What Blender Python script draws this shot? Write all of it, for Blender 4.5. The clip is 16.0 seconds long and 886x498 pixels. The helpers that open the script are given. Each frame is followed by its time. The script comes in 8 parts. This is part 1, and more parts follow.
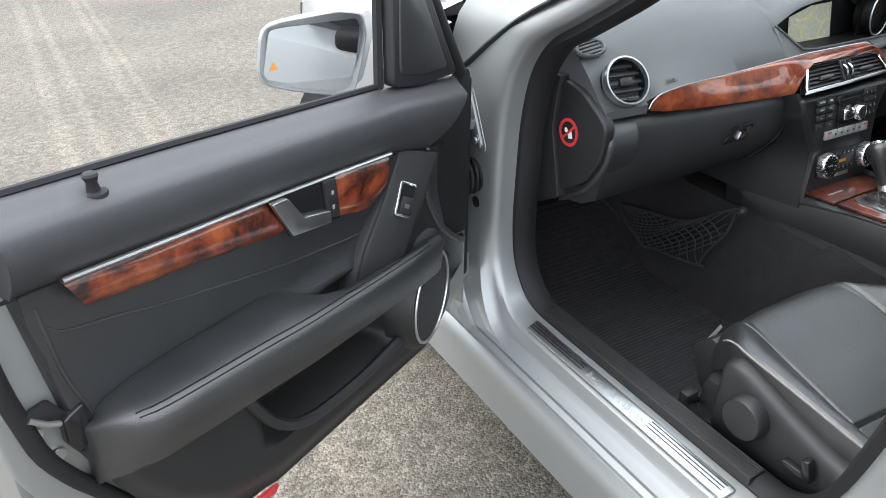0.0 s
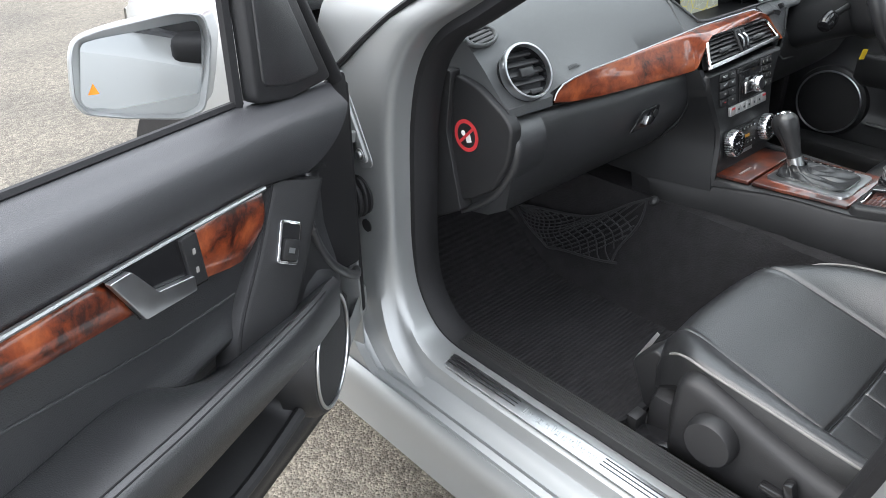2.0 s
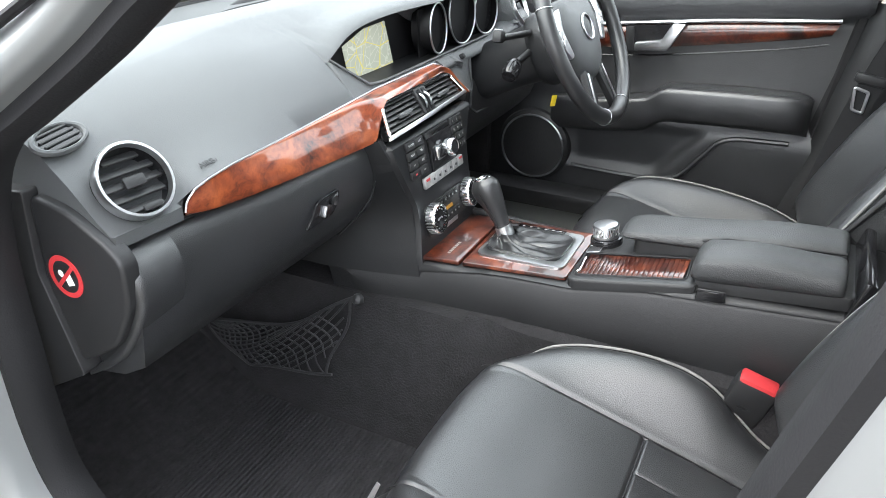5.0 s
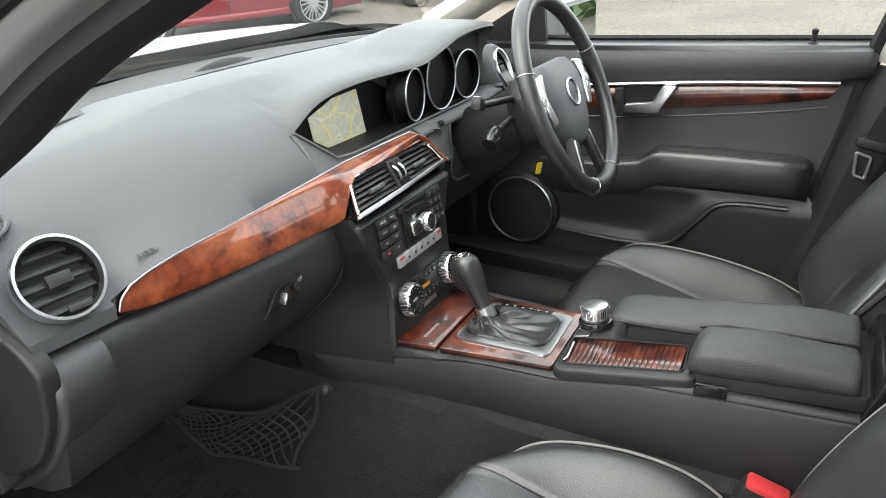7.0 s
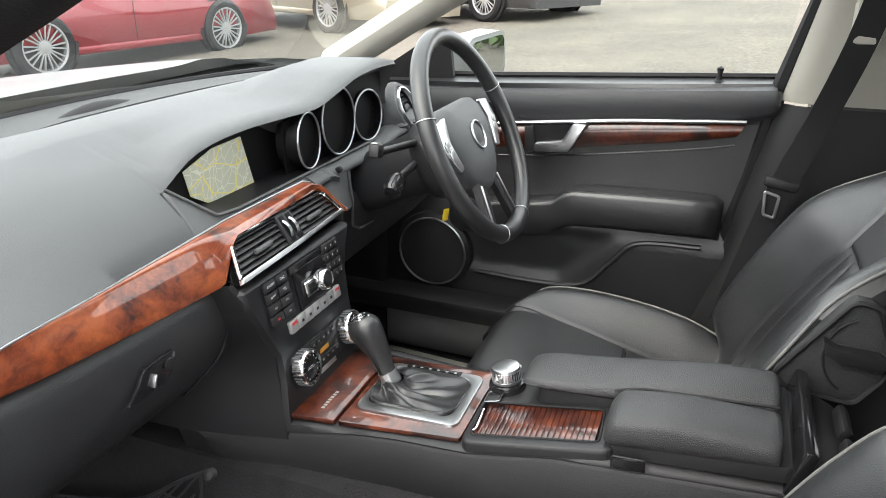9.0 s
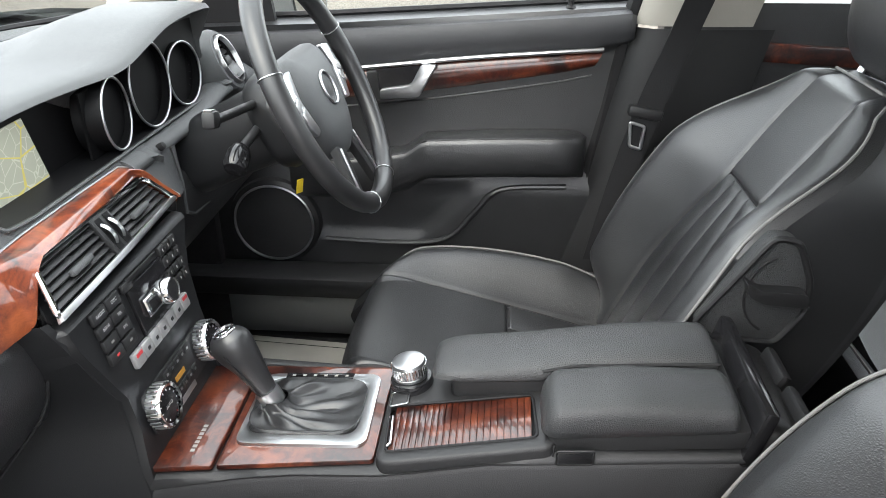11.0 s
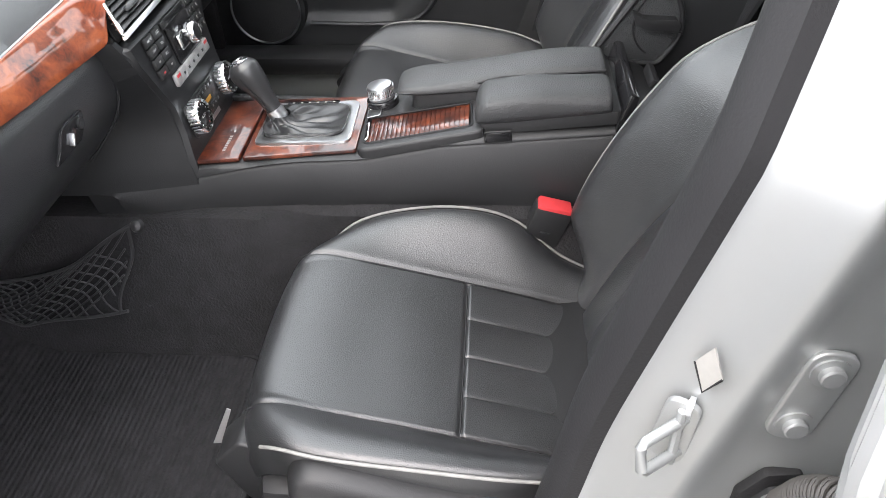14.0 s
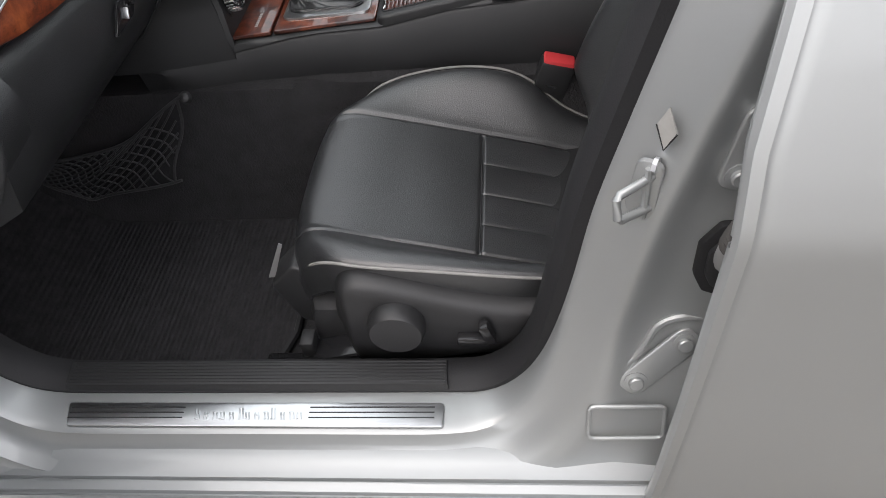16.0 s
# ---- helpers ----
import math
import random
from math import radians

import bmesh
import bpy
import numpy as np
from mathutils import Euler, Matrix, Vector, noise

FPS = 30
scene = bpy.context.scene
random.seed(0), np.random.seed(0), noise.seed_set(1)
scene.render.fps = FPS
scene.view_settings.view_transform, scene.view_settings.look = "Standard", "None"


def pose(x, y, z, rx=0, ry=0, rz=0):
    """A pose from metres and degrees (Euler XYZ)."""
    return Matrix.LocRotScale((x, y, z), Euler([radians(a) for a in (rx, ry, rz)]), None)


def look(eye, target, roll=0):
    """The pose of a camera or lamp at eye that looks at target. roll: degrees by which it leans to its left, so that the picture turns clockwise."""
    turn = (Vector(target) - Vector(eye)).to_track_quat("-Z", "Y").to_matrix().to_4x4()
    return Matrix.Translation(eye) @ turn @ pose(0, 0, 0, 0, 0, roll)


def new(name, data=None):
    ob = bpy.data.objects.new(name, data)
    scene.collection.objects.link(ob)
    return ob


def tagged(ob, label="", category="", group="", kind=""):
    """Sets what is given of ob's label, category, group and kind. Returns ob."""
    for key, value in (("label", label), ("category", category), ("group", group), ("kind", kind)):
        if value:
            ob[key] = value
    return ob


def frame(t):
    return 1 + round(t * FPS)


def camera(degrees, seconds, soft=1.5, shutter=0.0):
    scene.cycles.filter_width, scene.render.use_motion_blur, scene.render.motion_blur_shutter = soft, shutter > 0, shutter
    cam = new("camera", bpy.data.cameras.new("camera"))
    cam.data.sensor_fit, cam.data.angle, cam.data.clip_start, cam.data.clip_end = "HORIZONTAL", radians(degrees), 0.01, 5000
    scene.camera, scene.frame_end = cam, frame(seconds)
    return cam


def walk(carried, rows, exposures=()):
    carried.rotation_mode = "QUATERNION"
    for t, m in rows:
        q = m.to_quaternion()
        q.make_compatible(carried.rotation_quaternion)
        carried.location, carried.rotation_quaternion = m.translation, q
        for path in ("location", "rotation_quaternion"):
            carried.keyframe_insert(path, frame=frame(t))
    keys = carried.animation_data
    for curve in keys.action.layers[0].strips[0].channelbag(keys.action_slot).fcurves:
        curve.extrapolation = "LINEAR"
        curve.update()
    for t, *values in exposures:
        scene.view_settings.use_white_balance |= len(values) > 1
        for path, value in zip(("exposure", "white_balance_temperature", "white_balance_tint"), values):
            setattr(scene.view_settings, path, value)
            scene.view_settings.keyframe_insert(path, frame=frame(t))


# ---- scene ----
cam = camera(61.9, 16.0, soft=0.7)
PATH = [
    (0, (-1.507, -0.958, 1.212), (-0.625, 0.529, 0.205), 0.4),
    (0.5, (-1.502, -0.946, 1.208), (-0.611, 0.533, 0.198), 0.2),
    (1, (-1.474, -0.897, 1.186), (-0.527, 0.549, 0.18), -0.3),
    (1.5, (-1.44, -0.818, 1.164), (-0.382, 0.556, 0.167), -0.6),
    (2, (-1.424, -0.755, 1.155), (-0.265, 0.519, 0.139), -0.8),
    (2.5, (-1.362, -0.718, 1.135), (-0.147, 0.466, 0.075), -1.4),
    (3, (-1.264, -0.7, 1.117), (-0.007, 0.394, 0.012), -1.6),
    (3.5, (-1.191, -0.691, 1.096), (0.135, 0.316, -0.011), -1.6),
    (4, (-1.145, -0.665, 1.092), (0.276, 0.243, 0.016), -1.0),
    (4.5, (-1.113, -0.659, 1.1), (0.396, 0.185, 0.095), -0.5),
    (5, (-1.094, -0.668, 1.119), (0.486, 0.141, 0.197), -0.3),
    (5.2, (-1.091, -0.679, 1.123), (0.51, 0.129, 0.237), -0.5),
    (7.5, (-0.937, -0.646, 1.132), (0.708, 0.168, 0.338), -0.1),
    (8, (-0.898, -0.646, 1.138), (0.779, 0.131, 0.374), 0.5),
    (8.5, (-0.886, -0.65, 1.143), (0.816, 0.082, 0.39), 0.6),
    (9, (-0.874, -0.643, 1.141), (0.858, 0.012, 0.386), 0.4),
    (9.2, (-0.861, -0.638, 1.139), (0.885, -0.025, 0.379), 0.2),
    (11.3, (-0.721, -0.508, 1.113), (1.048, -0.395, 0.185), -0.2),
    (11.5, (-0.726, -0.509, 1.112), (1.028, -0.405, 0.156), -0.4),
    (12, (-0.751, -0.512, 1.103), (0.94, -0.432, 0.039), -0.8),
    (12.5, (-0.793, -0.523, 1.094), (0.838, -0.449, -0.06), -1.3),
    (13, (-0.854, -0.545, 1.084), (0.739, -0.443, -0.121), -1.8),
    (13.5, (-0.957, -0.581, 1.108), (0.604, -0.439, -0.133), -1.9),
    (14, (-1.067, -0.589, 1.132), (0.479, -0.46, -0.13), -2.1),
    (14.5, (-1.155, -0.594, 1.147), (0.399, -0.511, -0.11), -2.1),
    (15, (-1.217, -0.6, 1.154), (0.294, -0.519, -0.154), -2.3),
    (15.5, (-1.236, -0.607, 1.143), (0.21, -0.524, -0.235), -2.3),
    (16, (-1.236, -0.608, 1.138), (0.159, -0.408, -0.281), -7.1),
]
EXPOSURES = [(0, 1.22, 6150, 8.5), (2, 1.35, 6200, 10), (2.5, 1.6, 6200, 10), (3, 1.92, 6200, 10), (3.5, 2.02, 6200, 10), (4, 2.12, 6200, 9.5), (5, 2.06, 6250, 9), (7.5, 1.6, 6600, 9), (9, 1.6, 6600, 9.5), (11.5, 1.95, 6400, 10.5), (12.5, 2.45, 6400, 11.5), (13.5, 2.45, 6400, 12.5), (14.0, 1.98, 6450, 13), (14.5, 1.65, 6450, 13), (15.5, 1.05, 6500, 13), (16, 0.78, 6500, 13.5)]
walk(cam, [(t, look(eye, target, roll)) for t, eye, target, roll in PATH], EXPOSURES)

# ---- light: bright overcast daylight ----
SUN_DIR = Vector((-0.5, 0.28, 0.82)).normalized()      # towards the sun
world = bpy.data.worlds.new("sky")
scene.world = world
world.use_nodes = True
wn = world.node_tree
sky = wn.nodes.new("ShaderNodeTexSky")
sky.sky_type, sky.sun_disc = "NISHITA", False
sky.sun_elevation = math.asin(SUN_DIR.z)
sky.sun_rotation = math.atan2(SUN_DIR.x, SUN_DIR.y)
sky.air_density, sky.dust_density, sky.ozone_density = 1.0, 6.0, 1.0
haze = wn.nodes.new("ShaderNodeMix")
haze.data_type = "RGBA"
haze.inputs[0].default_value = 0.72
haze.inputs[7].default_value = (13.4, 13.5, 13.8, 1)
wn.links.new(sky.outputs[0], haze.inputs[6])
wn.links.new(haze.outputs[2], wn.nodes["Background"].inputs[0])
wn.nodes["Background"].inputs[1].default_value = 0.138
lamp = bpy.data.lights.new("sun", "SUN")
lamp.energy, lamp.angle, lamp.color = 0.8, radians(60), (1.0, 0.97, 0.93)
sun = new("sun", lamp)
sun.matrix_world = look(SUN_DIR * 20, (0, 0, 0))

# ---- materials ----


def material(name, color, rough=0.5, metal=0.0, coat=0.0, spec=0.5, grain=0.0, grain_scale=500.0, vary=0.15, vary_scale=6.0,
             bump_kind="noise", sheen=0.0, speck=None):
    """A node material with colour varied at a large and a fine scale, and fine relief."""
    m = bpy.data.materials.new(name)
    m.use_nodes = True
    nt = m.node_tree
    b = nt.nodes["Principled BSDF"]
    b.inputs["Roughness"].default_value = rough
    b.inputs["Metallic"].default_value = metal
    b.inputs["Coat Weight"].default_value = coat
    b.inputs["Coat Roughness"].default_value = 0.04
    b.inputs["Specular IOR Level"].default_value = spec
    b.inputs["Sheen Weight"].default_value = sheen
    co = nt.nodes.new("ShaderNodeTexCoord")
    n1 = nt.nodes.new("ShaderNodeTexNoise")
    n1.inputs["Scale"].default_value, n1.inputs["Detail"].default_value = vary_scale, 5
    nt.links.new(co.outputs["Object"], n1.inputs["Vector"])
    ramp = nt.nodes.new("ShaderNodeValToRGB")
    e = ramp.color_ramp.elements
    e[0].position, e[1].position = 0.3, 0.7
    e[0].color = (*[c * (1 - vary) for c in color], 1)
    e[1].color = (*[min(1, c * (1 + vary)) for c in color], 1)
    nt.links.new(n1.outputs["Fac"], ramp.inputs["Fac"])
    out = ramp.outputs["Color"]
    if speck:
        n3 = nt.nodes.new("ShaderNodeTexNoise")
        n3.inputs["Scale"].default_value = grain_scale
        nt.links.new(co.outputs["Object"], n3.inputs["Vector"])
        r3 = nt.nodes.new("ShaderNodeValToRGB")
        r3.color_ramp.elements[0].position, r3.color_ramp.elements[1].position = 0.45, 0.75
        r3.color_ramp.elements[1].color = (*speck, 1)
        r3.color_ramp.elements[0].color = (0, 0, 0, 1)
        mix = nt.nodes.new("ShaderNodeMix")
        mix.data_type, mix.blend_type = "RGBA", "ADD"
        mix.inputs[0].default_value = 1.0
        nt.links.new(out, mix.inputs[6])
        nt.links.new(r3.outputs["Color"], mix.inputs[7])
        out = mix.outputs[2]
    nt.links.new(out, b.inputs["Base Color"])
    rr = nt.nodes.new("ShaderNodeMapRange")
    rr.inputs["To Min"].default_value, rr.inputs["To Max"].default_value = max(0.02, rough * 0.85), min(1, rough * 1.15)
    nt.links.new(n1.outputs["Fac"], rr.inputs["Value"])
    nt.links.new(rr.outputs["Result"], b.inputs["Roughness"])
    if grain > 0:
        if bump_kind == "cells":
            g = nt.nodes.new("ShaderNodeTexVoronoi")
            g.feature = "DISTANCE_TO_EDGE"
            g.inputs["Scale"].default_value = grain_scale
            src = g.outputs["Distance"]
        elif bump_kind == "ribs":
            g = nt.nodes.new("ShaderNodeTexWave")
            g.bands_direction = "Y"
            g.inputs["Scale"].default_value = grain_scale
            g.inputs["Distortion"].default_value = 1.5
            g.inputs["Detail Scale"].default_value = 4.0
            src = g.outputs["Fac"]
        else:
            g = nt.nodes.new("ShaderNodeTexNoise")
            g.inputs["Scale"].default_value, g.inputs["Detail"].default_value = grain_scale, 3
            src = g.outputs["Fac"]
        nt.links.new(co.outputs["Object"], g.inputs["Vector"])
        bp = nt.nodes.new("ShaderNodeBump")
        bp.inputs["Strength"].default_value, bp.inputs["Distance"].default_value = grain, 0.002
        nt.links.new(src, bp.inputs["Height"])
        nt.links.new(bp.outputs["Normal"], b.inputs["Normal"])
    return m


def burl(name, dark, mid, light):
    """Lacquered burr wood: clouds of orange-brown with dark knots under a clear coat."""
    m = bpy.data.materials.new(name)
    m.use_nodes = True
    nt = m.node_tree
    b = nt.nodes["Principled BSDF"]
    co = nt.nodes.new("ShaderNodeTexCoord")
    w = nt.nodes.new("ShaderNodeTexNoise")
    w.inputs["Scale"].default_value, w.inputs["Detail"].default_value = 14, 6
    v = nt.nodes.new("ShaderNodeVectorMath")
    v.operation = "MULTIPLY_ADD"
    v.inputs[1].default_value = (0.09, 0.09, 0.09)
    nt.links.new(co.outputs["Object"], w.inputs["Vector"])
    nt.links.new(w.outputs["Color"], v.inputs[0])
    nt.links.new(co.outputs["Object"], v.inputs[2])
    n = nt.nodes.new("ShaderNodeTexNoise")
    n.inputs["Scale"].default_value, n.inputs["Detail"].default_value, n.inputs["Roughness"].default_value = 17, 10, 0.68
    nt.links.new(v.outputs[0], n.inputs["Vector"])
    r = nt.nodes.new("ShaderNodeValToRGB")
    e = r.color_ramp.elements
    e[0].position, e[0].color = 0.39, (*dark, 1)
    e[1].position, e[1].color = 0.64, (*light, 1)
    k = e.new(0.5)
    k.color = (*mid, 1)
    nt.links.new(n.outputs["Fac"], r.inputs["Fac"])
    nt.links.new(r.outputs["Color"], b.inputs["Base Color"])
    b.inputs["Roughness"].default_value = 0.35
    b.inputs["Coat Weight"].default_value = 1.0
    b.inputs["Coat Roughness"].default_value = 0.02
    return m


def glass(name, tint=(0.9, 0.95, 0.93), gloss=0.08):
    """A thin clear pane: it lets light through and mirrors the sky a little."""
    m = bpy.data.materials.new(name)
    m.use_nodes = True
    nt = m.node_tree
    nt.nodes.remove(nt.nodes["Principled BSDF"])
    t, g, x, f, p, a = (nt.nodes.new(k) for k in ("ShaderNodeBsdfTransparent", "ShaderNodeBsdfGlossy", "ShaderNodeMixShader", "ShaderNodeLayerWeight", "ShaderNodeMath", "ShaderNodeMath"))
    t.inputs[0].default_value = (*tint, 1)
    g.inputs["Roughness"].default_value = 0.01
    f.inputs["Blend"].default_value = 0.5
    p.operation, p.inputs[1].default_value = "POWER", 4.0
    a.operation, a.inputs[1].default_value, a.inputs[2].default_value = "MULTIPLY_ADD", 0.6, gloss * 0.5
    nt.links.new(f.outputs["Facing"], p.inputs[0])
    nt.links.new(p.outputs[0], a.inputs[0])
    nt.links.new(a.outputs[0], x.inputs[0])
    nt.links.new(t.outputs[0], x.inputs[1])
    nt.links.new(g.outputs[0], x.inputs[2])
    nt.links.new(x.outputs[0], nt.nodes["Material Output"].inputs[0])
    return m


def gravel(name):
    """Old chip-seal: pale and brown stone chips pressed in grey binder, with broad worn patches."""
    m = bpy.data.materials.new(name)
    m.use_nodes = True
    nt = m.node_tree
    b = nt.nodes["Principled BSDF"]
    co = nt.nodes.new("ShaderNodeTexCoord")
    v = nt.nodes.new("ShaderNodeTexVoronoi")
    v.inputs["Scale"].default_value = 190
    nt.links.new(co.outputs["Object"], v.inputs["Vector"])
    sep = nt.nodes.new("ShaderNodeSeparateColor")
    nt.links.new(v.outputs["Color"], sep.inputs[0])
    r = nt.nodes.new("ShaderNodeValToRGB")
    e = r.color_ramp.elements
    e[0].position, e[0].color = 0.0, (0.082, 0.071, 0.058, 1)
    e[1].position, e[1].color = 1.0, (0.245, 0.226, 0.190, 1)
    for p, c in ((0.25, (0.112, 0.100, 0.083, 1)), (0.5, (0.146, 0.133, 0.111, 1)), (0.8, (0.182, 0.168, 0.141, 1))):
        k = e.new(p)
        k.color = c
    nt.links.new(sep.outputs[0], r.inputs[0])
    big = nt.nodes.new("ShaderNodeTexNoise")
    big.inputs["Scale"].default_value, big.inputs["Detail"].default_value = 0.9, 6
    nt.links.new(co.outputs["Object"], big.inputs["Vector"])
    br = nt.nodes.new("ShaderNodeValToRGB")
    br.color_ramp.elements[0].position, br.color_ramp.elements[1].position = 0.3, 0.7
    br.color_ramp.elements[0].color, br.color_ramp.elements[1].color = (0.68, 0.68, 0.66, 1), (1.02, 1.0, 0.95, 1)
    nt.links.new(big.outputs["Fac"], br.inputs[0])
    mx = nt.nodes.new("ShaderNodeMix")
    mx.data_type, mx.blend_type = "RGBA", "MULTIPLY"
    mx.inputs[0].default_value = 1
    nt.links.new(r.outputs[0], mx.inputs[6])
    nt.links.new(br.outputs[0], mx.inputs[7])
    # middling patches, and two pale worn tyre tracks
    mid = nt.nodes.new("ShaderNodeTexNoise")
    mid.inputs["Scale"].default_value, mid.inputs["Detail"].default_value = 28, 5
    nt.links.new(co.outputs["Object"], mid.inputs["Vector"])
    mr = nt.nodes.new("ShaderNodeMapRange")
    mr.inputs["From Min"].default_value, mr.inputs["From Max"].default_value = 0.35, 0.65
    mr.inputs["To Min"].default_value, mr.inputs["To Max"].default_value = 0.78, 1.18
    nt.links.new(mid.outputs["Fac"], mr.inputs["Value"])
    gain = mr.outputs["Result"]
    xyz = nt.nodes.new("ShaderNodeSeparateXYZ")
    nt.links.new(co.outputs["Object"], xyz.inputs[0])
    for x0, slope, half in ((-1.42, 0.014, 0.055), (-1.27, 0.012, 0.04), (-1.10, 0.036, 0.05), (-1.0, 0.034, 0.03)):
        f = nt.nodes.new("ShaderNodeMath")
        f.operation = "MULTIPLY_ADD"
        f.inputs[1].default_value, f.inputs[2].default_value = -slope, -x0
        nt.links.new(xyz.outputs["Y"], f.inputs[0])
        d = nt.nodes.new("ShaderNodeMath")
        nt.links.new(f.outputs[0], d.inputs[0])
        nt.links.new(xyz.outputs["X"], d.inputs[1])
        ab = nt.nodes.new("ShaderNodeMath")
        ab.operation = "ABSOLUTE"
        nt.links.new(d.outputs[0], ab.inputs[0])
        w = nt.nodes.new("ShaderNodeMapRange")
        w.inputs["From Min"].default_value, w.inputs["From Max"].default_value = half * 0.4, half
        w.inputs["To Min"].default_value, w.inputs["To Max"].default_value = 1.22, 1.0
        nt.links.new(ab.outputs[0], w.inputs["Value"])
        g = nt.nodes.new("ShaderNodeMath")
        g.operation = "MULTIPLY"
        nt.links.new(gain, g.inputs[0])
        nt.links.new(w.outputs["Result"], g.inputs[1])
        gain = g.outputs[0]
    vm = nt.nodes.new("ShaderNodeVectorMath")
    vm.operation = "SCALE"
    nt.links.new(mx.outputs[2], vm.inputs[0])
    nt.links.new(gain, vm.inputs["Scale"])
    nt.links.new(vm.outputs[0], b.inputs["Base Color"])
    b.inputs["Roughness"].default_value = 0.9
    bp = nt.nodes.new("ShaderNodeBump")
    bp.inputs["Strength"].default_value, bp.inputs["Distance"].default_value = 0.8, 0.004
    bp.invert = True
    nt.links.new(v.outputs["Distance"], bp.inputs["Height"])
    nt.links.new(bp.outputs[0], b.inputs["Normal"])
    return m


SILVER = material("silver_paint", (0.315, 0.327, 0.325), 0.42, 0.58, 0.45, vary=0.03, vary_scale=3)
LEATHER = material("black_leather", (0.0215, 0.0222, 0.0236), 0.34, spec=0.95, grain=0.28, grain_scale=420, bump_kind="cells", vary=0.18, vary_scale=14)
# Charcoal plastic lightened: sky reflection through the windscreen is put into the colour.
DASH = material("skylit_grained_plastic", (0.068, 0.071, 0.073), 0.5, spec=0.55, grain=0.35, grain_scale=700, bump_kind="cells", vary=0.08)
PLASTIC = material("dark_plastic", (0.017, 0.0172, 0.018), 0.46, spec=0.45, grain=0.2, grain_scale=900, vary=0.1)
GLOSSY = material("gloss_black", (0.012, 0.012, 0.013), 0.15, vary=0.1)
RUBBER = material("black_rubber", (0.011, 0.011, 0.012), 0.65, spec=0.35, vary=0.2, grain=0.2, grain_scale=400)
CARPET = material("black_carpet", (0.0115, 0.011, 0.012), 0.95, spec=0.35, grain=1.0, grain_scale=260, vary=0.4, vary_scale=30, speck=(0.028, 0.027, 0.028))
MAT = material("ribbed_mat", (0.0165, 0.0160, 0.0174), 0.95, spec=0.4, grain=0.9, grain_scale=34, bump_kind="ribs", vary=0.45, vary_scale=60)
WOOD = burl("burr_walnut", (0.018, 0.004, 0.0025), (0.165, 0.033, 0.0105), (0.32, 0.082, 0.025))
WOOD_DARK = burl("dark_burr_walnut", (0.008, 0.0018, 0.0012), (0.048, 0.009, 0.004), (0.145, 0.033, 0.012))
CHROME = material("chrome", (0.85, 0.86, 0.87), 0.08, 1.0, vary=0.02)
SATIN = material("satin_aluminium", (0.6, 0.61, 0.62), 0.3, 1.0, vary=0.04, vary_scale=40)
GLASS = glass("window_glass")
MIRROR = material("mirror_glass", (0.55, 0.57, 0.58), 0.01, 1.0, vary=0.0)
BEIGE = material("pale_grey_trim", (0.42, 0.40, 0.35), 0.8, grain=0.3, grain_scale=600, vary=0.05)
SEAT_PIPING = material("seat_piping", (0.19, 0.187, 0.178), 0.55, vary=0.15, vary_scale=60)
PIPING = material("grey_piping", (0.27, 0.265, 0.25), 0.5, vary=0.1, vary_scale=60)
RED = material("red_plastic", (0.5, 0.04, 0.045), 0.35, vary=0.05)
WHITE = material("white_print", (0.75, 0.75, 0.74), 0.5, vary=0.03)
YELLOW = material("yellow_tag", (0.75, 0.55, 0.03), 0.5, vary=0.05)
STACK = material("satin_black_panel", (0.013, 0.0135, 0.0145), 0.4, spec=0.4, vary=0.1, grain=0.15, grain_scale=900)
KEYCAP = material("silver_keys", (0.42, 0.42, 0.42), 0.36, 0.5, vary=0.04)
SOFT = material("smooth_leather", (0.0195, 0.020, 0.021), 0.35, spec=0.7, grain=0.10, grain_scale=900, vary=0.15, vary_scale=14)
PAD = material("grained_door_pad", (0.036, 0.037, 0.040), 0.42, spec=0.6, grain=0.35, grain_scale=600, bump_kind="cells", vary=0.1)
# Unlit dials and hooded recesses: the shade in them is put into this black.
BLACK = material("shaded_black", (0.004, 0.004, 0.0045), 0.5, spec=0.2, vary=0.1)
GROUND = gravel("chip_seal")
CONDUIT = material("grey_conduit", (0.05, 0.047, 0.043), 0.6, vary=0.2)


# ---- building helpers ----
WORLD_OF = {}


def thing(name, label, category, at=(0, 0, 0), pose_m=None, group="", kind=""):
    ob = new(name)
    m = pose_m if pose_m is not None else Matrix.Translation(at)
    ob.matrix_world = m
    ob.empty_display_size = 0.05
    WORLD_OF[ob] = m.copy()
    return tagged(ob, label, category, group, kind)


def part(name, bm, mat, parent, label="", local=False, angle=38, shadow=True):
    """Links a bmesh as one mesh object under parent. local: its points are in the parent's own axes."""
    if parent is not None and not local:
        bm.transform(WORLD_OF[parent].inverted())
    bmesh.ops.recalc_face_normals(bm, faces=bm.faces)
    for f in bm.faces:
        f.smooth = True
    me = bpy.data.meshes.new(name)
    bm.to_mesh(me)
    bm.free()
    me.set_sharp_from_angle(angle=radians(angle))
    me.materials.append(mat)
    ob = new(name, me)
    if parent is not None:
        ob.parent = parent
        WORLD_OF[ob] = WORLD_OF[parent]
    else:
        WORLD_OF[ob] = Matrix()
    if label:
        ob["label"] = label
    if not shadow:
        ob.visible_shadow = False
    return ob


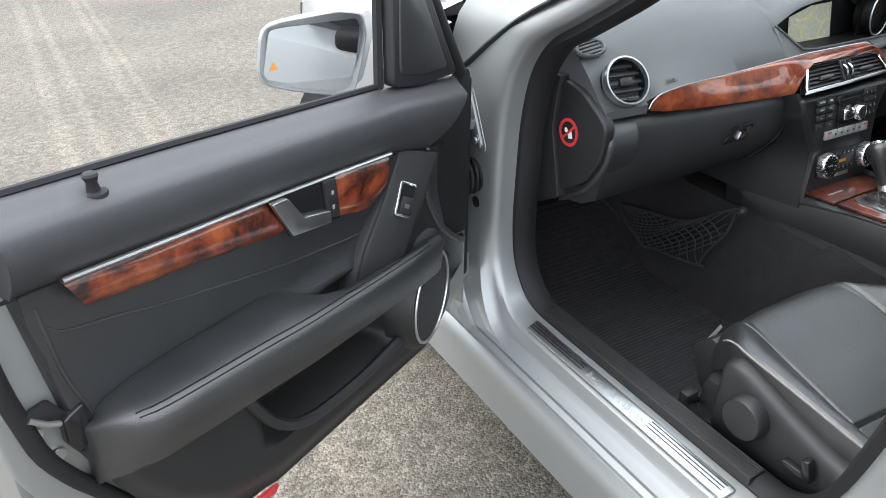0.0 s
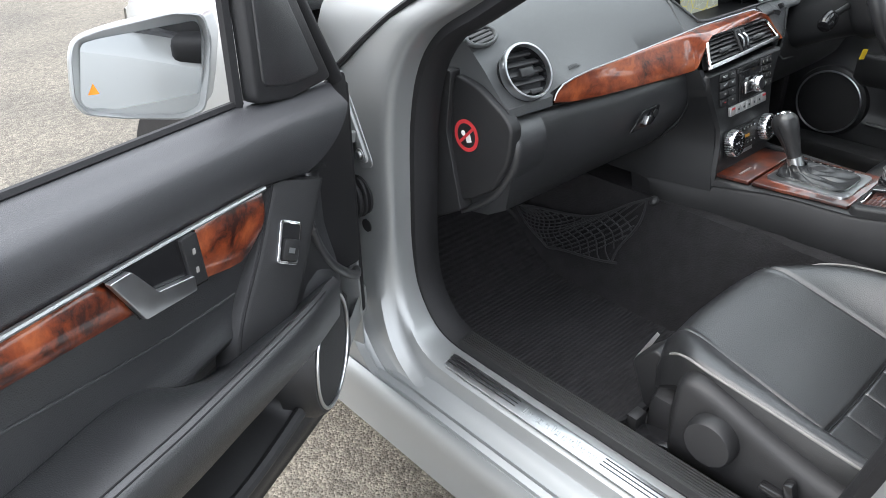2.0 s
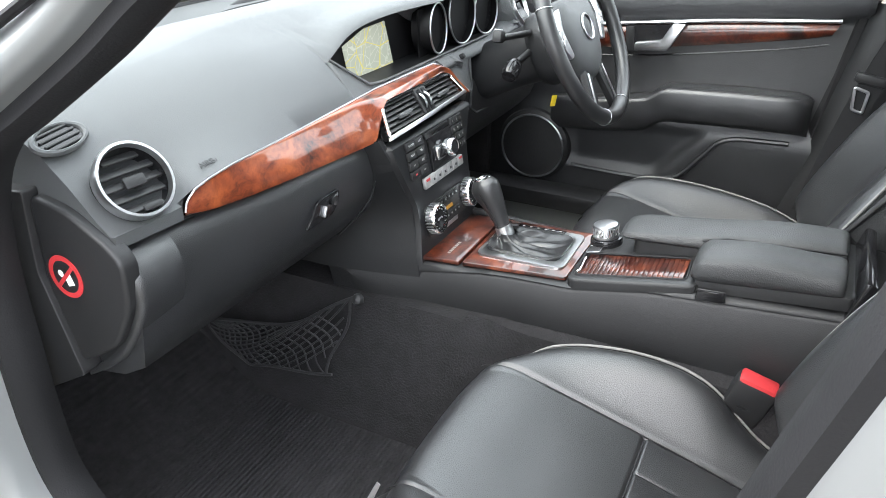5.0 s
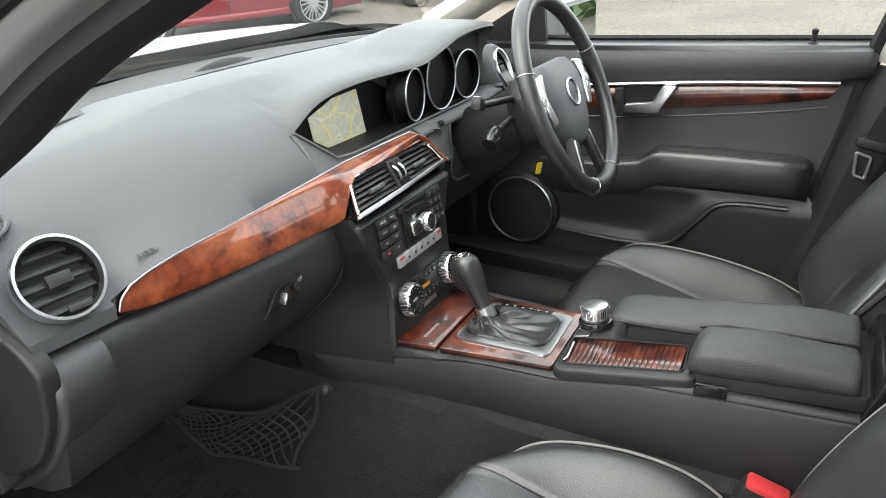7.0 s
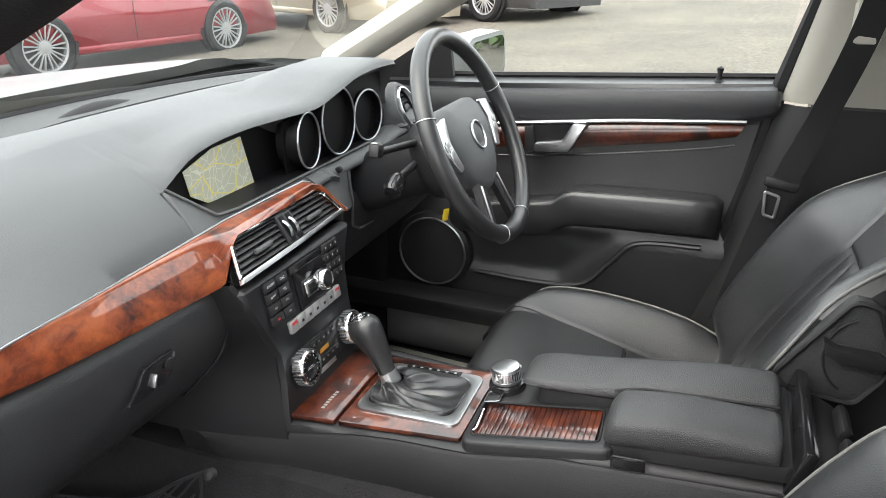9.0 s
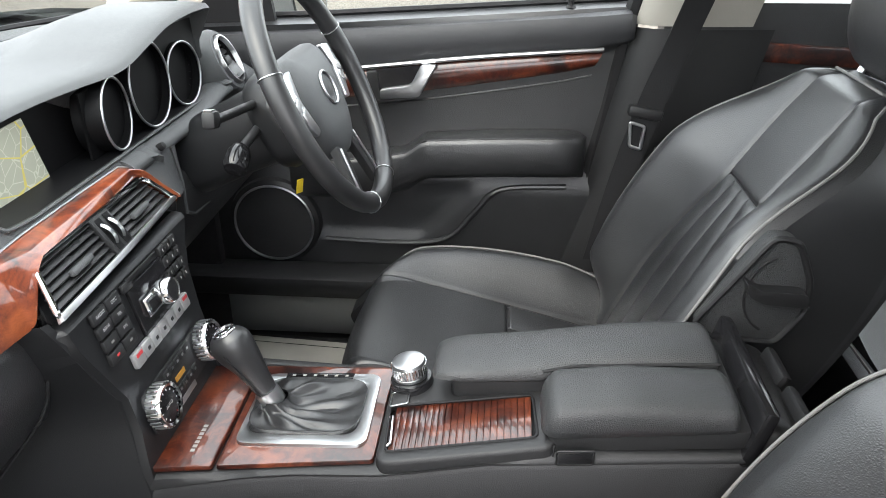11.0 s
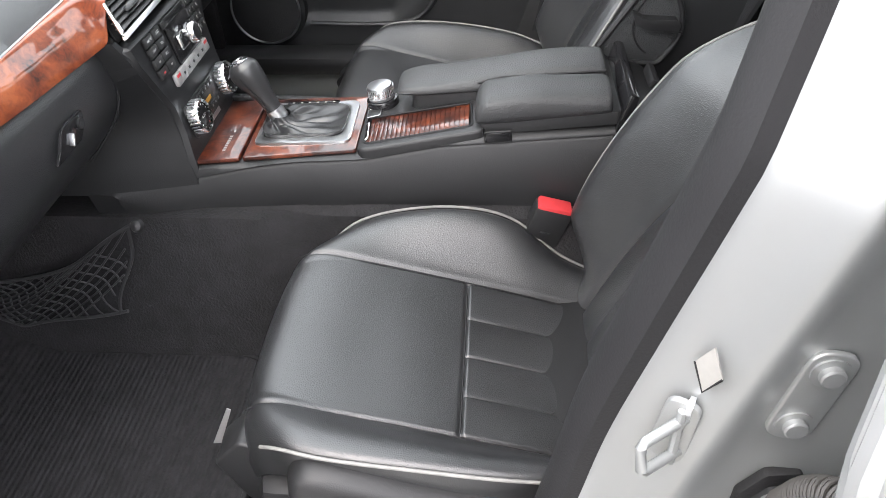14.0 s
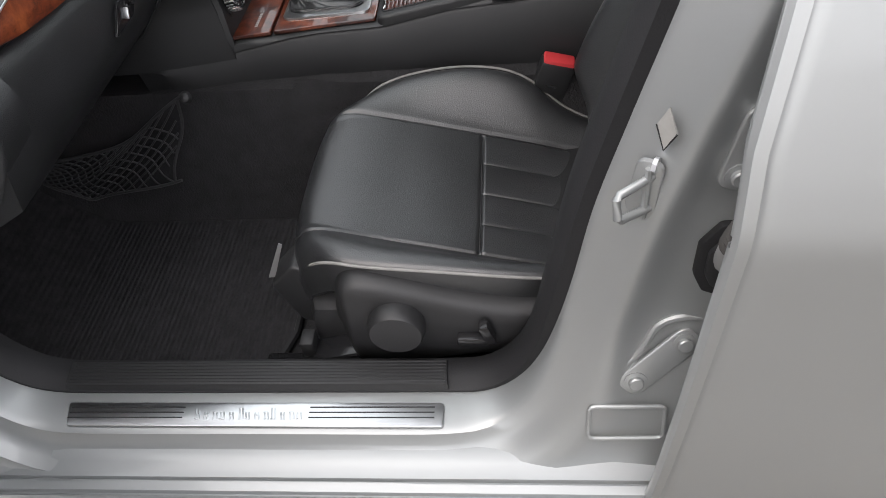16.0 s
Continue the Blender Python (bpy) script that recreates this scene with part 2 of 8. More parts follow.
def spline(pts, n):
    """n points along a Catmull-Rom curve through pts, evenly in arc length."""
    p = [Vector(q) for q in pts]
    p = [p[0] * 2 - p[1], *p, p[-1] * 2 - p[-2]]
    fine = []
    for i in range(1, len(p) - 2):
        for k in range(16):
            t = k / 16
            a, b, c, d = p[i - 1:i + 3]
            fine.append(0.5 * (2 * b + (c - a) * t + (2 * a - 5 * b + 4 * c - d) * t * t + (3 * b - a - 3 * c + d) * t ** 3))
    fine.append(p[-2])
    dist = [0]
    for a, b in zip(fine, fine[1:]):
        dist.append(dist[-1] + (b - a).length)
    out, j = [], 0
    for k in range(n):
        s = dist[-1] * k / (n - 1)
        while j < len(dist) - 2 and dist[j + 1] < s:
            j += 1
        f = (s - dist[j]) / max(1e-9, dist[j + 1] - dist[j])
        out.append(fine[j].lerp(fine[j + 1], min(1, max(0, f))))
    return out


def skin(rows, close_u=False, close_v=False, caps=False, bm=None):
    """A sheet of quads over rows of points. close_v joins each row's ends, close_u the last row to the first."""
    bm = bm or bmesh.new()
    vs = [[bm.verts.new(p) for p in row] for row in rows]
    nu, nv = len(vs), len(vs[0])
    for i in range(nu if close_u else nu - 1):
        for j in range(nv if close_v else nv - 1):
            a, b = vs[i], vs[(i + 1) % nu]
            bm.faces.new((a[j], a[(j + 1) % nv], b[(j + 1) % nv], b[j]))
    if caps:
        bm.faces.new(vs[0])
        bm.faces.new(vs[-1])
    return bm


def tube(pts, r, n=8, closed=False, bm=None, flat=1.0, up=(0, 0, 1)):
    """A round (or flattened) rod along points."""
    pts = [Vector(p) for p in pts]
    rows = []
    m = len(pts)
    for i, p in enumerate(pts):
        a, b = (pts[(i - 1) % m], pts[(i + 1) % m]) if closed else (pts[max(0, i - 1)], pts[min(m - 1, i + 1)])
        d = (b - a).normalized()
        s = d.cross(Vector(up))
        s = s.normalized() if s.length > 1e-4 else d.orthogonal().normalized()
        t = s.cross(d)
        rows.append([p + s * (r * math.cos(k * math.tau / n)) + t * (r * flat * math.sin(k * math.tau / n)) for k in range(n)])
    return skin(rows, close_u=closed, close_v=True, caps=not closed, bm=bm)


def frame_of(origin, xdir, ydir):
    """Axes: x along xdir, y near ydir, z their normal."""
    x = Vector(xdir).normalized()
    z = x.cross(Vector(ydir)).normalized()
    y = z.cross(x)
    m = Matrix((x, y, z)).transposed().to_4x4()
    m.translation = Vector(origin)
    return m


def prism(poly, depth, m=None, bevel=0.002, seg=2, bm=None):
    """A flat plate over a polygon of (x, y), depth thick along +z, with bevelled top edges, placed by m."""
    own = bmesh.new()
    lo = [own.verts.new((x, y, 0)) for x, y in poly]
    f = own.faces.new(lo)
    r = bmesh.ops.extrude_face_region(own, geom=[f])
    top = [v for v in r["geom"] if isinstance(v, bmesh.types.BMVert)]
    bmesh.ops.translate(own, verts=top, vec=(0, 0, depth))
    if bevel > 0:
        tops = set(top)
        edges = [e for e in own.edges if e.verts[0] in tops and e.verts[1] in tops]
        bmesh.ops.bevel(own, geom=edges, offset=bevel, segments=seg, profile=0.5, affect="EDGES", clamp_overlap=True)
    if m is not None:
        own.transform(m)
    if bm is None:
        return own
    me = bpy.data.meshes.new("tmp")
    own.to_mesh(me)
    own.free()
    bm.from_mesh(me)
    bpy.data.meshes.remove(me)
    return bm


def round_poly(pts, r, n=5):
    """A polygon with its corners rounded to about r."""
    out = []
    k = len(pts)
    for i in range(k):
        p, a, b = Vector(pts[i]), Vector(pts[i - 1]), Vector(pts[(i + 1) % k])
        q = min(r, (a - p).length * 0.45, (b - p).length * 0.45)
        s, e = p + (a - p).normalized() * q, p + (b - p).normalized() * q
        for j in range(n + 1):
            t = j / n
            out.append(tuple(s * (1 - t) ** 2 + p * 2 * t * (1 - t) + e * t * t))
    return out


def rect(w, h, r=0.0, n=4):
    p = [(-w / 2, -h / 2), (w / 2, -h / 2), (w / 2, h / 2), (-w / 2, h / 2)]
    return round_poly(p, r, n) if r else p


def box(sx, sy, sz, m=None, bevel=0.003, seg=2, bm=None):
    """A box with all edges rounded, centred on m."""
    own = bmesh.new()
    bmesh.ops.create_cube(own, size=1, matrix=Matrix.Diagonal((sx, sy, sz, 1)))
    if bevel:
        bmesh.ops.bevel(own, geom=own.edges[:], offset=bevel, segments=seg, profile=0.5, affect="EDGES", clamp_overlap=True)
    if m is not None:
        own.transform(m)
    if bm is None:
        return own
    me = bpy.data.meshes.new("tmp")
    own.to_mesh(me)
    own.free()
    bm.from_mesh(me)
    bpy.data.meshes.remove(me)
    return bm


def lathe(profile, m=None, n=32, bm=None):
    """A turned shape: (radius, height) points about z."""
    rows = []
    for r, z in profile:
        rows.append([Vector((max(r, 1e-5) * math.cos(a * math.tau / n), max(r, 1e-5) * math.sin(a * math.tau / n), z)) for a in range(n)])
    if m is not None:
        rows = [[m @ p for p in row] for row in rows]
    return skin(rows, close_v=True, bm=bm)


def ring(radius, r, m=None, n=40, k=8, sx=1.0, sy=1.0, flat=1.0, bm=None):
    """A torus in the plane of m."""
    rows = []
    for i in range(n):
        a = i * math.tau / n
        row = []
        for j in range(k):
            b = j * math.tau / k
            q = radius + r * math.cos(b)
            p = Vector((q * math.cos(a) * sx, q * math.sin(a) * sy, r * flat * math.sin(b)))
            row.append(m @ p if m is not None else p)
        rows.append(row)
    return skin(rows, close_u=True, close_v=True, bm=bm)


def blend(xs, ys, x):
    """ys at x, straight between the given xs."""
    return float(np.interp(x, xs, ys))


def curve(xs, ys, x):
    """ys at x, smoothly through the given points."""
    if x <= xs[0] or x >= xs[-1]:
        return ys[0] if x <= xs[0] else ys[-1]
    i = max(k for k in range(len(xs) - 1) if xs[k] <= x)
    slope = lambda k: (ys[min(k + 1, len(xs) - 1)] - ys[max(k - 1, 0)]) / (xs[min(k + 1, len(xs) - 1)] - xs[max(k - 1, 0)])
    h = xs[i + 1] - xs[i]
    t = (x - xs[i]) / h
    return ys[i] * (1 + 2 * t) * (1 - t) ** 2 + slope(i) * h * t * (1 - t) ** 2 + ys[i + 1] * t * t * (3 - 2 * t) - slope(i + 1) * h * t * t * (1 - t)


def facing(origin, xdir, up):
    """Axes on a panel that faces back into the cabin: x to the right, y up the panel, z out of it."""
    x, u = Vector(xdir).normalized(), Vector(up)
    z = x.cross(u).normalized()
    y = z.cross(x)
    m = Matrix((x, y, z)).transposed().to_4x4()
    m.translation = Vector(origin)
    return m


def ease(a, b, x):
    t = min(1, max(0, (x - a) / (b - a)))
    return t * t * (3 - 2 * t)

# ---- the car park ----
def ground_z(x, y):
    return 0.02 + 0.03 * x - 0.045 * y if abs(x) < 60 and abs(y) < 60 else 0.0


bm = bmesh.new()
xs = [-400, -60, -30, -12, -6, -3, -2, -1, 0, 1, 2, 4, 7, 10, 14, 20, 30, 60, 400]
grid = [[(x, y, 0.02 + 0.03 * max(-60, min(60, x)) - 0.045 * max(-60, min(60, y))) for y in xs] for x in xs]
tagged(part("ground", skin(grid), GROUND, None), "worn chip-seal car park surface with pale stone chips", "ground", kind="structure")

# ---- the car's body ----
body = thing("car_body", "silver saloon car body shell with its front passenger door open", "car body", (0, 0, 0.2))

# The door opening, as a path of (y, z) on the seal's outer edge, and the wall's section along it.
OPENING = [(-0.62, 1.285), (-0.38, 1.150), (-0.2, 1.053), (-0.11, 0.985), (-0.03, 0.93), (0.045, 0.88), (0.09, 0.815), (0.112, 0.72), (0.118, 0.6), (0.119, 0.49),
           (0.108, 0.415), (0.075, 0.36), (0.03, 0.332), (-0.05, 0.325), (-0.3, 0.325), (-0.5, 0.325), (-0.565, 0.33), (-0.61, 0.365), (-0.64, 0.43),
           (-0.662, 0.54), (-0.68, 0.65), (-0.706, 0.756), (-0.732, 0.856), (-0.768, 1.0), (-0.798, 1.14), (-0.795, 1.24), (-0.75, 1.285)]
path = spline([(0, y, z) for y, z in OPENING], 180)
# Sections: (distance away from the opening, x). Post, sill and rear pillar share their number of points.
POST = [(0.0, -0.698), (0.004, -0.715), (0.006, -0.738), (0.012, -0.746), (0.03, -0.75), (0.08, -0.752), (0.115, -0.756), (0.122, -0.775), (0.126, -0.80), (0.2, -0.80)]
SILL = [(-0.008, -0.70), (-0.008, -0.72), (-0.007, -0.753), (-0.003, -0.762), (0.012, -0.767), (0.020, -0.772), (0.025, -0.784), (0.029, -0.803), (0.034, -0.805), (0.034, -0.808), (0.029, -0.81), (0.032, -0.82), (0.037, -0.822), (0.037, -0.825), (0.033, -0.828), (0.045, -0.838), (0.07, -0.842), (0.16, -0.835)]
REAR = [(0.0, -0.698), (0.006, -0.708), (0.020, -0.717), (0.036, -0.729), (0.048, -0.741), (0.056, -0.743), (0.069, -0.737), (0.084, -0.730), (0.11, -0.727), (0.2, -0.745)]
PILLAR = [(0.0, -0.695), (0.003, -0.705), (0.006, -0.722), (0.012, -0.732), (0.02, -0.738), (0.03, -0.738), (0.045, -0.73), (0.06, -0.72), (0.075, -0.70), (0.09, -0.66)]


def even(sec):
    """A section with as many points as the sill's."""
    k = np.linspace(0, len(sec) - 1, len(SILL))
    return [(blend(range(len(sec)), [p[0] for p in sec], q), blend(range(len(sec)), [p[1] for p in sec], q)) for q in k]


POST, REAR, PILLAR = even(POST), even(REAR), even(PILLAR)
# The sill's section without its outer lips, where it sweeps up into the rear pillar.
SWEEP = SILL[:6] + [(0.020 + 0.0117 * k, blend([0, 2, 5, 12], [-0.772, -0.798, -0.815, -0.83], k)) for k in range(1, 13)]


def lean(z):
    """How far the side leans in above the belt line."""
    return 0.0 if z < 0.9 else 0.28 * (z - 0.9)


def opening_frame(i):
    a, b = path[max(0, i - 1)], path[min(len(path) - 1, i + 1)]
    d = (b - a).normalized()
    return path[i], Vector((0, d.z, -d.y)) * -1.0


def kinds(p):
    """Weights of post, sill, rear pillar and roof pillar at a point of the path."""
    y, z = p.y, p.z
    if z < 0.33 + 0.12:
        s = 1 - ease(0.345, 0.43, z)
    else:
        s = 0
    r = ease(-0.45, -0.62, y) if z < 1.1 else 1
    if y > -0.2 or z > 1.0 and y > -0.66:
        up = ease(0.86, 0.95, z)
    else:
        up = 0
    rest = 1 - s
    return {"post": rest * (1 - up) * (1 if y > -0.4 else 0), "sill": s, "rear": rest * (1 if y <= -0.4 and not up else 0) * (1 - up), "pillar": rest * up}


rows, seal_rows = [], []
RAW = [kinds(p) for p in path]
for i in range(len(path)):
    p, out = opening_frame(i)
    if out.z > 0 and p.z < 0.5 or (out.y < 0 and p.y > -0.1 and p.z < 0.8):
        out = -out
    near = RAW[max(0, i - 7):i + 8]
    w = {n: sum(q[n] for q in near) / len(near) for n in ("post", "sill", "rear", "pillar")}
    total = sum(w.values()) or 1
    sweep = ease(-0.47, -0.54, p.y)
    low_sec = [(a[0] + (b[0] - a[0]) * sweep, a[1] + (b[1] - a[1]) * sweep) for a, b in zip(SILL, SWEEP)]
    row = []
    for k in range(len(SILL)):
        d = sum(w[n] * s[k][0] for n, s in (("post", POST), ("sill", low_sec), ("rear", REAR), ("pillar", PILLAR))) / total
        x = sum(w[n] * s[k][1] for n, s in (("post", POST), ("sill", low_sec), ("rear", REAR), ("pillar", PILLAR))) / total
        q = p + out * d
        if q.y > -0.2:      # the windscreen pillar's foot stays narrow above the wing
            x += (max(x, -0.750) - x) * ease(0.75, 0.80, q.z)
        row.append(Vector((x + lean(q.z), q.y, q.z)))
    rows.append(row)
    sec = [(0.004, -0.702), (-0.012, -0.704), (-0.02, -0.69), (-0.022, -0.672), (-0.016, -0.655), (0.004, -0.65), (0.02, -0.66), (0.02, -0.70)]
    seal_rows.append([Vector((x + lean(p.z), (p + out * d).y, (p + out * d).z)) for d, x in sec])
part("door_frame", skin(rows), SILVER, body, "silver painted door frame")
part("drip_moulding", tube(spline([(-0.752, 0.262, 0.785), (-0.752, 0.221, 0.812), (-0.750, 0.149, 0.868), (-0.742, 0.077, 0.920), (-0.730, 0.0, 0.966), (-0.70, -0.15, 1.052), (-0.665, -0.35, 1.165)], 40), 0.008, 8, flat=0.6), RUBBER, body, "black drip moulding along the windscreen pillar")
part("door_seal", skin(seal_rows, close_v=True), RUBBER, body, "black rubber door seal")

# Outer sill, straight under the opening and on past both posts.
sill_line = [(-0.73, 0.306)] + [(x - 0.002, 0.325 - d + 0.001) for d, x in SILL[5:]]
part("outer_sill", skin([[Vector((x, y, z)) for x, z in sill_line] for y in (0.26, 0.0, -0.3, -0.6, -0.80)]), SILVER, body)
# The step in it.
part("rocker_panel", skin([[Vector((x, y, z)) for x, z in ((-0.83, 0.17), (-0.838, 0.2), (-0.836, 0.245), (-0.826, 0.262), (-0.80, 0.262), (-0.74, 0.25), (-0.74, 0.17))] for y in (0.32, -0.3, -0.8, -1.6)], close_v=True, caps=True), SILVER, body)
# Floor pan and tunnel under the carpet.
part("floor_pan", box(1.5, 2.6, 0.06, pose(-0.02, -0.6, 0.16), 0.02), PLASTIC, body)

# Roof.
roof_rows = []
for i in range(13):
    y = -0.55 - i * 0.14
    roof_rows.append([Vector((-0.02 + 0.60 * s, y, 1.40 + 0.05 * math.sin(math.pi * i / 14) - 0.13 * abs(s) ** 3 - (0.1 if i == 0 else 0.04 if i == 1 else 0))) for s in np.linspace(-1, 1, 15)])
roof_top = [[p + Vector((0, 0, 0.03)) for p in row] for row in roof_rows]
bm = skin(roof_top)
part("roof", bm, SILVER, body)
part("headliner", skin(roof_rows), BEIGE, body, "pale grey headliner")

# Bonnet, wings, scuttle.
hood = []
for i in range(15):
    y = 0.36 + i * 0.085
    row = []
    for s in np.linspace(-1, 1, 25):
        x = -0.02 + (0.78 - 0.20 * (max(0, i - 5) / 9) ** 1.4) * s
        z = 0.90 + 0.018 * (1 - s * s) - 0.17 * (i / 14) ** 1.15 - 0.1 * max(0, (i - 11) / 3) ** 2 - 0.05 * abs(s) ** 6 + 0.012 * math.exp(-((abs(s) - 0.62) / 0.1) ** 2)
        row.append(Vector((x, y + 0.06 * (1 - s * s), z)))
    hood.append(row)
part("bonnet", skin(hood), SILVER, body, "silver bonnet")
AXLE = 0.74
for side, name in ((-1, "wing"), (1, "wing")):
    rows = []
    for i in range(31):
        y = 0.24 + i * 0.04
        arch = 0.36 * math.sqrt(max(0, 1 - ((y - AXLE) / 0.36) ** 2)) if abs(y - AXLE) < 0.36 else 0
        zlow = max(0.2, 0.31 + arch) if arch else 0.2
        tuck = 0.42 * max(0, y - 0.80) ** 1.4
        drop = 0.14 * max(0, (y - 0.4) / 1.1) ** 1.2
        rows.append([Vector((-0.02 + side * (q + 0.02 - tuck), y, z)) for q, z in ((0.74, 0.885 - drop), (0.772, 0.872 - drop), (0.792, 0.835 - drop), (0.80, max(zlow + 0.03, 0.77 - drop)), (0.806, max(zlow + 0.01, 0.68 - drop)), (0.810, zlow), (0.78, zlow))])
    part(name, skin(rows), SILVER, body)
    wheel = thing("road_wheel", "alloy road wheel with black tyre under the silver wing", "wheel", (-0.02 + side * 0.76, AXLE, 0.32))
    wm = pose(-0.02 + side * 0.71, AXLE, 0.325, 0, 90 * side, 0)
    part("tyre", lathe([(0.2, -0.1), (0.29, -0.11), (0.318, -0.085), (0.32, 0.08), (0.30, 0.105), (0.22, 0.1)], wm, 40), RUBBER, wheel)
    part("rim", lathe([(0.02, 0.03), (0.12, 0.02), (0.19, 0.06), (0.215, 0.1)], wm, 20), SATIN, wheel)
# Dash grey on the scuttle: the windscreen's reflection is put into it.
part("scuttle", box(1.36, 0.07, 0.03, pose(-0.02, 0.437, 0.866), 0.012), DASH, body)
part("windscreen_seal", tube([Vector((-0.02 + 0.66 * s, 0.405 - 0.16 * abs(s) ** 2.5, 0.892)) for s in np.linspace(-1, 1, 40)], 0.006, 6), RUBBER, body)
# Windscreen.
ws = []
for i in range(9):
    t = i / 8
    ws.append([Vector((-0.02 + (0.66 - 0.10 * t) * s, 0.40 - 0.16 * abs(s) ** 2.5 - 0.92 * t, 0.895 + 0.40 * t ** 0.92)) for s in np.linspace(-1, 1, 15)])
part("windscreen", skin(ws), GLASS, body, shadow=False)
# Far roof pillar and its trim.
far_pillar = [(0.60, 0.17, 0.905), (0.585, 0.03, 0.985), (0.565, -0.12, 1.07), (0.53, -0.35, 1.19), (0.5, -0.55, 1.27)]
part("pillar_trim", tube(spline(far_pillar, 16), 0.05, 12, flat=0.7), BEIGE, body, "pale grey windscreen pillar trim")
near_pillar = [(-0.66, 0.13, 0.88), (-0.655, 0.02, 0.94), (-0.645, -0.1, 1.012), (-0.625, -0.35, 1.160), (-0.60, -0.55, 1.275)]
part("pillar_trim", tube(spline(near_pillar, 16), 0.022, 12, flat=0.8), BEIGE, body)
# Far side: sill, posts, roof rail.
part("far_side_sill", box(0.16, 1.9, 0.16, pose(0.72, -0.45, 0.27), 0.03), SILVER, body)
part("sill_trim", box(0.09, 1.5, 0.05, pose(0.625, -0.4, 0.35), 0.015), PLASTIC, body)
part("bulkhead", box(1.36, 0.04, 0.75, pose(-0.02, 0.48, 0.5), 0.01), CARPET, body)

# ---- carpet ----
carpet = thing("carpet", "black fitted carpet over footwells and tunnel", "carpet", (0, 0, 0.19))


def floor_height(x, y):
    z = 0.205
    q = ease(-0.22, -0.32, y)
    z += 0.26 * ease(0.225 - 0.04 * q, 0.16 - 0.025 * q, abs(x + 0.02))
    up = ease(0.12, 0.55, y)
    return z + 0.3 * up


rows = [[Vector((x, y, floor_height(x, y))) for x in np.linspace(-0.66, 0.62, 60)] for y in np.linspace(0.46, -1.7, 60)]
part("floor_carpet", skin(rows), CARPET, carpet)
mat = thing("floor_mat", "black ribbed textile floor mat in the passenger footwell", "floor mat", (-0.415, 0.0, 0.21))


def mat_edge(y):
    """The mat's half width about x = -0.415, rounded at both ends."""
    k = max(0.0, (-0.16 - y) / 0.09)
    return 0.178 * (0.55 + 0.45 * math.sqrt(max(0.0, 1 - k * k)) - 0.2 * ease(0.26, 0.34, y) ** 2)


mat_ys = np.linspace(-0.25, 0.34, 50)
part("mat", skin([[Vector((-0.415 + u * mat_edge(y), y, floor_height(-0.415, y) + 0.014)) for u in np.linspace(-1, 1, 14)] for y in mat_ys]), MAT, mat)
rim = [(-1, y) for y in mat_ys] + [(u, 0.34) for u in np.linspace(-0.9, 0.9, 12)] + [(1, y) for y in mat_ys[::-1]] + [(u, -0.25) for u in np.linspace(0.9, -0.9, 12)]
part("edge_binding", tube([(-0.415 + u * mat_edge(y), y, floor_height(-0.415, y) + 0.011) for u, y in rim], 0.006, 6, closed=True), RUBBER, mat)

# ---- sill strips ----
strip = thing("sill_strip", "black ribbed plastic entry strip on the door sill", "sill strip", (-0.69, -0.26, 0.33))
part("base", prism([(-0.703, 0.0), (-0.664, 0.006), (-0.664, -0.514), (-0.703, -0.516)], 0.022, pose(0, 0, 0.33), 0.004), PLASTIC, strip)
for k in range(7):
    part("rib", tube([(-0.698 + k * 0.005, -0.004, 0.352), (-0.698 + k * 0.005, -0.512, 0.352)], 0.0014, 6), PLASTIC, strip)
plate = thing("sill_plate", "polished steel sill plate with grooves and raised lettering", "sill plate", (-0.74, -0.26, 0.335))
PLATE_Z = 0.334
part("plate", prism(round_poly([(-0.755, -0.017), (-0.72, -0.008), (-0.722, -0.512), (-0.757, -0.512)], 0.006), 0.003, pose(0, 0, PLATE_Z), 0.001), SATIN, plate)
for a, b in ((-0.015, -0.172), (-0.339, -0.500)):
    for k in range(3):
        part("groove", box(0.0016, abs(a - b), 0.0008, pose(-0.7285 - k * 0.0075, (a + b) / 2, PLATE_Z + 0.0034), 0), PLASTIC, plate)
for k in range(13):
    y, tall = -0.189 - k * 0.0113, 0.017 if k in (0, 5, 9) else 0.0105
    for dy in (0.0, 0.0042):
        part("letter_bar", box(tall, 0.0018, 0.0012, pose(-0.7465 + tall / 2, y - dy - 0.001 * (k % 3), PLATE_Z + 0.0036, 0, 0, 12), 0.0004), SATIN, plate)
    part("letter_bar", box(0.0018, 0.0055, 0.0012, pose(-0.7455 + tall * (0.0, 0.5, 0.9)[k % 3], y - 0.0022, PLATE_Z + 0.0036), 0.0004), SATIN, plate)

# ---- the open passenger door, in its own axes: u outwards, n to the inside, z up ----
DOOR = frame_of((-0.80, 0.13, 0.0), (-0.897, -0.442, 0), (0.442, -0.897, 0))
door = thing("front_door", "open front passenger door with black leather trim, burr walnut and satin handle", "car door", pose_m=DOOR)


def dpart(name, bm, mat, label="", parent=None, **k):
    return part(name, bm, mat, parent or door, label, local=True, **k)


BELT_U, BELT_Z = [-0.02, 0.012, 0.244, 0.646, 0.833, 0.9], [0.815, 0.819, 0.853, 0.889, 0.904, 0.908]
PAD_U, PAD_Z = [-0.02, 0.06, 0.152, 0.282, 0.751, 0.836, 0.9], [0.70, 0.71, 0.735, 0.768, 0.814, 0.822, 0.826]
LOW_U, LOW_Z = [0.0, 0.09, 0.134, 0.587, 0.69, 0.75, 0.793, 0.815, 0.836, 0.847, 0.858], [0.42, 0.36, 0.341, 0.34, 0.372, 0.425, 0.489, 0.54, 0.60, 0.70, 0.80]


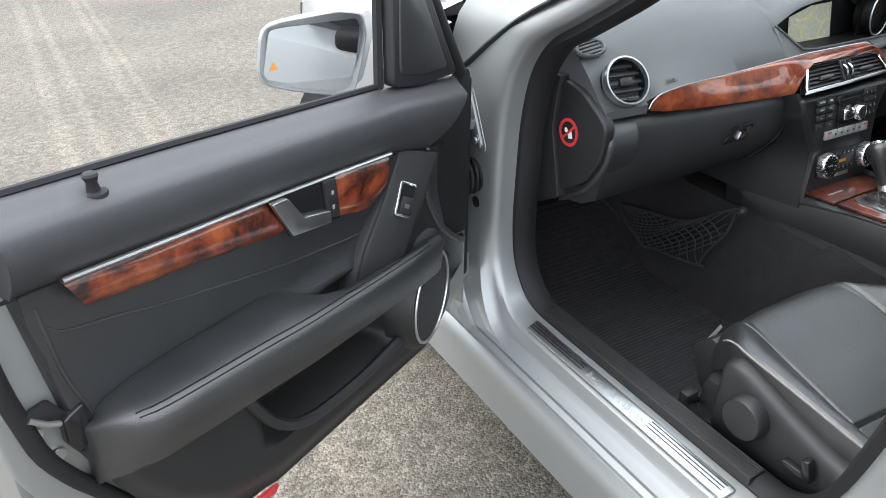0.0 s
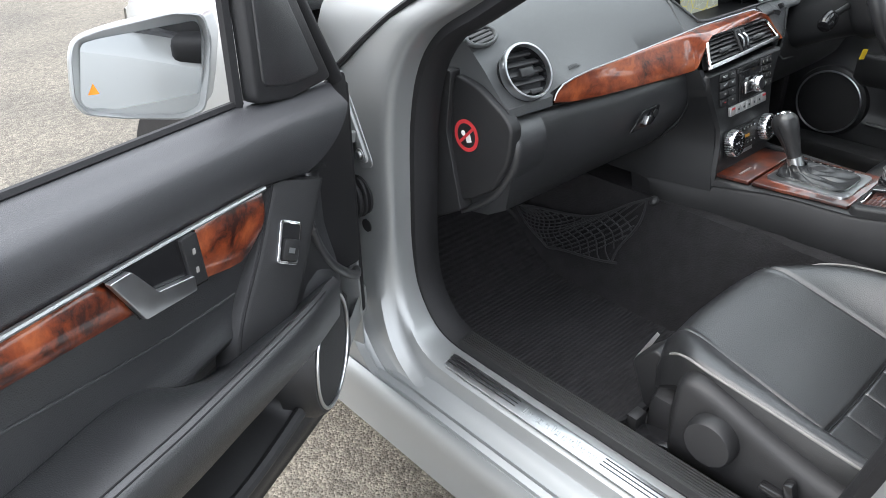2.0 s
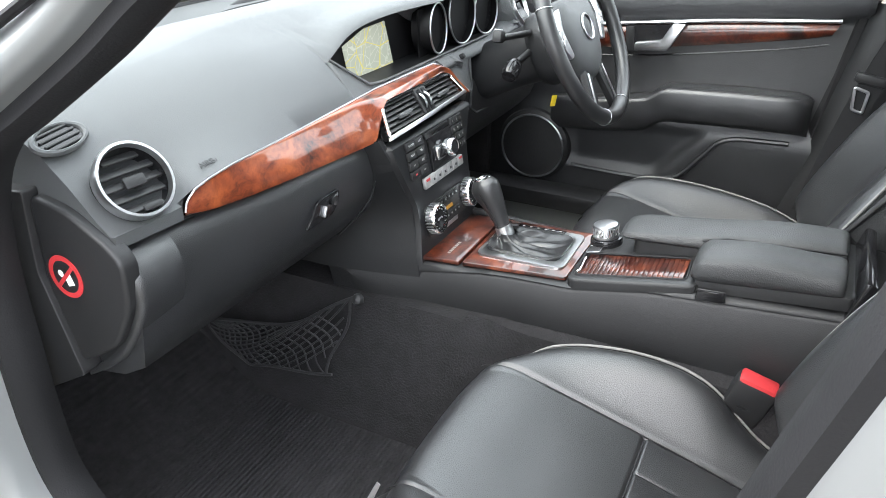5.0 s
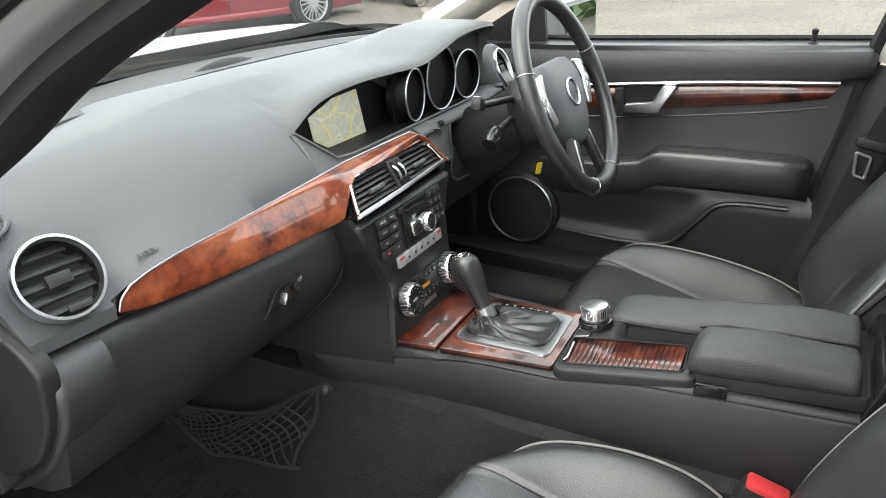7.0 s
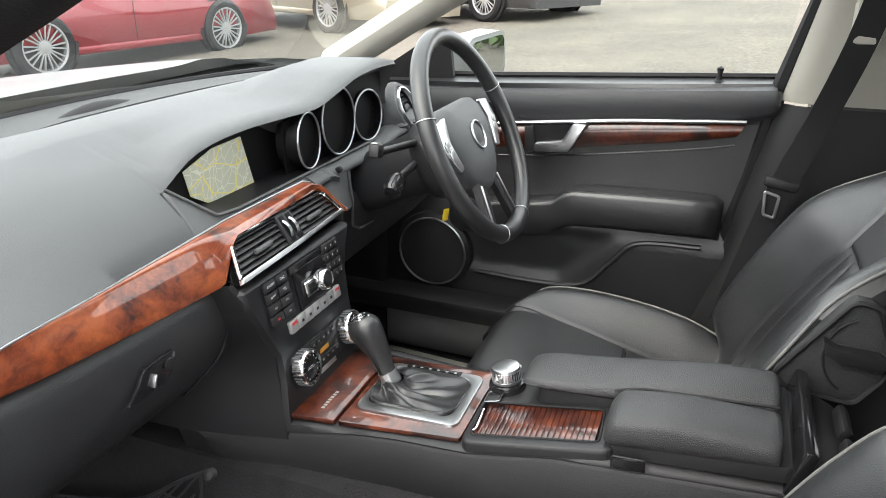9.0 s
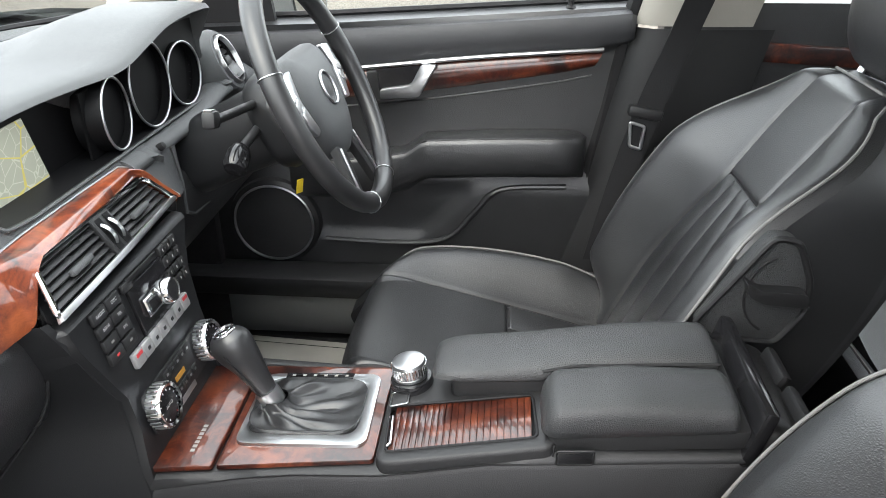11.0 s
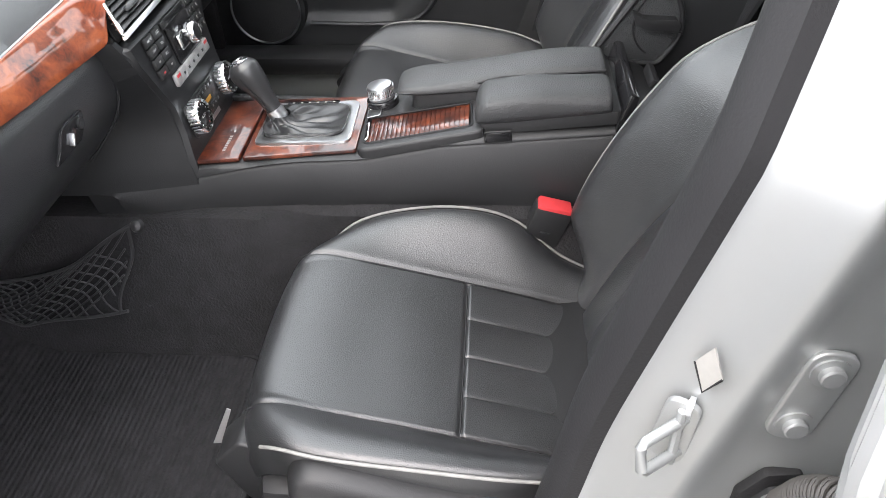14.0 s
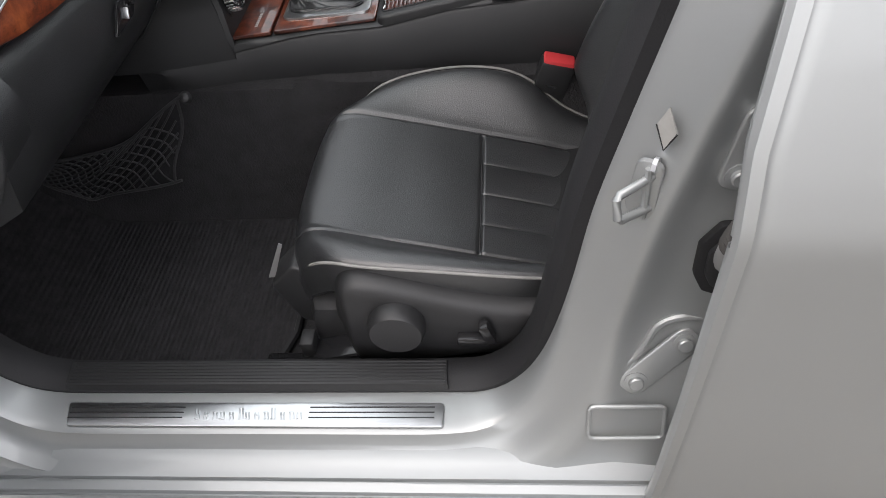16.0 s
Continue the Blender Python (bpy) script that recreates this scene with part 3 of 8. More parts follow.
def inner(u, z):
    """The trim's face: how far it stands in at (u, z)."""
    belt, pad, low = blend(BELT_U, BELT_Z, u), blend(PAD_U, PAD_Z, u), blend(LOW_U, LOW_Z, u)
    n = 0.012
    if z > pad:
        t = (z - pad) / (belt - pad)
        n = 0.012 + 0.03 * math.sin(math.pi * min(1, t * 0.8 + 0.12)) * ease(-0.02, 0.2, u) - 0.035 * ease(0.75, 1.0, t)
    else:
        # the lower panel swells under the armrest
        n = 0.012 + 0.03 * ease(0.66, 0.56, z) * ease(0.05, 0.2, u) * ease(0.87, 0.78, u)
        n -= 0.02 * ease(low + 0.06, low, z)
    # dark hollow at the front end, above the speaker
    fr = ease(0.135, 0.12, u) * ease(0.50, 0.53, z - 0.7 * max(0, 0.08 - u)) * ease(0.735, 0.715, z)
    n -= 0.045 * fr
    # pocket
    p = ease(0.30, 0.34, u) * ease(0.62, 0.56, u) * ease(0.43, 0.455, z) * ease(0.62, 0.56, z)
    n -= 0.105 * p
    return n


def trim_rows(lower):
    rows = []
    for u in np.linspace(0.105, 0.858, 100):
        pad, low = blend(PAD_U, PAD_Z, u) + 0.004, blend(LOW_U, LOW_Z, u)
        split = max(low + 0.001, 0.545 + 0.02 * ease(0.5, 0.8, u))
        a, b = (low, split) if lower else (split, pad)
        rows.append([Vector((u, inner(u, a + (b - a) * t), a + (b - a) * t)) for t in np.linspace(0, 1, 40)] + [Vector((u, -0.03, b)), Vector((u, -0.03, a))])
    return rows


dpart("trim_panel", skin(trim_rows(False), close_v=True, caps=True), LEATHER)
dpart("lower_panel", skin(trim_rows(True), close_v=True, caps=True), PLASTIC, "smooth black lower door panel")
# Upper pad: a soft roll with a square front end.
rows = []
for f in np.linspace(0, 1, 60):
    row = []
    for t in np.linspace(0, 1, 18):
        u = 0.184 - 0.128 * t
        u = u + (0.862 - u) * f
        belt, pad = blend(BELT_U, BELT_Z, u), blend(PAD_U, PAD_Z, u)
        row.append(Vector((u, 0.010 + 0.032 * math.sin(math.pi * (0.06 + 0.80 * t)) ** 0.7 - 0.03 * ease(0.8, 1, t), pad + (belt + 0.002 - pad) * t)))
    rows.append(row + [Vector((row[-1].x, -0.03, row[-1].z)), Vector((row[0].x, -0.03, row[0].z))])
dpart("upper_pad", skin(rows, close_v=True, caps=True), PAD, "soft grained upper door pad")
dpart("pad_gap", tube([Vector((u, 0.016, blend(PAD_U, PAD_Z, u) - 0.001)) for u in np.linspace(0.175, 0.87, 40)], 0.0022, 5), RUBBER)
# Shell: outer skin, metal edge.
shell = []
for u in np.linspace(-0.02, 0.90, 30):
    belt, low = blend(BELT_U, BELT_Z, u) - 0.004, blend(LOW_U, LOW_Z, u) - 0.035
    mid = [Vector((u, -0.02, belt)), Vector((u, -0.05, belt)), Vector((u, -0.085, belt - 0.02)), Vector((u, -0.125, belt - 0.12)), Vector((u, -0.14, 0.62)), Vector((u, -0.135, 0.5)), Vector((u, -0.11, low + 0.02)), Vector((u, -0.05, low)), Vector((u, -0.012, low)), Vector((u, -0.012, low + 0.05))]
    shell.append(mid)
dpart("door_shell", skin(shell, caps=False), SILVER, "silver painted door skin and edge")
dpart("shell_end", prism(round_poly([(-0.135, 0.5), (-0.02, 0.52), (-0.012, 0.9), (-0.06, 0.9), (-0.11, 0.85), (-0.14, 0.62)], 0.02), 0.012, frame_of((0.888, 0, 0), (0, 1, 0), (0, 0, 1)), 0.003), SILVER)
dpart("edge_seal", tube(spline([(0.892, 0.002, 0.90), (0.892, 0.002, 0.80), (0.889, 0.002, 0.731), (0.882, 0.002, 0.678), (0.873, 0.002, 0.626), (0.853, 0.002, 0.578), (0.827, 0.002, 0.532), (0.795, 0.0, 0.475), (0.75, -0.004, 0.405), (0.69, -0.008, 0.35), (0.58, -0.012, 0.318), (0.2, -0.014, 0.315)], 60), 0.010, 10), RUBBER)
dpart("front_closing_panel", box(0.02, 0.10, 0.42, pose(-0.004, -0.06, 0.60), 0.006), RUBBER)
dpart("sheet_liner", box(0.006, 0.05, 0.24, pose(0.004, -0.035, 0.40), 0.002), SILVER)


def strip_between(top, bot, n0, n1, k=24):
    """A plate between two lines of (u, z), bulged a little."""
    a, b = spline([(u, 0, z) for u, z in top], k), spline([(u, 0, z) for u, z in bot], k)
    return [[Vector((p.x + (q.x - p.x) * t, n0 + (n1 - n0) * math.sin(math.pi * t) ** 0.6, p.z + (q.z - p.z) * t)) for t in np.linspace(0, 1, 9)] for p, q in zip(a, b)]


wood_top = [(0.816, 0.825), (0.68, 0.812), (0.541, 0.80), (0.41, 0.787), (0.293, 0.774)]
wood_bot = [(0.798, 0.785), (0.66, 0.765), (0.522, 0.743), (0.42, 0.722), (0.345, 0.704), (0.308, 0.720)]
dpart("wood_trim", skin(strip_between(wood_top, wood_bot, 0.026, 0.034)), WOOD, "lacquered burr walnut strip")
dpart("bright_strip", tube([(u, 0.033, z + 0.002) for u, z in wood_top], 0.0034, 8), SATIN)
dpart("handle_recess", skin([[Vector((0.55, 0.037, 0.803)), Vector((0.522, 0.037, 0.742))], [Vector((0.425, 0.037, 0.79)), Vector((0.42, 0.037, 0.725))]]), GLOSSY)
dpart("swage_line", tube(spline([(0.835, 0.0115, 0.775), (0.82, 0.0125, 0.762), (0.75, 0.0125, 0.743), (0.696, 0.0125, 0.727), (0.517, 0.0125, 0.686), (0.40, 0.0125, 0.666), (0.355, 0.013, 0.66)], 30), 0.0018, 8), LEATHER)
dpart("rear_fold", tube(spline([(0.838, 0.0105, 0.80), (0.832, 0.0115, 0.72), (0.818, 0.0115, 0.66), (0.806, 0.012, 0.615)], 16), 0.0028, 8), LEATHER)
handle = dpart("handle", prism(round_poly([(0.550, 0.800), (0.520, 0.742), (0.446, 0.730), (0.446, 0.748), (0.497, 0.760), (0.523, 0.798)], 0.003), 0.007, Matrix(((1, 0, 0, 0), (0, 0, 1, 0.0375), (0, 1, 0, 0), (0, 0, 0, 1))), 0.0025, 3), SATIN, "satin metal door handle")
UN = Matrix(((1, 0, 0, 0), (0, 0, 1, 0), (0, 1, 0, 0), (0, 0, 0, 1)))


def on_face(n):
    m = UN.copy()
    m.translation = (0, n, 0)
    return m


dpart("lock_buttons", prism(round_poly([(0.452, 0.792), (0.447, 0.734), (0.424, 0.73), (0.428, 0.79)], 0.004), 0.006, on_face(0.036), 0.0015), PLASTIC)
for z in (0.772, 0.75):
    dpart("lock_symbol", box(0.004, 0.001, 0.006, pose(0.438, 0.0425, z), 0.0), PIPING)
# Pull: the sloping switch console that runs from the wood down to the armrest.
PULL_L = spline([(0.255, 0.018, 0.766), (0.308, 0.024, 0.700), (0.371, 0.030, 0.634), (0.398, 0.034, 0.580), (0.41, 0.034, 0.545)], 40)
PULL_R = spline([(0.182, 0.046, 0.742), (0.222, 0.050, 0.695), (0.262, 0.054, 0.645), (0.314, 0.058, 0.588), (0.345, 0.056, 0.55)], 40)
PULL_E = spline([(0.160, 0.012, 0.735), (0.196, 0.030, 0.686), (0.190, 0.034, 0.640), (0.160, 0.034, 0.590), (0.135, 0.03, 0.555)], 40)


def pull_pt(t, f):
    """A point of the console's face: t down it, f from its rear edge to its crest."""
    i = min(39, max(0, int(t * 39)))
    return PULL_L[i].lerp(PULL_R[i], f) + Vector((0, 0.004 * math.sin(math.pi * f), 0))


rows = []
for i in range(40):
    l, r, e = PULL_L[i], PULL_R[i], PULL_E[i]
    crest = [l.lerp(r, f) + Vector((0, 0.004 * math.sin(math.pi * f), 0)) for f in (0.03, 0.12, 0.3, 0.5, 0.7, 0.88, 0.96)]
    rows.append([l + Vector((0.003, -0.03, 0)), l + Vector((0.001, -0.003, 0))] + crest + [r + Vector((-0.003, -0.0015, -0.001))] + [r.lerp(e, k) + Vector((0, -0.010 * math.sin(math.pi * k) - 0.003, 0)) for k in (0.12, 0.3, 0.55, 0.8)] + [e, e + Vector((-0.004, -0.006, 0)), e + Vector((0, -0.03, 0))])
dpart("pull_console", skin(rows, close_v=True, caps=True), PLASTIC, "smooth black switch console", angle=60)
sx_, sy_ = pull_pt(0.31, 0.75) - pull_pt(0.31, 0.25), pull_pt(0.2, 0.5) - pull_pt(0.45, 0.5)
sw = frame_of(pull_pt(0.31, 0.47), sx_, sy_)
sw = (sw if sw.to_3x3().col[2].y > 0 else sw @ pose(0, 0, 0, 0, 180, 0)) @ pose(0, 0, 0, 0, 0, -16)
dpart("window_switch_frame", prism(rect(0.034, 0.056, 0.006), 0.005, sw, 0.002), CHROME)
dpart("window_switch_well", prism(rect(0.027, 0.048, 0.004), 0.001, sw @ pose(0, 0, 0.0046), 0), GLOSSY)
dpart("window_switch", box(0.023, 0.027, 0.007, sw @ pose(0, -0.009, 0.007, 8, 0, 0), 0.002), PLASTIC)
dpart("switch_symbol", box(0.009, 0.007, 0.0005, sw @ pose(0, -0.010, 0.0110, 8, 0, 0), 0), SATIN)
dpart("console_gap", tube([pull_pt(t * 0.9, -0.01) + Vector((0.001, 0.003, 0)) for t in np.linspace(0, 1, 16)], 0.0018, 5), RUBBER)
# Armrest.
arm = []
AU = [0.17, 0.28, 0.347, 0.43, 0.474, 0.514, 0.56, 0.638, 0.729, 0.785, 0.81, 0.832]
AZ = [0.590, 0.614, 0.626, 0.636, 0.641, 0.645, 0.650, 0.661, 0.669, 0.667, 0.660, 0.638]
AN = [0.055, 0.082, 0.092, 0.098, 0.100, 0.102, 0.104, 0.106, 0.104, 0.092, 0.07, 0.02]
AB = [0.545, 0.566, 0.576, 0.589, 0.611, 0.642, 0.657, 0.661, 0.663, 0.660, 0.652, 0.628]
for u in list(np.linspace(0.19, 0.79, 60)) + list(np.linspace(0.795, 0.832, 12)):
    z, n, zb = curve(AU, AZ, u), curve(AU, AN, u), curve(AU, AB, u)
    sec = [(0.0, zb - 0.02), (0.010, zb - 0.001), (0.016, zb + 0.001), (n * 0.5, zb + (z - zb) * 0.5 + 0.004), (n * 0.86, z + 0.001), (n * 0.95, z - 0.003), (n, z - 0.011), (n * 1.0, z - 0.036), (n * 0.94, z - 0.066), (n * 0.78, z - 0.082), (n * 0.4, z - 0.09), (0.0, z - 0.092)]
    arm.append([Vector((u, max(0.004, a), b)) for a, b in sec])
dpart("armrest", skin(arm, close_v=True, caps=True), LEATHER, "stitched black leather armrest", angle=60)
for off in (0.0, 0.006):
    dpart("stitching", tube([Vector((u, curve(AU, AN, u) * (0.86 + off * 12), curve(AU, AZ, u) + 0.0012 - off * 0.55)) for u in np.linspace(0.24, 0.80, 40)], 0.0011, 5), RUBBER)
# Dark hollow at the hinge end, with its curved lip.
dpart("hinge_end_cover", prism(round_poly([(0.0, 0.50), (0.0, 0.83), (0.06, 0.83), (0.18, 0.745), (0.205, 0.68), (0.19, 0.62), (0.12, 0.53)], 0.015), 0.004, on_face(-0.012), 0.001), RUBBER)
dpart("hollow_lip", tube(spline([(0.176, 0.018, 0.742), (0.196, 0.028, 0.690), (0.192, 0.031, 0.650), (0.160, 0.031, 0.596), (0.120, 0.028, 0.556), (0.066, 0.018, 0.516), (0.03, 0.0, 0.50)], 40), 0.0075, 10), LEATHER)
# Speaker.
sp = frame_of((0.212, 0.046, 0.478), (1, 0.25, 0), (0, 0.0, 1))
sp = sp @ pose(0, 0, 0, 0, 180, 0) if sp.to_3x3().col[2].y < 0 else sp
speaker = dpart("speaker_pod", lathe([(0.10, -0.045), (0.098, -0.01), (0.09, 0.004), (0.084, 0.006)], sp, 40), PLASTIC)
dpart("speaker_ring", ring(0.083, 0.0028, sp @ pose(0, 0, 0.006), 48), SATIN)
dpart("speaker_grille", lathe([(0.082, 0.004), (0.06, 0.006), (0.03, 0.008), (0.0, 0.008)], sp, 40), material("speaker_mesh", (0.02, 0.02, 0.021), 0.6, grain=1.0, grain_scale=900, vary=0.1))
# Map pocket lip.
dpart("pocket_lip", tube(spline([(0.64, 0.044, 0.555), (0.60, 0.05, 0.485), (0.55, 0.052, 0.447), (0.48, 0.053, 0.437), (0.40, 0.053, 0.437), (0.31, 0.05, 0.443)], 24), 0.009, 8), PLASTIC)
# Sail panel, window seal, glass, lock pin, latch, warning reflector.
dpart("sail_panel", prism(round_poly([(0.240, 1.03), (0.243, 0.858), (0.17, 0.842), (0.062, 0.838), (0.098, 0.90), (0.165, 1.02)], 0.014), 0.02, on_face(-0.015), 0.006, 3), PLASTIC)
dpart("sail_panel_inset", prism(round_poly([(0.226, 1.01), (0.229, 0.876), (0.17, 0.860), (0.096, 0.856), (0.120, 0.90), (0.176, 1.0)], 0.012), 0.004, on_face(0.0035), 0.003, 3), LEATHER)
dpart("window_frame_post", tube([(0.25, -0.02, 0.85), (0.245, -0.02, 1.02)], 0.008, 6), RUBBER)
dpart("window_frame_front", tube(spline([(0.036, -0.008, 0.828), (0.085, -0.008, 0.905), (0.135, -0.010, 0.985), (0.21, -0.016, 1.07)], 16), 0.013, 10), RUBBER)
dpart("window_seal", tube([(0.24, -0.022, 0.857), (0.646, -0.022, 0.893), (0.88, -0.022, 0.911)], 0.0055, 6), RUBBER)
dpart("lock_pin", lathe([(0.013, -0.002), (0.012, 0.004), (0.0065, 0.006), (0.005, 0.02), (0.0075, 0.032), (0.006, 0.036), (0.0, 0.037)], pose(0.752, 0.014, 0.889) @ Matrix.Diagonal((1.1, 1.1, 0.62, 1)), 16), RUBBER)
dpart("edge_plate", prism(round_poly([(0.915, 0.88), (0.845, 0.88), (0.832, 0.70), (0.815, 0.64), (0.79, 0.54), (0.755, 0.45), (0.70, 0.37), (0.76, 0.35), (0.83, 0.43), (0.875, 0.52), (0.905, 0.62)], 0.012), 0.012, on_face(-0.014), 0.004, 3), SILVER, "silver painted shut edge")
dpart("latch_mouth", prism(round_poly([(0.884, 0.688), (0.850, 0.652), (0.838, 0.664), (0.852, 0.690)], 0.004), 0.008, on_face(0.001), 0.002), RUBBER, "black lock mouth")
dpart("latch_bracket", prism(round_poly([(0.848, 0.664), (0.824, 0.672), (0.818, 0.625), (0.842, 0.612), (0.850, 0.63)], 0.005), 0.014, on_face(0.004), 0.004, 3), GLOSSY)
dpart("latch_claw", tube([(0.878, 0.010, 0.684), (0.862, 0.012, 0.668), (0.850, 0.012, 0.660)], 0.0035, 8), SATIN)
for u, z in ((0.872, 0.655), (0.856, 0.615)):
    dpart("latch_screw", lathe([(0.007, 0), (0.007, 0.003), (0.004, 0.0035), (0, 0.002)], on_face(0.0005) @ pose(u, z, 0), 12), SATIN)
dpart("reflector", prism([(0.660, 0.346), (0.606, 0.344), (0.600, 0.356), (0.650, 0.362)], 0.006, on_face(0.034), 0.001), RED, "red warning reflector")
# Door mirror.
MZ = DOOR.inverted() @ frame_of((-1.055, 0.245, 0.872), (0.989, -0.149, 0), (0.0, 0.07, 1))
MZ = MZ if (DOOR.to_3x3() @ MZ.to_3x3().col[2]).y < 0 else MZ @ pose(0, 0, 0, 0, 180, 0)
MS = 1 if (DOOR.to_3x3() @ MZ.to_3x3().col[0]).x > 0 else -1
mirror_poly = [(MS * x, y) for x, y in round_poly([(-0.09, 0.024), (-0.08, 0.043), (-0.049, 0.05), (0.049, 0.059), (0.089, 0.052), (0.094, 0.017), (0.082, -0.032), (0.066, -0.079), (0.036, -0.086), (-0.044, -0.068), (-0.091, -0.053), (-0.1, -0.032)], 0.01, 3)]
mirror_pane = [(MS * x, y) for x, y in round_poly([(-0.072, 0.036), (-0.05, 0.039), (0.08, 0.044), (0.083, 0.027), (0.069, -0.061), (0.055, -0.078), (-0.081, -0.05), (-0.089, -0.038)], 0.008, 3)]
mcx, mcy = sum(p[0] for p in mirror_poly) / len(mirror_poly), sum(p[1] for p in mirror_poly) / len(mirror_poly)
rows = []
for d, k, inboard in ((-0.112, 0.3, 0.075), (-0.106, 0.62, 0.070), (-0.085, 0.86, 0.055), (-0.045, 0.98, 0.030), (-0.015, 1.01, 0.008), (0.006, 1.015, 0), (0.012, 1.0, 0), (0.013, 0.97, 0), (0.004, 0.945, 0), (-0.004, 0.94, 0)):
    rows.append([MZ @ Vector((mcx + (x - mcx) * k + MS * inboard, mcy + (y - mcy) * k, d)) for x, y in mirror_poly])
mirror = dpart("mirror_housing", skin(rows, close_v=True, caps=True), SILVER, "silver door mirror housing")
dpart("mirror_backing", prism([(mcx + (x - mcx) * 0.955, mcy + (y - mcy) * 0.955) for x, y in mirror_poly], 0.003, MZ @ pose(0, 0, -0.014), 0), RUBBER)
dpart("mirror_glass", prism(mirror_pane, 0.003, MZ @ pose(0, 0, -0.001, 6), 0.0), MIRROR, "mirror glass")
dpart("warning_light", prism([(MS * x, y) for x, y in [(-0.078, -0.031), (-0.064, -0.032), (-0.069, -0.017)]], 0.0006, MZ @ pose(0, 0, -0.001, 6) @ pose(0, 0, 0.0034), 0), material("amber", (0.9, 0.28, 0.02), 0.4, vary=0.02))
dpart("mirror_foot", box(0.07, 0.05, 0.045, pose(0.16, -0.055, 0.838), 0.015, 3), RUBBER)

# Hinges and the check strap between post and door.
HX = Matrix(((0, 0, -1, -0.7525), (1, 0, 0, 0), (0, 1, 0, 0), (0, 0, 0, 1)))
for (ya, za), (yb, zb) in (((0.210, 0.742), (0.177, 0.669)), ((0.204, 0.447), (0.167, 0.378))):
    h = thing("hinge", "silver painted door hinge bolted to the door post", "hinge", (-0.76, ya, za), group="door hinges")
    d = Vector((yb - ya, zb - za)).normalized()
    n = Vector((-d.y, d.x))
    a, b = Vector((ya, za)), Vector((yb, zb))
    leaf = [a - d * 0.016 + n * 0.010, a - d * 0.016 - n * 0.010, b + d * 0.016 - n * 0.013, b + d * 0.016 + n * 0.013]
    part("post_leaf", prism(round_poly([tuple(p) for p in leaf], 0.010, 6), 0.007, HX, 0.002), SILVER, h)
    pad = [a - d * 0.024 + n * 0.018, a - d * 0.024 - n * 0.016, b + d * 0.026 - n * 0.020, b + d * 0.026 + n * 0.020]
    part("seat_pressing", prism(round_poly([tuple(p) for p in pad], 0.014, 6), 0.002, HX, 0.001), SILVER, h)
    for q in (a, b):
        part("bolt", lathe([(0.0105, 0.006), (0.0105, 0.0085), (0.007, 0.009), (0.007, 0.013), (0.006, 0.0138), (0.0, 0.0138)], HX @ pose(q.x, q.y, 0), 12), SATIN, h)
    for k in (0.30, 0.62):
        c = a.lerp(b, k)
        part("arm", prism(round_poly([(c.x - 0.006, c.y + 0.012), (c.x + 0.034, c.y + 0.006), (c.x + 0.036, c.y - 0.006), (c.x - 0.002, c.y - 0.010)], 0.004), 0.032, HX @ pose(0, 0, 0.004), 0.003), SILVER, h)
    part("pin", tube([(-0.782, a.lerp(b, 0.45).x + 0.030, a.lerp(b, 0.3).y + 0.022), (-0.782, a.lerp(b, 0.45).x + 0.030, a.lerp(b, 0.62).y - 0.022)], 0.007, 12), SILVER, h)
strap = thing("check_strap_boot", "black ribbed rubber boot of the door check strap", "rubber boot", (-0.77, 0.20, 0.58))
for k in range(6):
    part("fold", ring(0.026 - 0.0012 * k, 0.0055, pose(-0.757 - k * 0.0095, 0.196 + 0.004 * k, 0.585 - 0.004 * k, 0, 90, 0), 24, 8, sx=1.25), RUBBER, strap)
part("base", lathe([(0.036, 0.0), (0.036, 0.004), (0.028, 0.006), (0.0, 0.006)], pose(-0.7525, 0.194, 0.587, 0, -90, 0), 28), RUBBER, strap)
part("plug", lathe([(0.012, 0), (0.012, 0.002), (0, 0.002)], pose(-0.7525, 0.181, 0.531, 0, -90, 0), 16), RUBBER, body)

# ---- rear pillar: striker, hinge leaves, rear door ----
striker = thing("door_striker", "silver door striker loop screwed to the rear pillar", "striker", (-0.73, -0.705, 0.68))
part("base", prism(round_poly([(-0.016, -0.026), (0.012, -0.038), (0.016, 0.034), (-0.008, 0.036)], 0.010), 0.005, frame_of((-0.728, -0.722, 0.692), (-0.45, -0.89, 0), (0, 0, 1)), 0.002), SILVER, striker)
loop_pts = []
for p in ((-0.732, -0.729, 0.712), (-0.752, -0.694, 0.704), (-0.759, -0.696, 0.682), (-0.734, -0.727, 0.675)):
    loop_pts.append(p)
part("loop", tube([Vector(loop_pts[0]), Vector(loop_pts[0]).lerp(Vector(loop_pts[1]), 0.92), Vector(loop_pts[1]).lerp(Vector(loop_pts[2]), 0.1), Vector(loop_pts[1]).lerp(Vector(loop_pts[2]), 0.9), Vector(loop_pts[2]).lerp(Vector(loop_pts[3]), 0.08), Vector(loop_pts[3])], 0.0042, 10), SILVER, striker)
part("cross_bar", tube([(-0.7365, -0.722, 0.722), (-0.738, -0.7215, 0.667)], 0.0035, 8), SILVER, striker)
part("screw", lathe([(0.008, 0), (0.008, 0.004), (0, 0.004)], frame_of((-0.732, -0.726, 0.722), (0.89, -0.45, 0), (0, 0, 1)), 8), SATIN, striker)
sticker = thing("diamond_label", "small white diamond-shaped label on the pillar", "label", (-0.742, -0.735, 0.785))
dm = frame_of((-0.7330, -0.7330, 0.761), (-0.72, -0.66, 0), (0, 0, 1)) @ Matrix.Diagonal((0.48, 0.48, 1, 1))
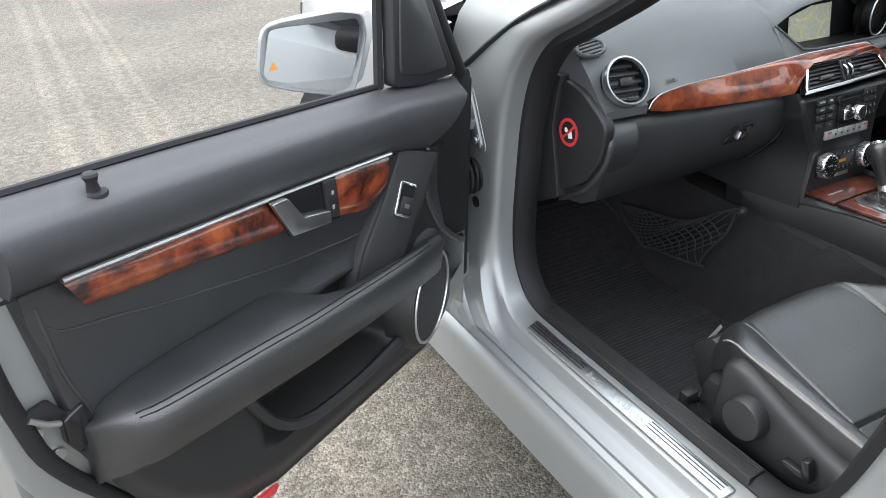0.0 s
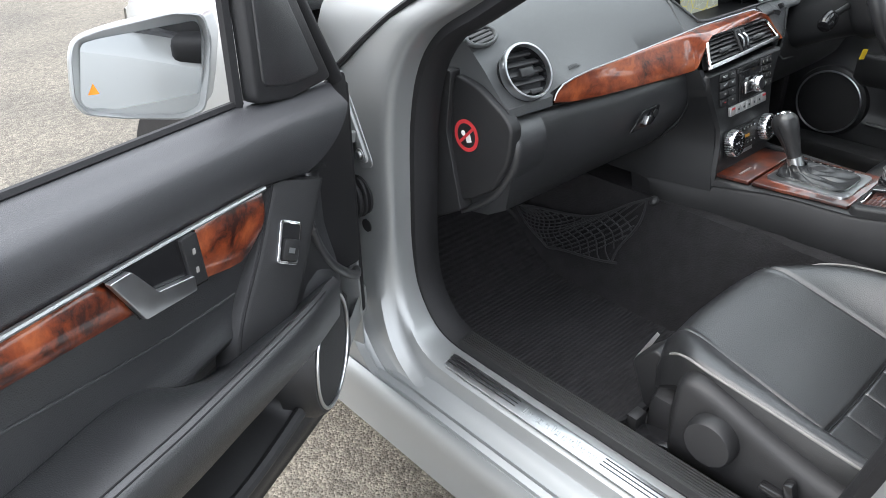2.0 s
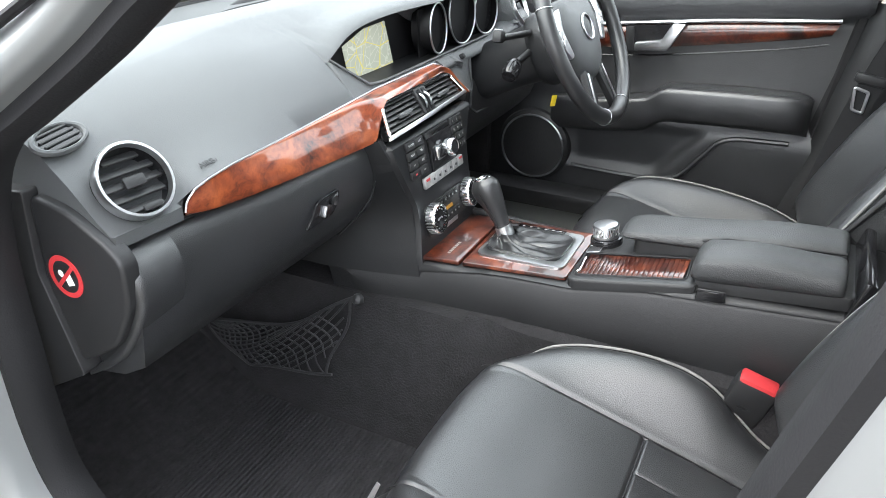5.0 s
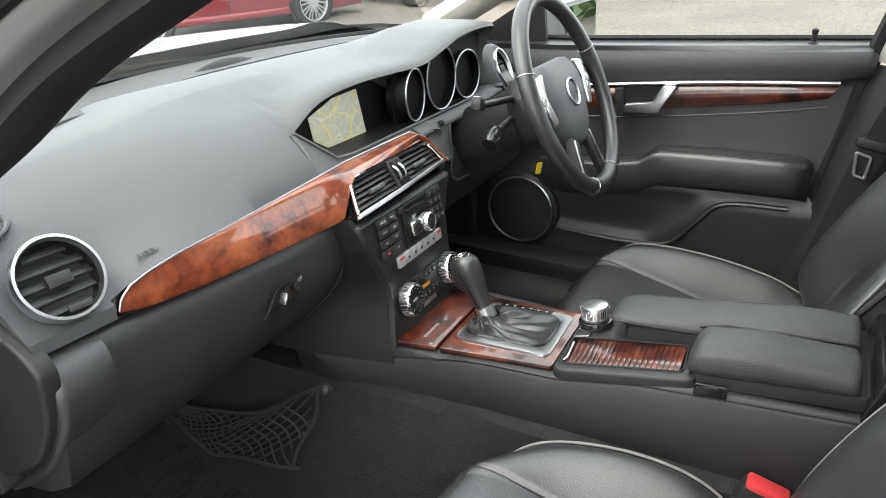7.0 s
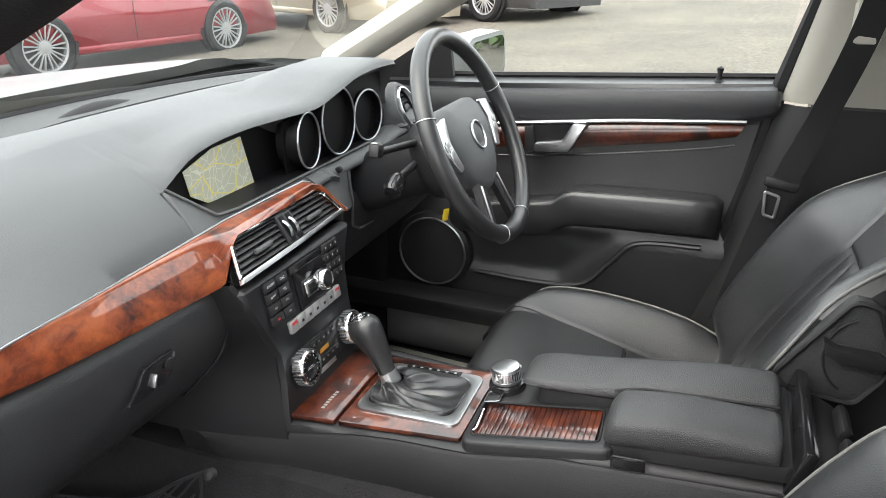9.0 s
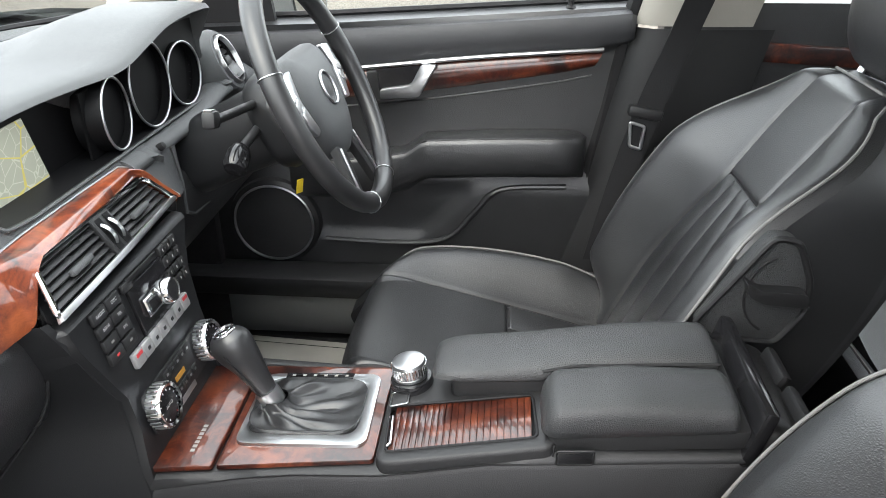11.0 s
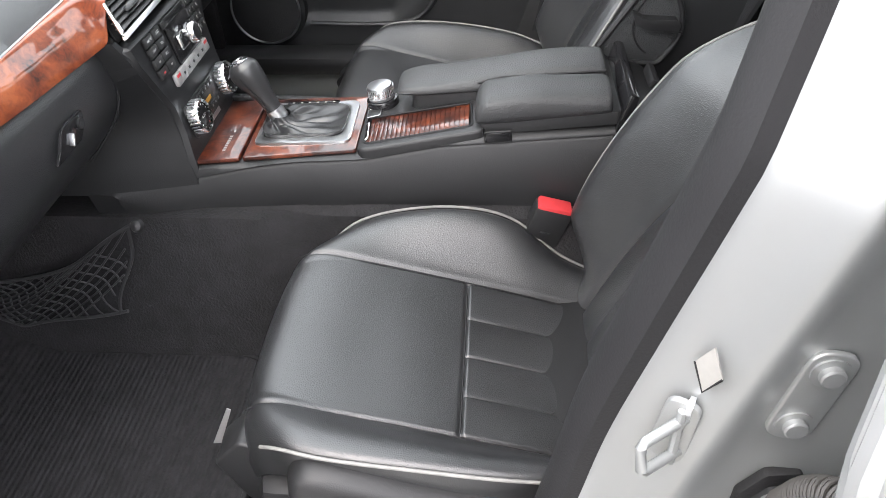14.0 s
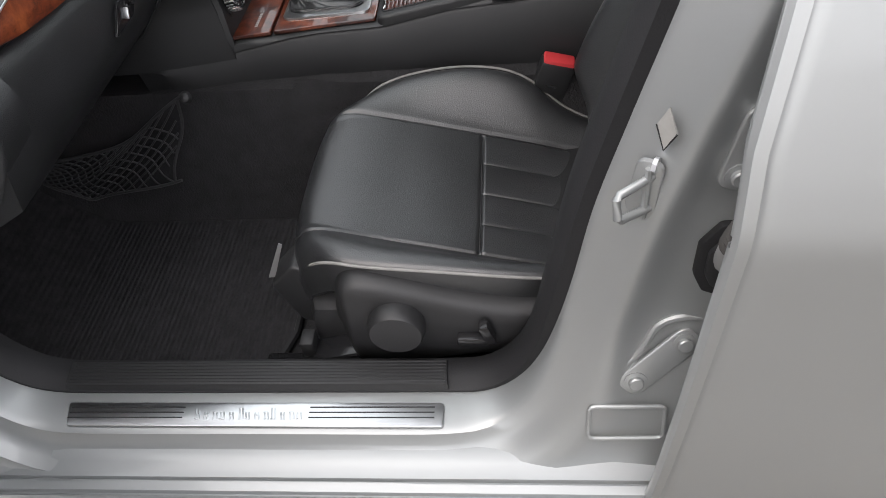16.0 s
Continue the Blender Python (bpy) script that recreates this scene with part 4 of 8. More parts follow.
part("paper", prism([(-0.0, -0.045), (0.022, 0.0), (0.0, 0.045), (-0.022, 0.0)], 0.0012, dm, 0), PIPING, sticker)
part("dark_edge", tube([dm @ Vector(p) for p in ((-0.022, 0.0, 0.0012), (0.0, -0.045, 0.0012), (0.022, 0.0, 0.0012))], 0.0009, 5), RUBBER, sticker)
XM = Matrix(((0, 0, -1, -0.731), (1, 0, 0, -0.80), (0, 1, 0, 0.735), (0, 0, 0, 1)))
XL = Matrix(((0, 0.29, -0.957, -0.7455), (1, 0, 0, -0.76), (0, 0.957, 0.29, 0.4555), (0, 0, 0, 1)))
for hm, pts in ((XM, [(-0.009, 0.027), (0.0, -0.026)]), (XL, [(-0.025, 0.0256), (0.024, -0.0256)])):
    h = thing("hinge", "silver painted rear door hinge leaf with two bolts", "hinge", tuple(hm.translation), group="rear door hinges")
    (y0, z0), (y1, z1) = pts
    d = Vector((y1 - y0, z1 - z0)).normalized()
    n = Vector((-d.y, d.x)) * 0.017
    q = [(y0 - d.x * 0.017 + n.x, z0 - d.y * 0.017 + n.y), (y0 - d.x * 0.017 - n.x, z0 - d.y * 0.017 - n.y), (y1 + d.x * 0.017 - n.x, z1 + d.y * 0.017 - n.y), (y1 + d.x * 0.017 + n.x, z1 + d.y * 0.017 + n.y)]
    part("leaf", prism(round_poly(q, 0.016, 6), 0.004, hm @ pose(0, 0, -0.001), 0.002, 3), SILVER, h)
    for y, z in pts:
        part("bolt", lathe([(0.013, 0.0), (0.013, 0.0015), (0.0085, 0.002), (0.0085, 0.006), (0.007, 0.0072), (0.0, 0.0072)], hm @ pose(y, z, 0.003), 20), SILVER, h)
XP = Matrix(((0, 0.28, -0.96, -0.7745), (1, 0, 0, -0.7285), (0, 0.96, 0.28, 0.378), (0, 0, 0, 1)))
rim = [XP @ Vector((p[0], p[1], 0.001)) for p in round_poly([(-0.042, -0.023), (0.043, -0.024), (0.043, 0.024), (-0.042, 0.024)], 0.008, 4)]
part("pressed_panel", tube(rim + rim[:1], 0.0028, 8), SILVER, body)
part("pressed_rib", tube(spline([(-0.758, -0.70, 0.416), (-0.750, -0.708, 0.438), (-0.742, -0.732, 0.458), (-0.739, -0.742, 0.472), (-0.732, -0.755, 0.500), (-0.730, -0.775, 0.512), (-0.730, -0.80, 0.512)], 24), 0.0045, 8), SILVER, body)
loom = thing("door_loom", "grey corrugated cable conduit with black plug into the rear door", "cable conduit", (-0.735, -0.80, 0.60))
way = spline([(-0.737, -0.806, 0.606), (-0.752, -0.802, 0.630), (-0.768, -0.799, 0.663), (-0.778, -0.802, 0.690), (-0.794, -0.808, 0.712), (-0.815, -0.816, 0.722)], 22)
way = [Vector(p) for p in way]
part("sleeve", tube(way[:9], 0.0125, 16), material("pale_grey_sleeve", (0.24, 0.24, 0.235), 0.55, vary=0.15), loom, "pale grey rubber sleeve")
part("liner", tube(way[8:], 0.0095, 12), CONDUIT, loom)
for a, b in zip(way[8:-1], way[9:]):
    for s in (0.0, 0.5):
        part("fold", ring(0.0122, 0.0017, Matrix.Translation(a.lerp(b, s)) @ (b - a).to_track_quat("Z", "Y").to_matrix().to_4x4(), 16, 6), CONDUIT, loom)
oct_ = [(0.021, -0.109), (0.005, -0.084), (-0.02, -0.08), (-0.035, -0.11), (-0.03, -0.165), (-0.011, -0.182), (0.010, -0.173), (0.021, -0.15)]
part("plug", prism(round_poly(oct_, 0.003), 0.008, XM @ pose(0, 0, -0.002), 0.002), RUBBER, loom)
part("plug_lip", prism(round_poly([(x * 0.72 - 0.003, (z + 0.131) * 0.72 - 0.131) for x, z in oct_], 0.003), 0.006, XM @ pose(0, 0, 0.005), 0.002), PLASTIC, loom)

rear = thing("rear_door", "closed silver rear door with chrome waist strip and dark window", "car door", (-0.82, -1.2, 0.3))
RDX = ((-0.825, 0.27), (-0.836, 0.285), (-0.848, 0.34), (-0.858, 0.42), (-0.869, 0.52), (-0.880, 0.64), (-0.886, 0.72), (-0.890, 0.772), (-0.889, 0.785), (-0.881, 0.82), (-0.870, 0.86), (-0.857, 0.905), (-0.843, 0.95))
rdz = [Vector((blend([p[1] for p in RDX], [p[0] for p in RDX], z), 0, z)) for z in np.linspace(0.27, 0.932, 60)]
rows = []
for y, f in ((-0.760, 0.012), (-0.7603, 0.007), (-0.762, 0.003), (-0.765, 0.0005), (-0.772, 0.0), (-0.80, 0.0), (-0.9, -0.002), (-1.1, -0.004), (-1.4, -0.004), (-1.75, 0.0)):
    rows.append([Vector((p.x + f, y - 0.13 * max(0, p.z - 0.84), p.z)) for p in rdz])
part("outer_skin", skin(rows), SILVER, rear)
part("inner_edge", skin([[Vector((p.x + d, y - 0.13 * max(0, p.z - 0.84), p.z)) for p in rdz] for d, y in ((0.012, -0.760), (0.022, -0.762), (0.024, -0.785), (0.034, -0.795), (0.05, -0.80), (0.075, -0.81))]), SILVER, rear)
edge_line = [Vector((p.x, -0.760 - 0.13 * max(0, p.z - 0.84), p.z)) for p in rdz[2:]]
part("edge_flange", skin([[p + Vector((dx, dy, 0)) for dx, dy in ((0.004, -0.002), (0.006, 0.007), (0.011, 0.010), (0.016, 0.007), (0.018, 0.0))] for p in edge_line]), SILVER, rear)
part("edge_bead", tube([p + Vector((0.018, 0.004, 0)) for p in edge_line], 0.005, 8), SILVER, rear)
part("lower_chrome", tube([(-0.846, -0.775, 0.282), (-0.848, -1.7, 0.282)], 0.004, 6), CHROME, rear)
part("waist_strip", box(0.012, 0.93, 0.030, pose(-0.838, -1.262, 0.944), 0.004), material("polished_strip", (0.8, 0.8, 0.8), 0.25, 1.0, vary=0.02), rear, "polished waist strip")
part("handle_cup", lathe([(0.055, -0.002), (0.05, 0.001), (0.02, -0.001), (0.0, -0.002)], pose(-0.8905, -1.52, 0.79, 0, -90, 0), 28), SILVER, rear)
part("pull_handle", tube(spline([(-0.885, -1.40, 0.795), (-0.915, -1.42, 0.797), (-0.925, -1.50, 0.80), (-0.920, -1.58, 0.803), (-0.888, -1.61, 0.803)], 20), 0.013, 12, flat=1.3), SILVER, rear, "silver pull handle")
part("window", skin([[Vector((-0.822, y, 0.955)), Vector((-0.715, y, 1.26))] for y in (-0.84, -1.7)]), glass("tinted_glass", (0.05, 0.055, 0.06), 0.04), rear, shadow=False)
part("window_frame", tube([(-0.812, -0.80, 0.93), (-0.80, -0.812, 1.0), (-0.745, -0.835, 1.15), (-0.70, -0.85, 1.26)], 0.014, 8), RUBBER, rear)
part("front_seal", tube([(-0.80, -0.79, 0.93), (-0.79, -0.80, 1.0), (-0.735, -0.82, 1.15)], 0.007, 8), RUBBER, rear)

# ---- dashboard ----
dash = thing("dashboard", "grey-black grained dashboard with burr walnut trim", "dashboard", (-0.02, 0.15, 0.55))
CX = -0.02


WTX = [-0.528, -0.524, -0.512, -0.49, -0.45, -0.354, -0.22, -0.12, 0.0, 0.075, 0.10, 0.118, 0.130]
WTY = [-0.036, -0.037, -0.040, -0.044, -0.046, -0.047, -0.048, -0.049, -0.049, -0.050, -0.056, -0.074, -0.094]
WTZ = [0.757, 0.770, 0.781, 0.788, 0.793, 0.796, 0.802, 0.807, 0.806, 0.805, 0.794, 0.768, 0.748]
DASH_Y = [0.13, 0.085, 0.05, 0.012, -0.004, -0.02, -0.035, -0.055]
DASH_END = [0.876, 0.858, 0.842, 0.812, 0.80, 0.788, 0.777, 0.764]
DASH_MID = [0.905, 0.898, 0.887, 0.867, 0.857, 0.847, 0.836, 0.818]


def lip_top(x):
    """The height of the cowl's front edge."""
    return curve([-0.175, -0.118, -0.067, 0.0, 0.06, 0.128, 0.19, 0.27, 0.39, 0.46], [0.860, 0.888, 0.899, 0.905, 0.908, 0.913, 0.928, 0.944, 0.946, 0.935], x)


def lip_front(x):
    """How far back the cowl's front edge reaches."""
    return curve([-0.175, -0.067, 0.0, 0.06, 0.128, 0.19, 0.46], [-0.003, -0.006, -0.015, -0.03, -0.052, -0.058, -0.058], x)


def face_y(x):
    """Where the dashboard's face ends above the glovebox: further forward at the door."""
    return blend([-0.62, -0.526, -0.45, -0.35, -0.25, -0.14], [-0.030, -0.038, -0.050, -0.062, -0.070, -0.075], x)


def dash_profile(x):
    """The dashboard's outline (y, z) from the windscreen over the top and down to the lip above the glovebox, at x."""
    s = (x - CX) / 0.64
    back = 0.40 - 0.17 * abs(s) ** 2.5
    b = ease(-0.1785, -0.1735, x) * ease(0.435, 0.415, x)      # deep recess under the cowl
    e = ease(-0.25, -0.60, x) if x < 0 else 0.6 * ease(0.52, 0.6, x)
    lip_y = face_y(x)
    side = [a + (c - a) * e for a, c in zip(DASH_MID, DASH_END)]
    up, hy = lip_top(x), lip_front(x)
    rise = ease(-0.36, -0.18, x) * ease(0.62, 0.47, x)
    pts = [(back, 0.80), (back, 0.868 - 0.02 * e), (back - 0.05, 0.882 - 0.02 * e), (0.20 - 0.03 * abs(s), 0.90 - 0.02 * e + 0.012 * rise)]
    sill = blend([-0.175, -0.129, -0.09, 0.40, 0.46], [0.857, 0.816, 0.811, 0.811, 0.82], x)
    ys = blend([-0.175, -0.129, 0.46], [-0.004, -0.045, -0.045], x)
    cowl = [(0.13, max(0.912, up - 0.012)), (hy + 0.075, up + 0.002), (hy + 0.035, up + 0.005), (hy + 0.005, up + 0.002), (hy, up - 0.005), (hy + 0.03, up - 0.014), (0.034, sill + 0.003), (ys, sill)]
    cowl[1], cowl[2] = (cowl[1][0], max(cowl[1][1], blend(DASH_Y[::-1], side[::-1], cowl[1][0]))), (cowl[2][0], max(cowl[2][1], blend(DASH_Y[::-1], side[::-1], cowl[2][0])))
    behind = ease(-0.532, -0.512, x) * ease(0.145, 0.12, x)     # let in for the wood
    shift = lip_y + 0.062 + 0.016 * behind
    plain = [(y + shift * k / 7, z) for k, (y, z) in enumerate(zip(DASH_Y, side))]
    dy, dz = blend(WTX, WTY, x) + 0.001 - plain[7][0], blend(WTX, WTZ, x) + 0.001 - plain[7][1]
    plain = [(y + dy * w * behind, z + dz * w * behind) for (y, z), w in zip(plain, (0, 0, 0, 0.05, 0.18, 0.38, 0.66, 1))]
    pts += [(y + (c[0] - y) * b, z + (c[1] - z) * b) if k > 1 else (y, z + (c[1] - z) * max(b, rise)) for k, ((y, z), c) in enumerate(zip(plain, cowl))]
    c = ease(-0.185, -0.17, x) * ease(0.16, 0.145, x)       # set back behind the centre vents
    lip_y += 0.045 * ease(0.15, 0.19, x) * ease(0.52, 0.48, x)
    pts += [(lip_y + 0.022 * behind, 0.765 + 0.015 * (1 - e) + 0.018 * c), (lip_y + 0.020 * behind + 0.06 * c, 0.75), (lip_y + 0.03 + 0.06 * c, 0.745), (0.1, 0.745)]
    return pts


def glove_profile(x):
    """The lower dashboard's outline (y, z), glovebox face and underside."""
    f = face_y(x) + 0.064
    return [(0.1, 0.744), (-0.045 + f, 0.744), (-0.056 + f, 0.739), (-0.063 + f, 0.722), (-0.064 + f, 0.69), (-0.060 + f * 0.8, 0.655), (-0.046 + f * 0.6, 0.618), (-0.020, 0.585), (0.02, 0.562), (0.08, 0.55), (0.2, 0.54), (0.38, 0.55), (0.38, 0.70)]


xs = [-0.622, -0.618] + list(np.linspace(-0.605, -0.19, 40)) + list(np.linspace(-0.18, -0.12, 34)) + list(np.linspace(-0.11, 0.40, 56)) + list(np.linspace(0.41, 0.45, 18)) + list(np.linspace(0.46, 0.61, 20))
# Pad lighter than the parts below: sky reflection put into its colour.
part("dash_top", skin([[Vector((x, y, z)) for y, z in dash_profile(x)] for x in xs], close_v=True, caps=True), DASH, dash, "soft grained dash pad, lightened with painted sky reflection", angle=50)
part("glovebox", skin([[Vector((x, y, z)) for y, z in glove_profile(x)] for x in np.linspace(-0.614, -0.135, 20)], close_v=True, caps=True), LEATHER, dash, "black glovebox and lower dash", angle=50)
part("lower_dash", skin([[Vector((x, y + 0.01, z)) for y, z in glove_profile(x)] for x in np.linspace(0.03, 0.60, 20)], close_v=True, caps=True), PLASTIC, dash, angle=50)
part("lip_gap", tube([Vector((x, glove_profile(x)[1][0] - 0.006, 0.7445)) for x in np.linspace(-0.61, -0.14, 20)], 0.002, 5), RUBBER, dash)
# Defroster grille and light sensor along the windscreen.
GRILLE = material("perforated_black", (0.038, 0.040, 0.041), 0.6, grain=1.0, grain_scale=420, bump_kind="cells", vary=0.2, vary_scale=500)
rows = []
for x in np.linspace(-0.48, 0.56, 44):
    bow, low = 0.17 * abs((x - CX) / 0.64) ** 2.5, 0.010 * (1 - ease(-0.30, -0.05, x) * ease(0.62, 0.5, x))
    rows.append([Vector((x, y - bow * k, z - low)) for y, z, k in ((0.394, 0.884, 1), (0.392, 0.893, 1), (0.345, 0.8968, 1), (0.292, 0.900, 0.9), (0.252, 0.9035, 0.75), (0.250, 0.897, 0.75))])
part("defroster_grille", skin(rows), GRILLE, dash, "perforated dark grey strip under the windscreen")
part("light_sensor", skin([[Vector((0.027 + 0.088 * math.cos(a) * r, 0.292 + 0.017 * math.sin(a) * r + 0.007 * math.cos(a) * r, 0.898 + 0.013 * (1 - r * r))) for a in np.linspace(0, math.tau, 32, endpoint=False)] for r in (1.0, 0.97, 0.85, 0.6, 0.3, 0.03)], close_v=True), RUBBER, dash, "dark tinted sensor strip")
# End cap with the warning roundel.
cap = round_poly([(0.085, 0.800), (0.027, 0.790), (-0.030, 0.757), (-0.046, 0.739), (-0.040, 0.679), (-0.006, 0.622), (0.055, 0.582), (0.10, 0.572)], 0.018, 4)
ED = Matrix(((0, 0, -1, -0.612), (1, 0, 0, 0), (0, 1, 0, 0), (0, 0, 0, 1)))
part("end_panel", prism(cap, 0.022, ED, 0.006, 3), PLASTIC, dash)
part("end_strip", prism(round_poly([(0.128, 0.80), (0.080, 0.806), (0.092, 0.70), (0.058, 0.566), (0.145, 0.515), (0.15, 0.62)], 0.006), 0.03, ED, 0.006, 3), PLASTIC, dash, "smooth dark plastic end strip")
rim_line = spline([(-0.609, -0.016, 0.746), (-0.612, -0.040, 0.727), (-0.614, -0.049, 0.700), (-0.614, -0.040, 0.660), (-0.614, -0.004, 0.603), (-0.614, 0.04, 0.566), (-0.614, 0.080, 0.542)], 30)
rows = []
for p in rim_line:
    inward = Vector((0, 0.045 - p.y, 0.672 - p.z)).normalized()
    rows.append([p + Vector((0.06, 0, 0)), p + Vector((0.004, 0, 0)), p + Vector((-0.006, 0, 0)) + inward * 0.003, p + Vector((-0.008, 0, 0)) + inward * 0.009, p + Vector((-0.006, 0, 0)) + inward * 0.015, p + inward * 0.017 + Vector((0.03, 0, 0))])
part("end_rim", skin(rows, close_v=True, caps=True), LEATHER, dash, "grained dashboard end rim", angle=60)
round_sign = thing("airbag_sticker", "round red and white no child seat warning sticker", "sticker", (-0.651, 0.045, 0.70))
sm = frame_of((-0.6345, 0.052, 0.703), (0, 1, 0), (0, 0, 1))
sm = (sm if sm.to_3x3().col[2].x < 0 else sm @ pose(0, 0, 0, 0, 180, 0)) @ Matrix.Diagonal((0.8, 0.8, 1, 1))
part("red_ring", lathe([(0.034, 0), (0.034, 0.001), (0.026, 0.001), (0.026, 0)], sm, 32), RED, round_sign)
part("disc", lathe([(0.026, 0.0004), (0.0, 0.0005)], sm, 32), PLASTIC, round_sign)
part("bar", box(0.055, 0.006, 0.0008, sm @ pose(0, 0, 0.0012, 0, 0, 45), 0), RED, round_sign)
part("figure", box(0.014, 0.018, 0.0006, sm @ pose(0.006, -0.004, 0.0008, 0, 0, 20), 0.0), WHITE, round_sign)
part("figure", lathe([(0.006, 0.0008), (0, 0.001)], sm @ pose(-0.008, 0.004, 0.0005), 12), WHITE, round_sign)


# Round end vent.
vm = frame_of((-0.568, -0.014, 0.81), (1, -0.12, 0), (0, 0.55, 0.83))
vm = vm if vm.to_3x3().col[2].y < 0 else vm @ pose(0, 0, 0, 0, 180, 0)


def round_vent(owner, m, r):
    v = part("vent_ring", lathe([(r * 1.0, -0.012), (r * 1.03, 0.0), (r * 1.0, 0.005), (r * 0.93, 0.005), (r * 0.89, -0.003)], m, 48), SATIN, owner, "satin vent ring")
    part("vent_well", lathe([(r * 0.895, -0.003), (r * 0.86, -0.05), (0.0, -0.05)], m, 32), GLOSSY, owner)
    for k in range(5):
        y = (-0.66 + 0.33 * k) * r
        w = 2 * math.sqrt(max(0, (0.84 * r) ** 2 - y * y))
        part("slat", box(w, 0.011, 0.004, m @ pose(0, y, -0.01, -35, 0, 0), 0.0015), PLASTIC, v)
    part("slider", box(r * 0.6, 0.014, 0.006, m @ pose(0, -0.02 * r, -0.003), 0.002), PLASTIC, v)
    part("vent_wheel", box(r * 0.55, 0.008, 0.005, m @ pose(0.1 * r, -0.75 * r, 0.0), 0.002), PLASTIC, v)


round_vent(dash, vm, 0.0445)
# Small demister vent.
dmv = frame_of((-0.592, 0.064, 0.8535), (1, 0.15, 0.06), (0, 0.85, 0.5))
dmv = dmv if dmv.to_3x3().col[2].z > 0 else dmv @ pose(0, 0, 0, 0, 180, 0)
part("demister_rim", ring(0.03, 0.004, dmv, 32, 8, sx=1.15, sy=0.62), DASH, dash)
part("demister_well", lathe([(0.028, 0.0), (0.0, 0.0005)], dmv @ Matrix.Diagonal((1.15, 0.62, 1, 1)), 32), GLOSSY, dash)
for k in range(4):
    part("slat", box(0.055 - 0.008 * abs(k - 1.5), 0.003, 0.003, dmv @ pose(0, -0.012 + 0.008 * k, 0.001), 0.0008), PLASTIC, dash)
# Burr walnut band over the glovebox and round the centre vents.
WBX = [-0.528, -0.49, -0.43, -0.35, -0.26, -0.20, -0.184, -0.180, -0.158, -0.145, 0.0, 0.088, 0.102, 0.118, 0.130]
WBY = [-0.038, -0.048, -0.059, -0.068, -0.075, -0.081, -0.086, -0.090, -0.090, -0.088, -0.077, -0.067, -0.072, -0.088, -0.097]
WBZ = [0.754, 0.7495, 0.7475, 0.745, 0.742, 0.741, 0.743, 0.749, 0.792, 0.800, 0.794, 0.788, 0.778, 0.757, 0.745]
wxs = list(np.linspace(-0.528, -0.50, 10)) + list(np.linspace(-0.495, -0.19, 40)) + list(np.linspace(-0.186, -0.14, 20)) + list(np.linspace(-0.13, 0.085, 20)) + list(np.linspace(0.09, 0.130, 14))
wt = [Vector((x, blend(WTX, WTY, x), blend(WTX, WTZ, x))) for x in wxs]
wb = [Vector((x, blend(WBX, WBY, x), blend(WBX, WBZ, x))) for x in wxs]
rows = []
for t, b in zip(wt, wb):
    ledge = curve([-0.528, -0.45, -0.30, -0.20, -0.15, -0.12, 0.10, 0.13], [0.001, 0.003, 0.006, 0.014, 0.027, 0.027, 0.016, 0.004], t.x)
    c = t + Vector((0, -ledge, -0.10 * ledge + 0.0015))
    face_up, face_down = (t - c) * 0.35, (b - c) * 0.16
    m1, m2 = c + face_up, c + face_down
    bow = Vector((0, -0.002, 0.0008)) * min(1, (b - c).length / 0.05)
    sec = [t + Vector((0, 0.004, -0.012)), t] + [m1.lerp(c, k).lerp(c.lerp(m2, k), k) for k in (0, 0.25, 0.5, 0.75, 1)]
    sec += [m2.lerp(b, k) + bow * math.sin(math.pi * k) for k in (0.2, 0.4, 0.6, 0.8, 0.92)] + [b + Vector((0, 0.001, 0)), b + Vector((0, 0.02, 0))]
    rows.append(sec)
part("wood_band", skin(rows, caps=True), WOOD, dash, "lacquered burr walnut band", angle=60)
part("wood_edge", tube([t + Vector((0, -0.0025, 0.0012)) for t in wt], 0.0013, 6), SATIN, dash)
# Grey shelf under the dials, and its corner beside the wood.
rows = []
for x in np.linspace(0.09, 0.445, 30):
    up = 0.013 * ease(0.30, 0.43, x)
    rows.append([Vector((x, y, z + up)) for y, z in ((-0.030, 0.8065), (-0.044, 0.8085), (-0.054, 0.806), (-0.063, 0.8005), (-0.067, 0.795), (-0.066, 0.790), (-0.056, 0.786))])
part("dial_shelf", skin(rows, caps=True), DASH, dash, "grey shelf under the dials", angle=60)
rows = []
for k in np.linspace(0, 1, 10):
    l = Vector((blend([0, 0.4, 1], [0.100, 0.117, 0.131], k), blend([0, 0.4, 1], [-0.052, -0.072, -0.094], k), blend([0, 0.4, 1], [0.797, 0.770, 0.744], k)))
    r = Vector((0.194, -0.066 - 0.006 * k, 0.797 - 0.062 * k))
    rows.append([l + Vector((0, 0.02, 0)), l] + [l.lerp(r, f) + Vector((0, -0.004 * math.sin(math.pi * f), 0)) for f in (0.15, 0.4, 0.7, 0.9)] + [r + Vector((0, 0.002, 0)), r + Vector((0.003, 0.012, 0)), r + Vector((0.003, 0.05, 0))])
part("shelf_corner", skin(rows), DASH, dash, angle=60)
part("shelf_knob", lathe([(0.005, 0), (0.0055, 0.006), (0.0045, 0.012), (0, 0.013)], facing((0.165, -0.060, 0.7975), (1, 0, 0), (0, 0.5, 0.8)), 14), RUBBER, dash)
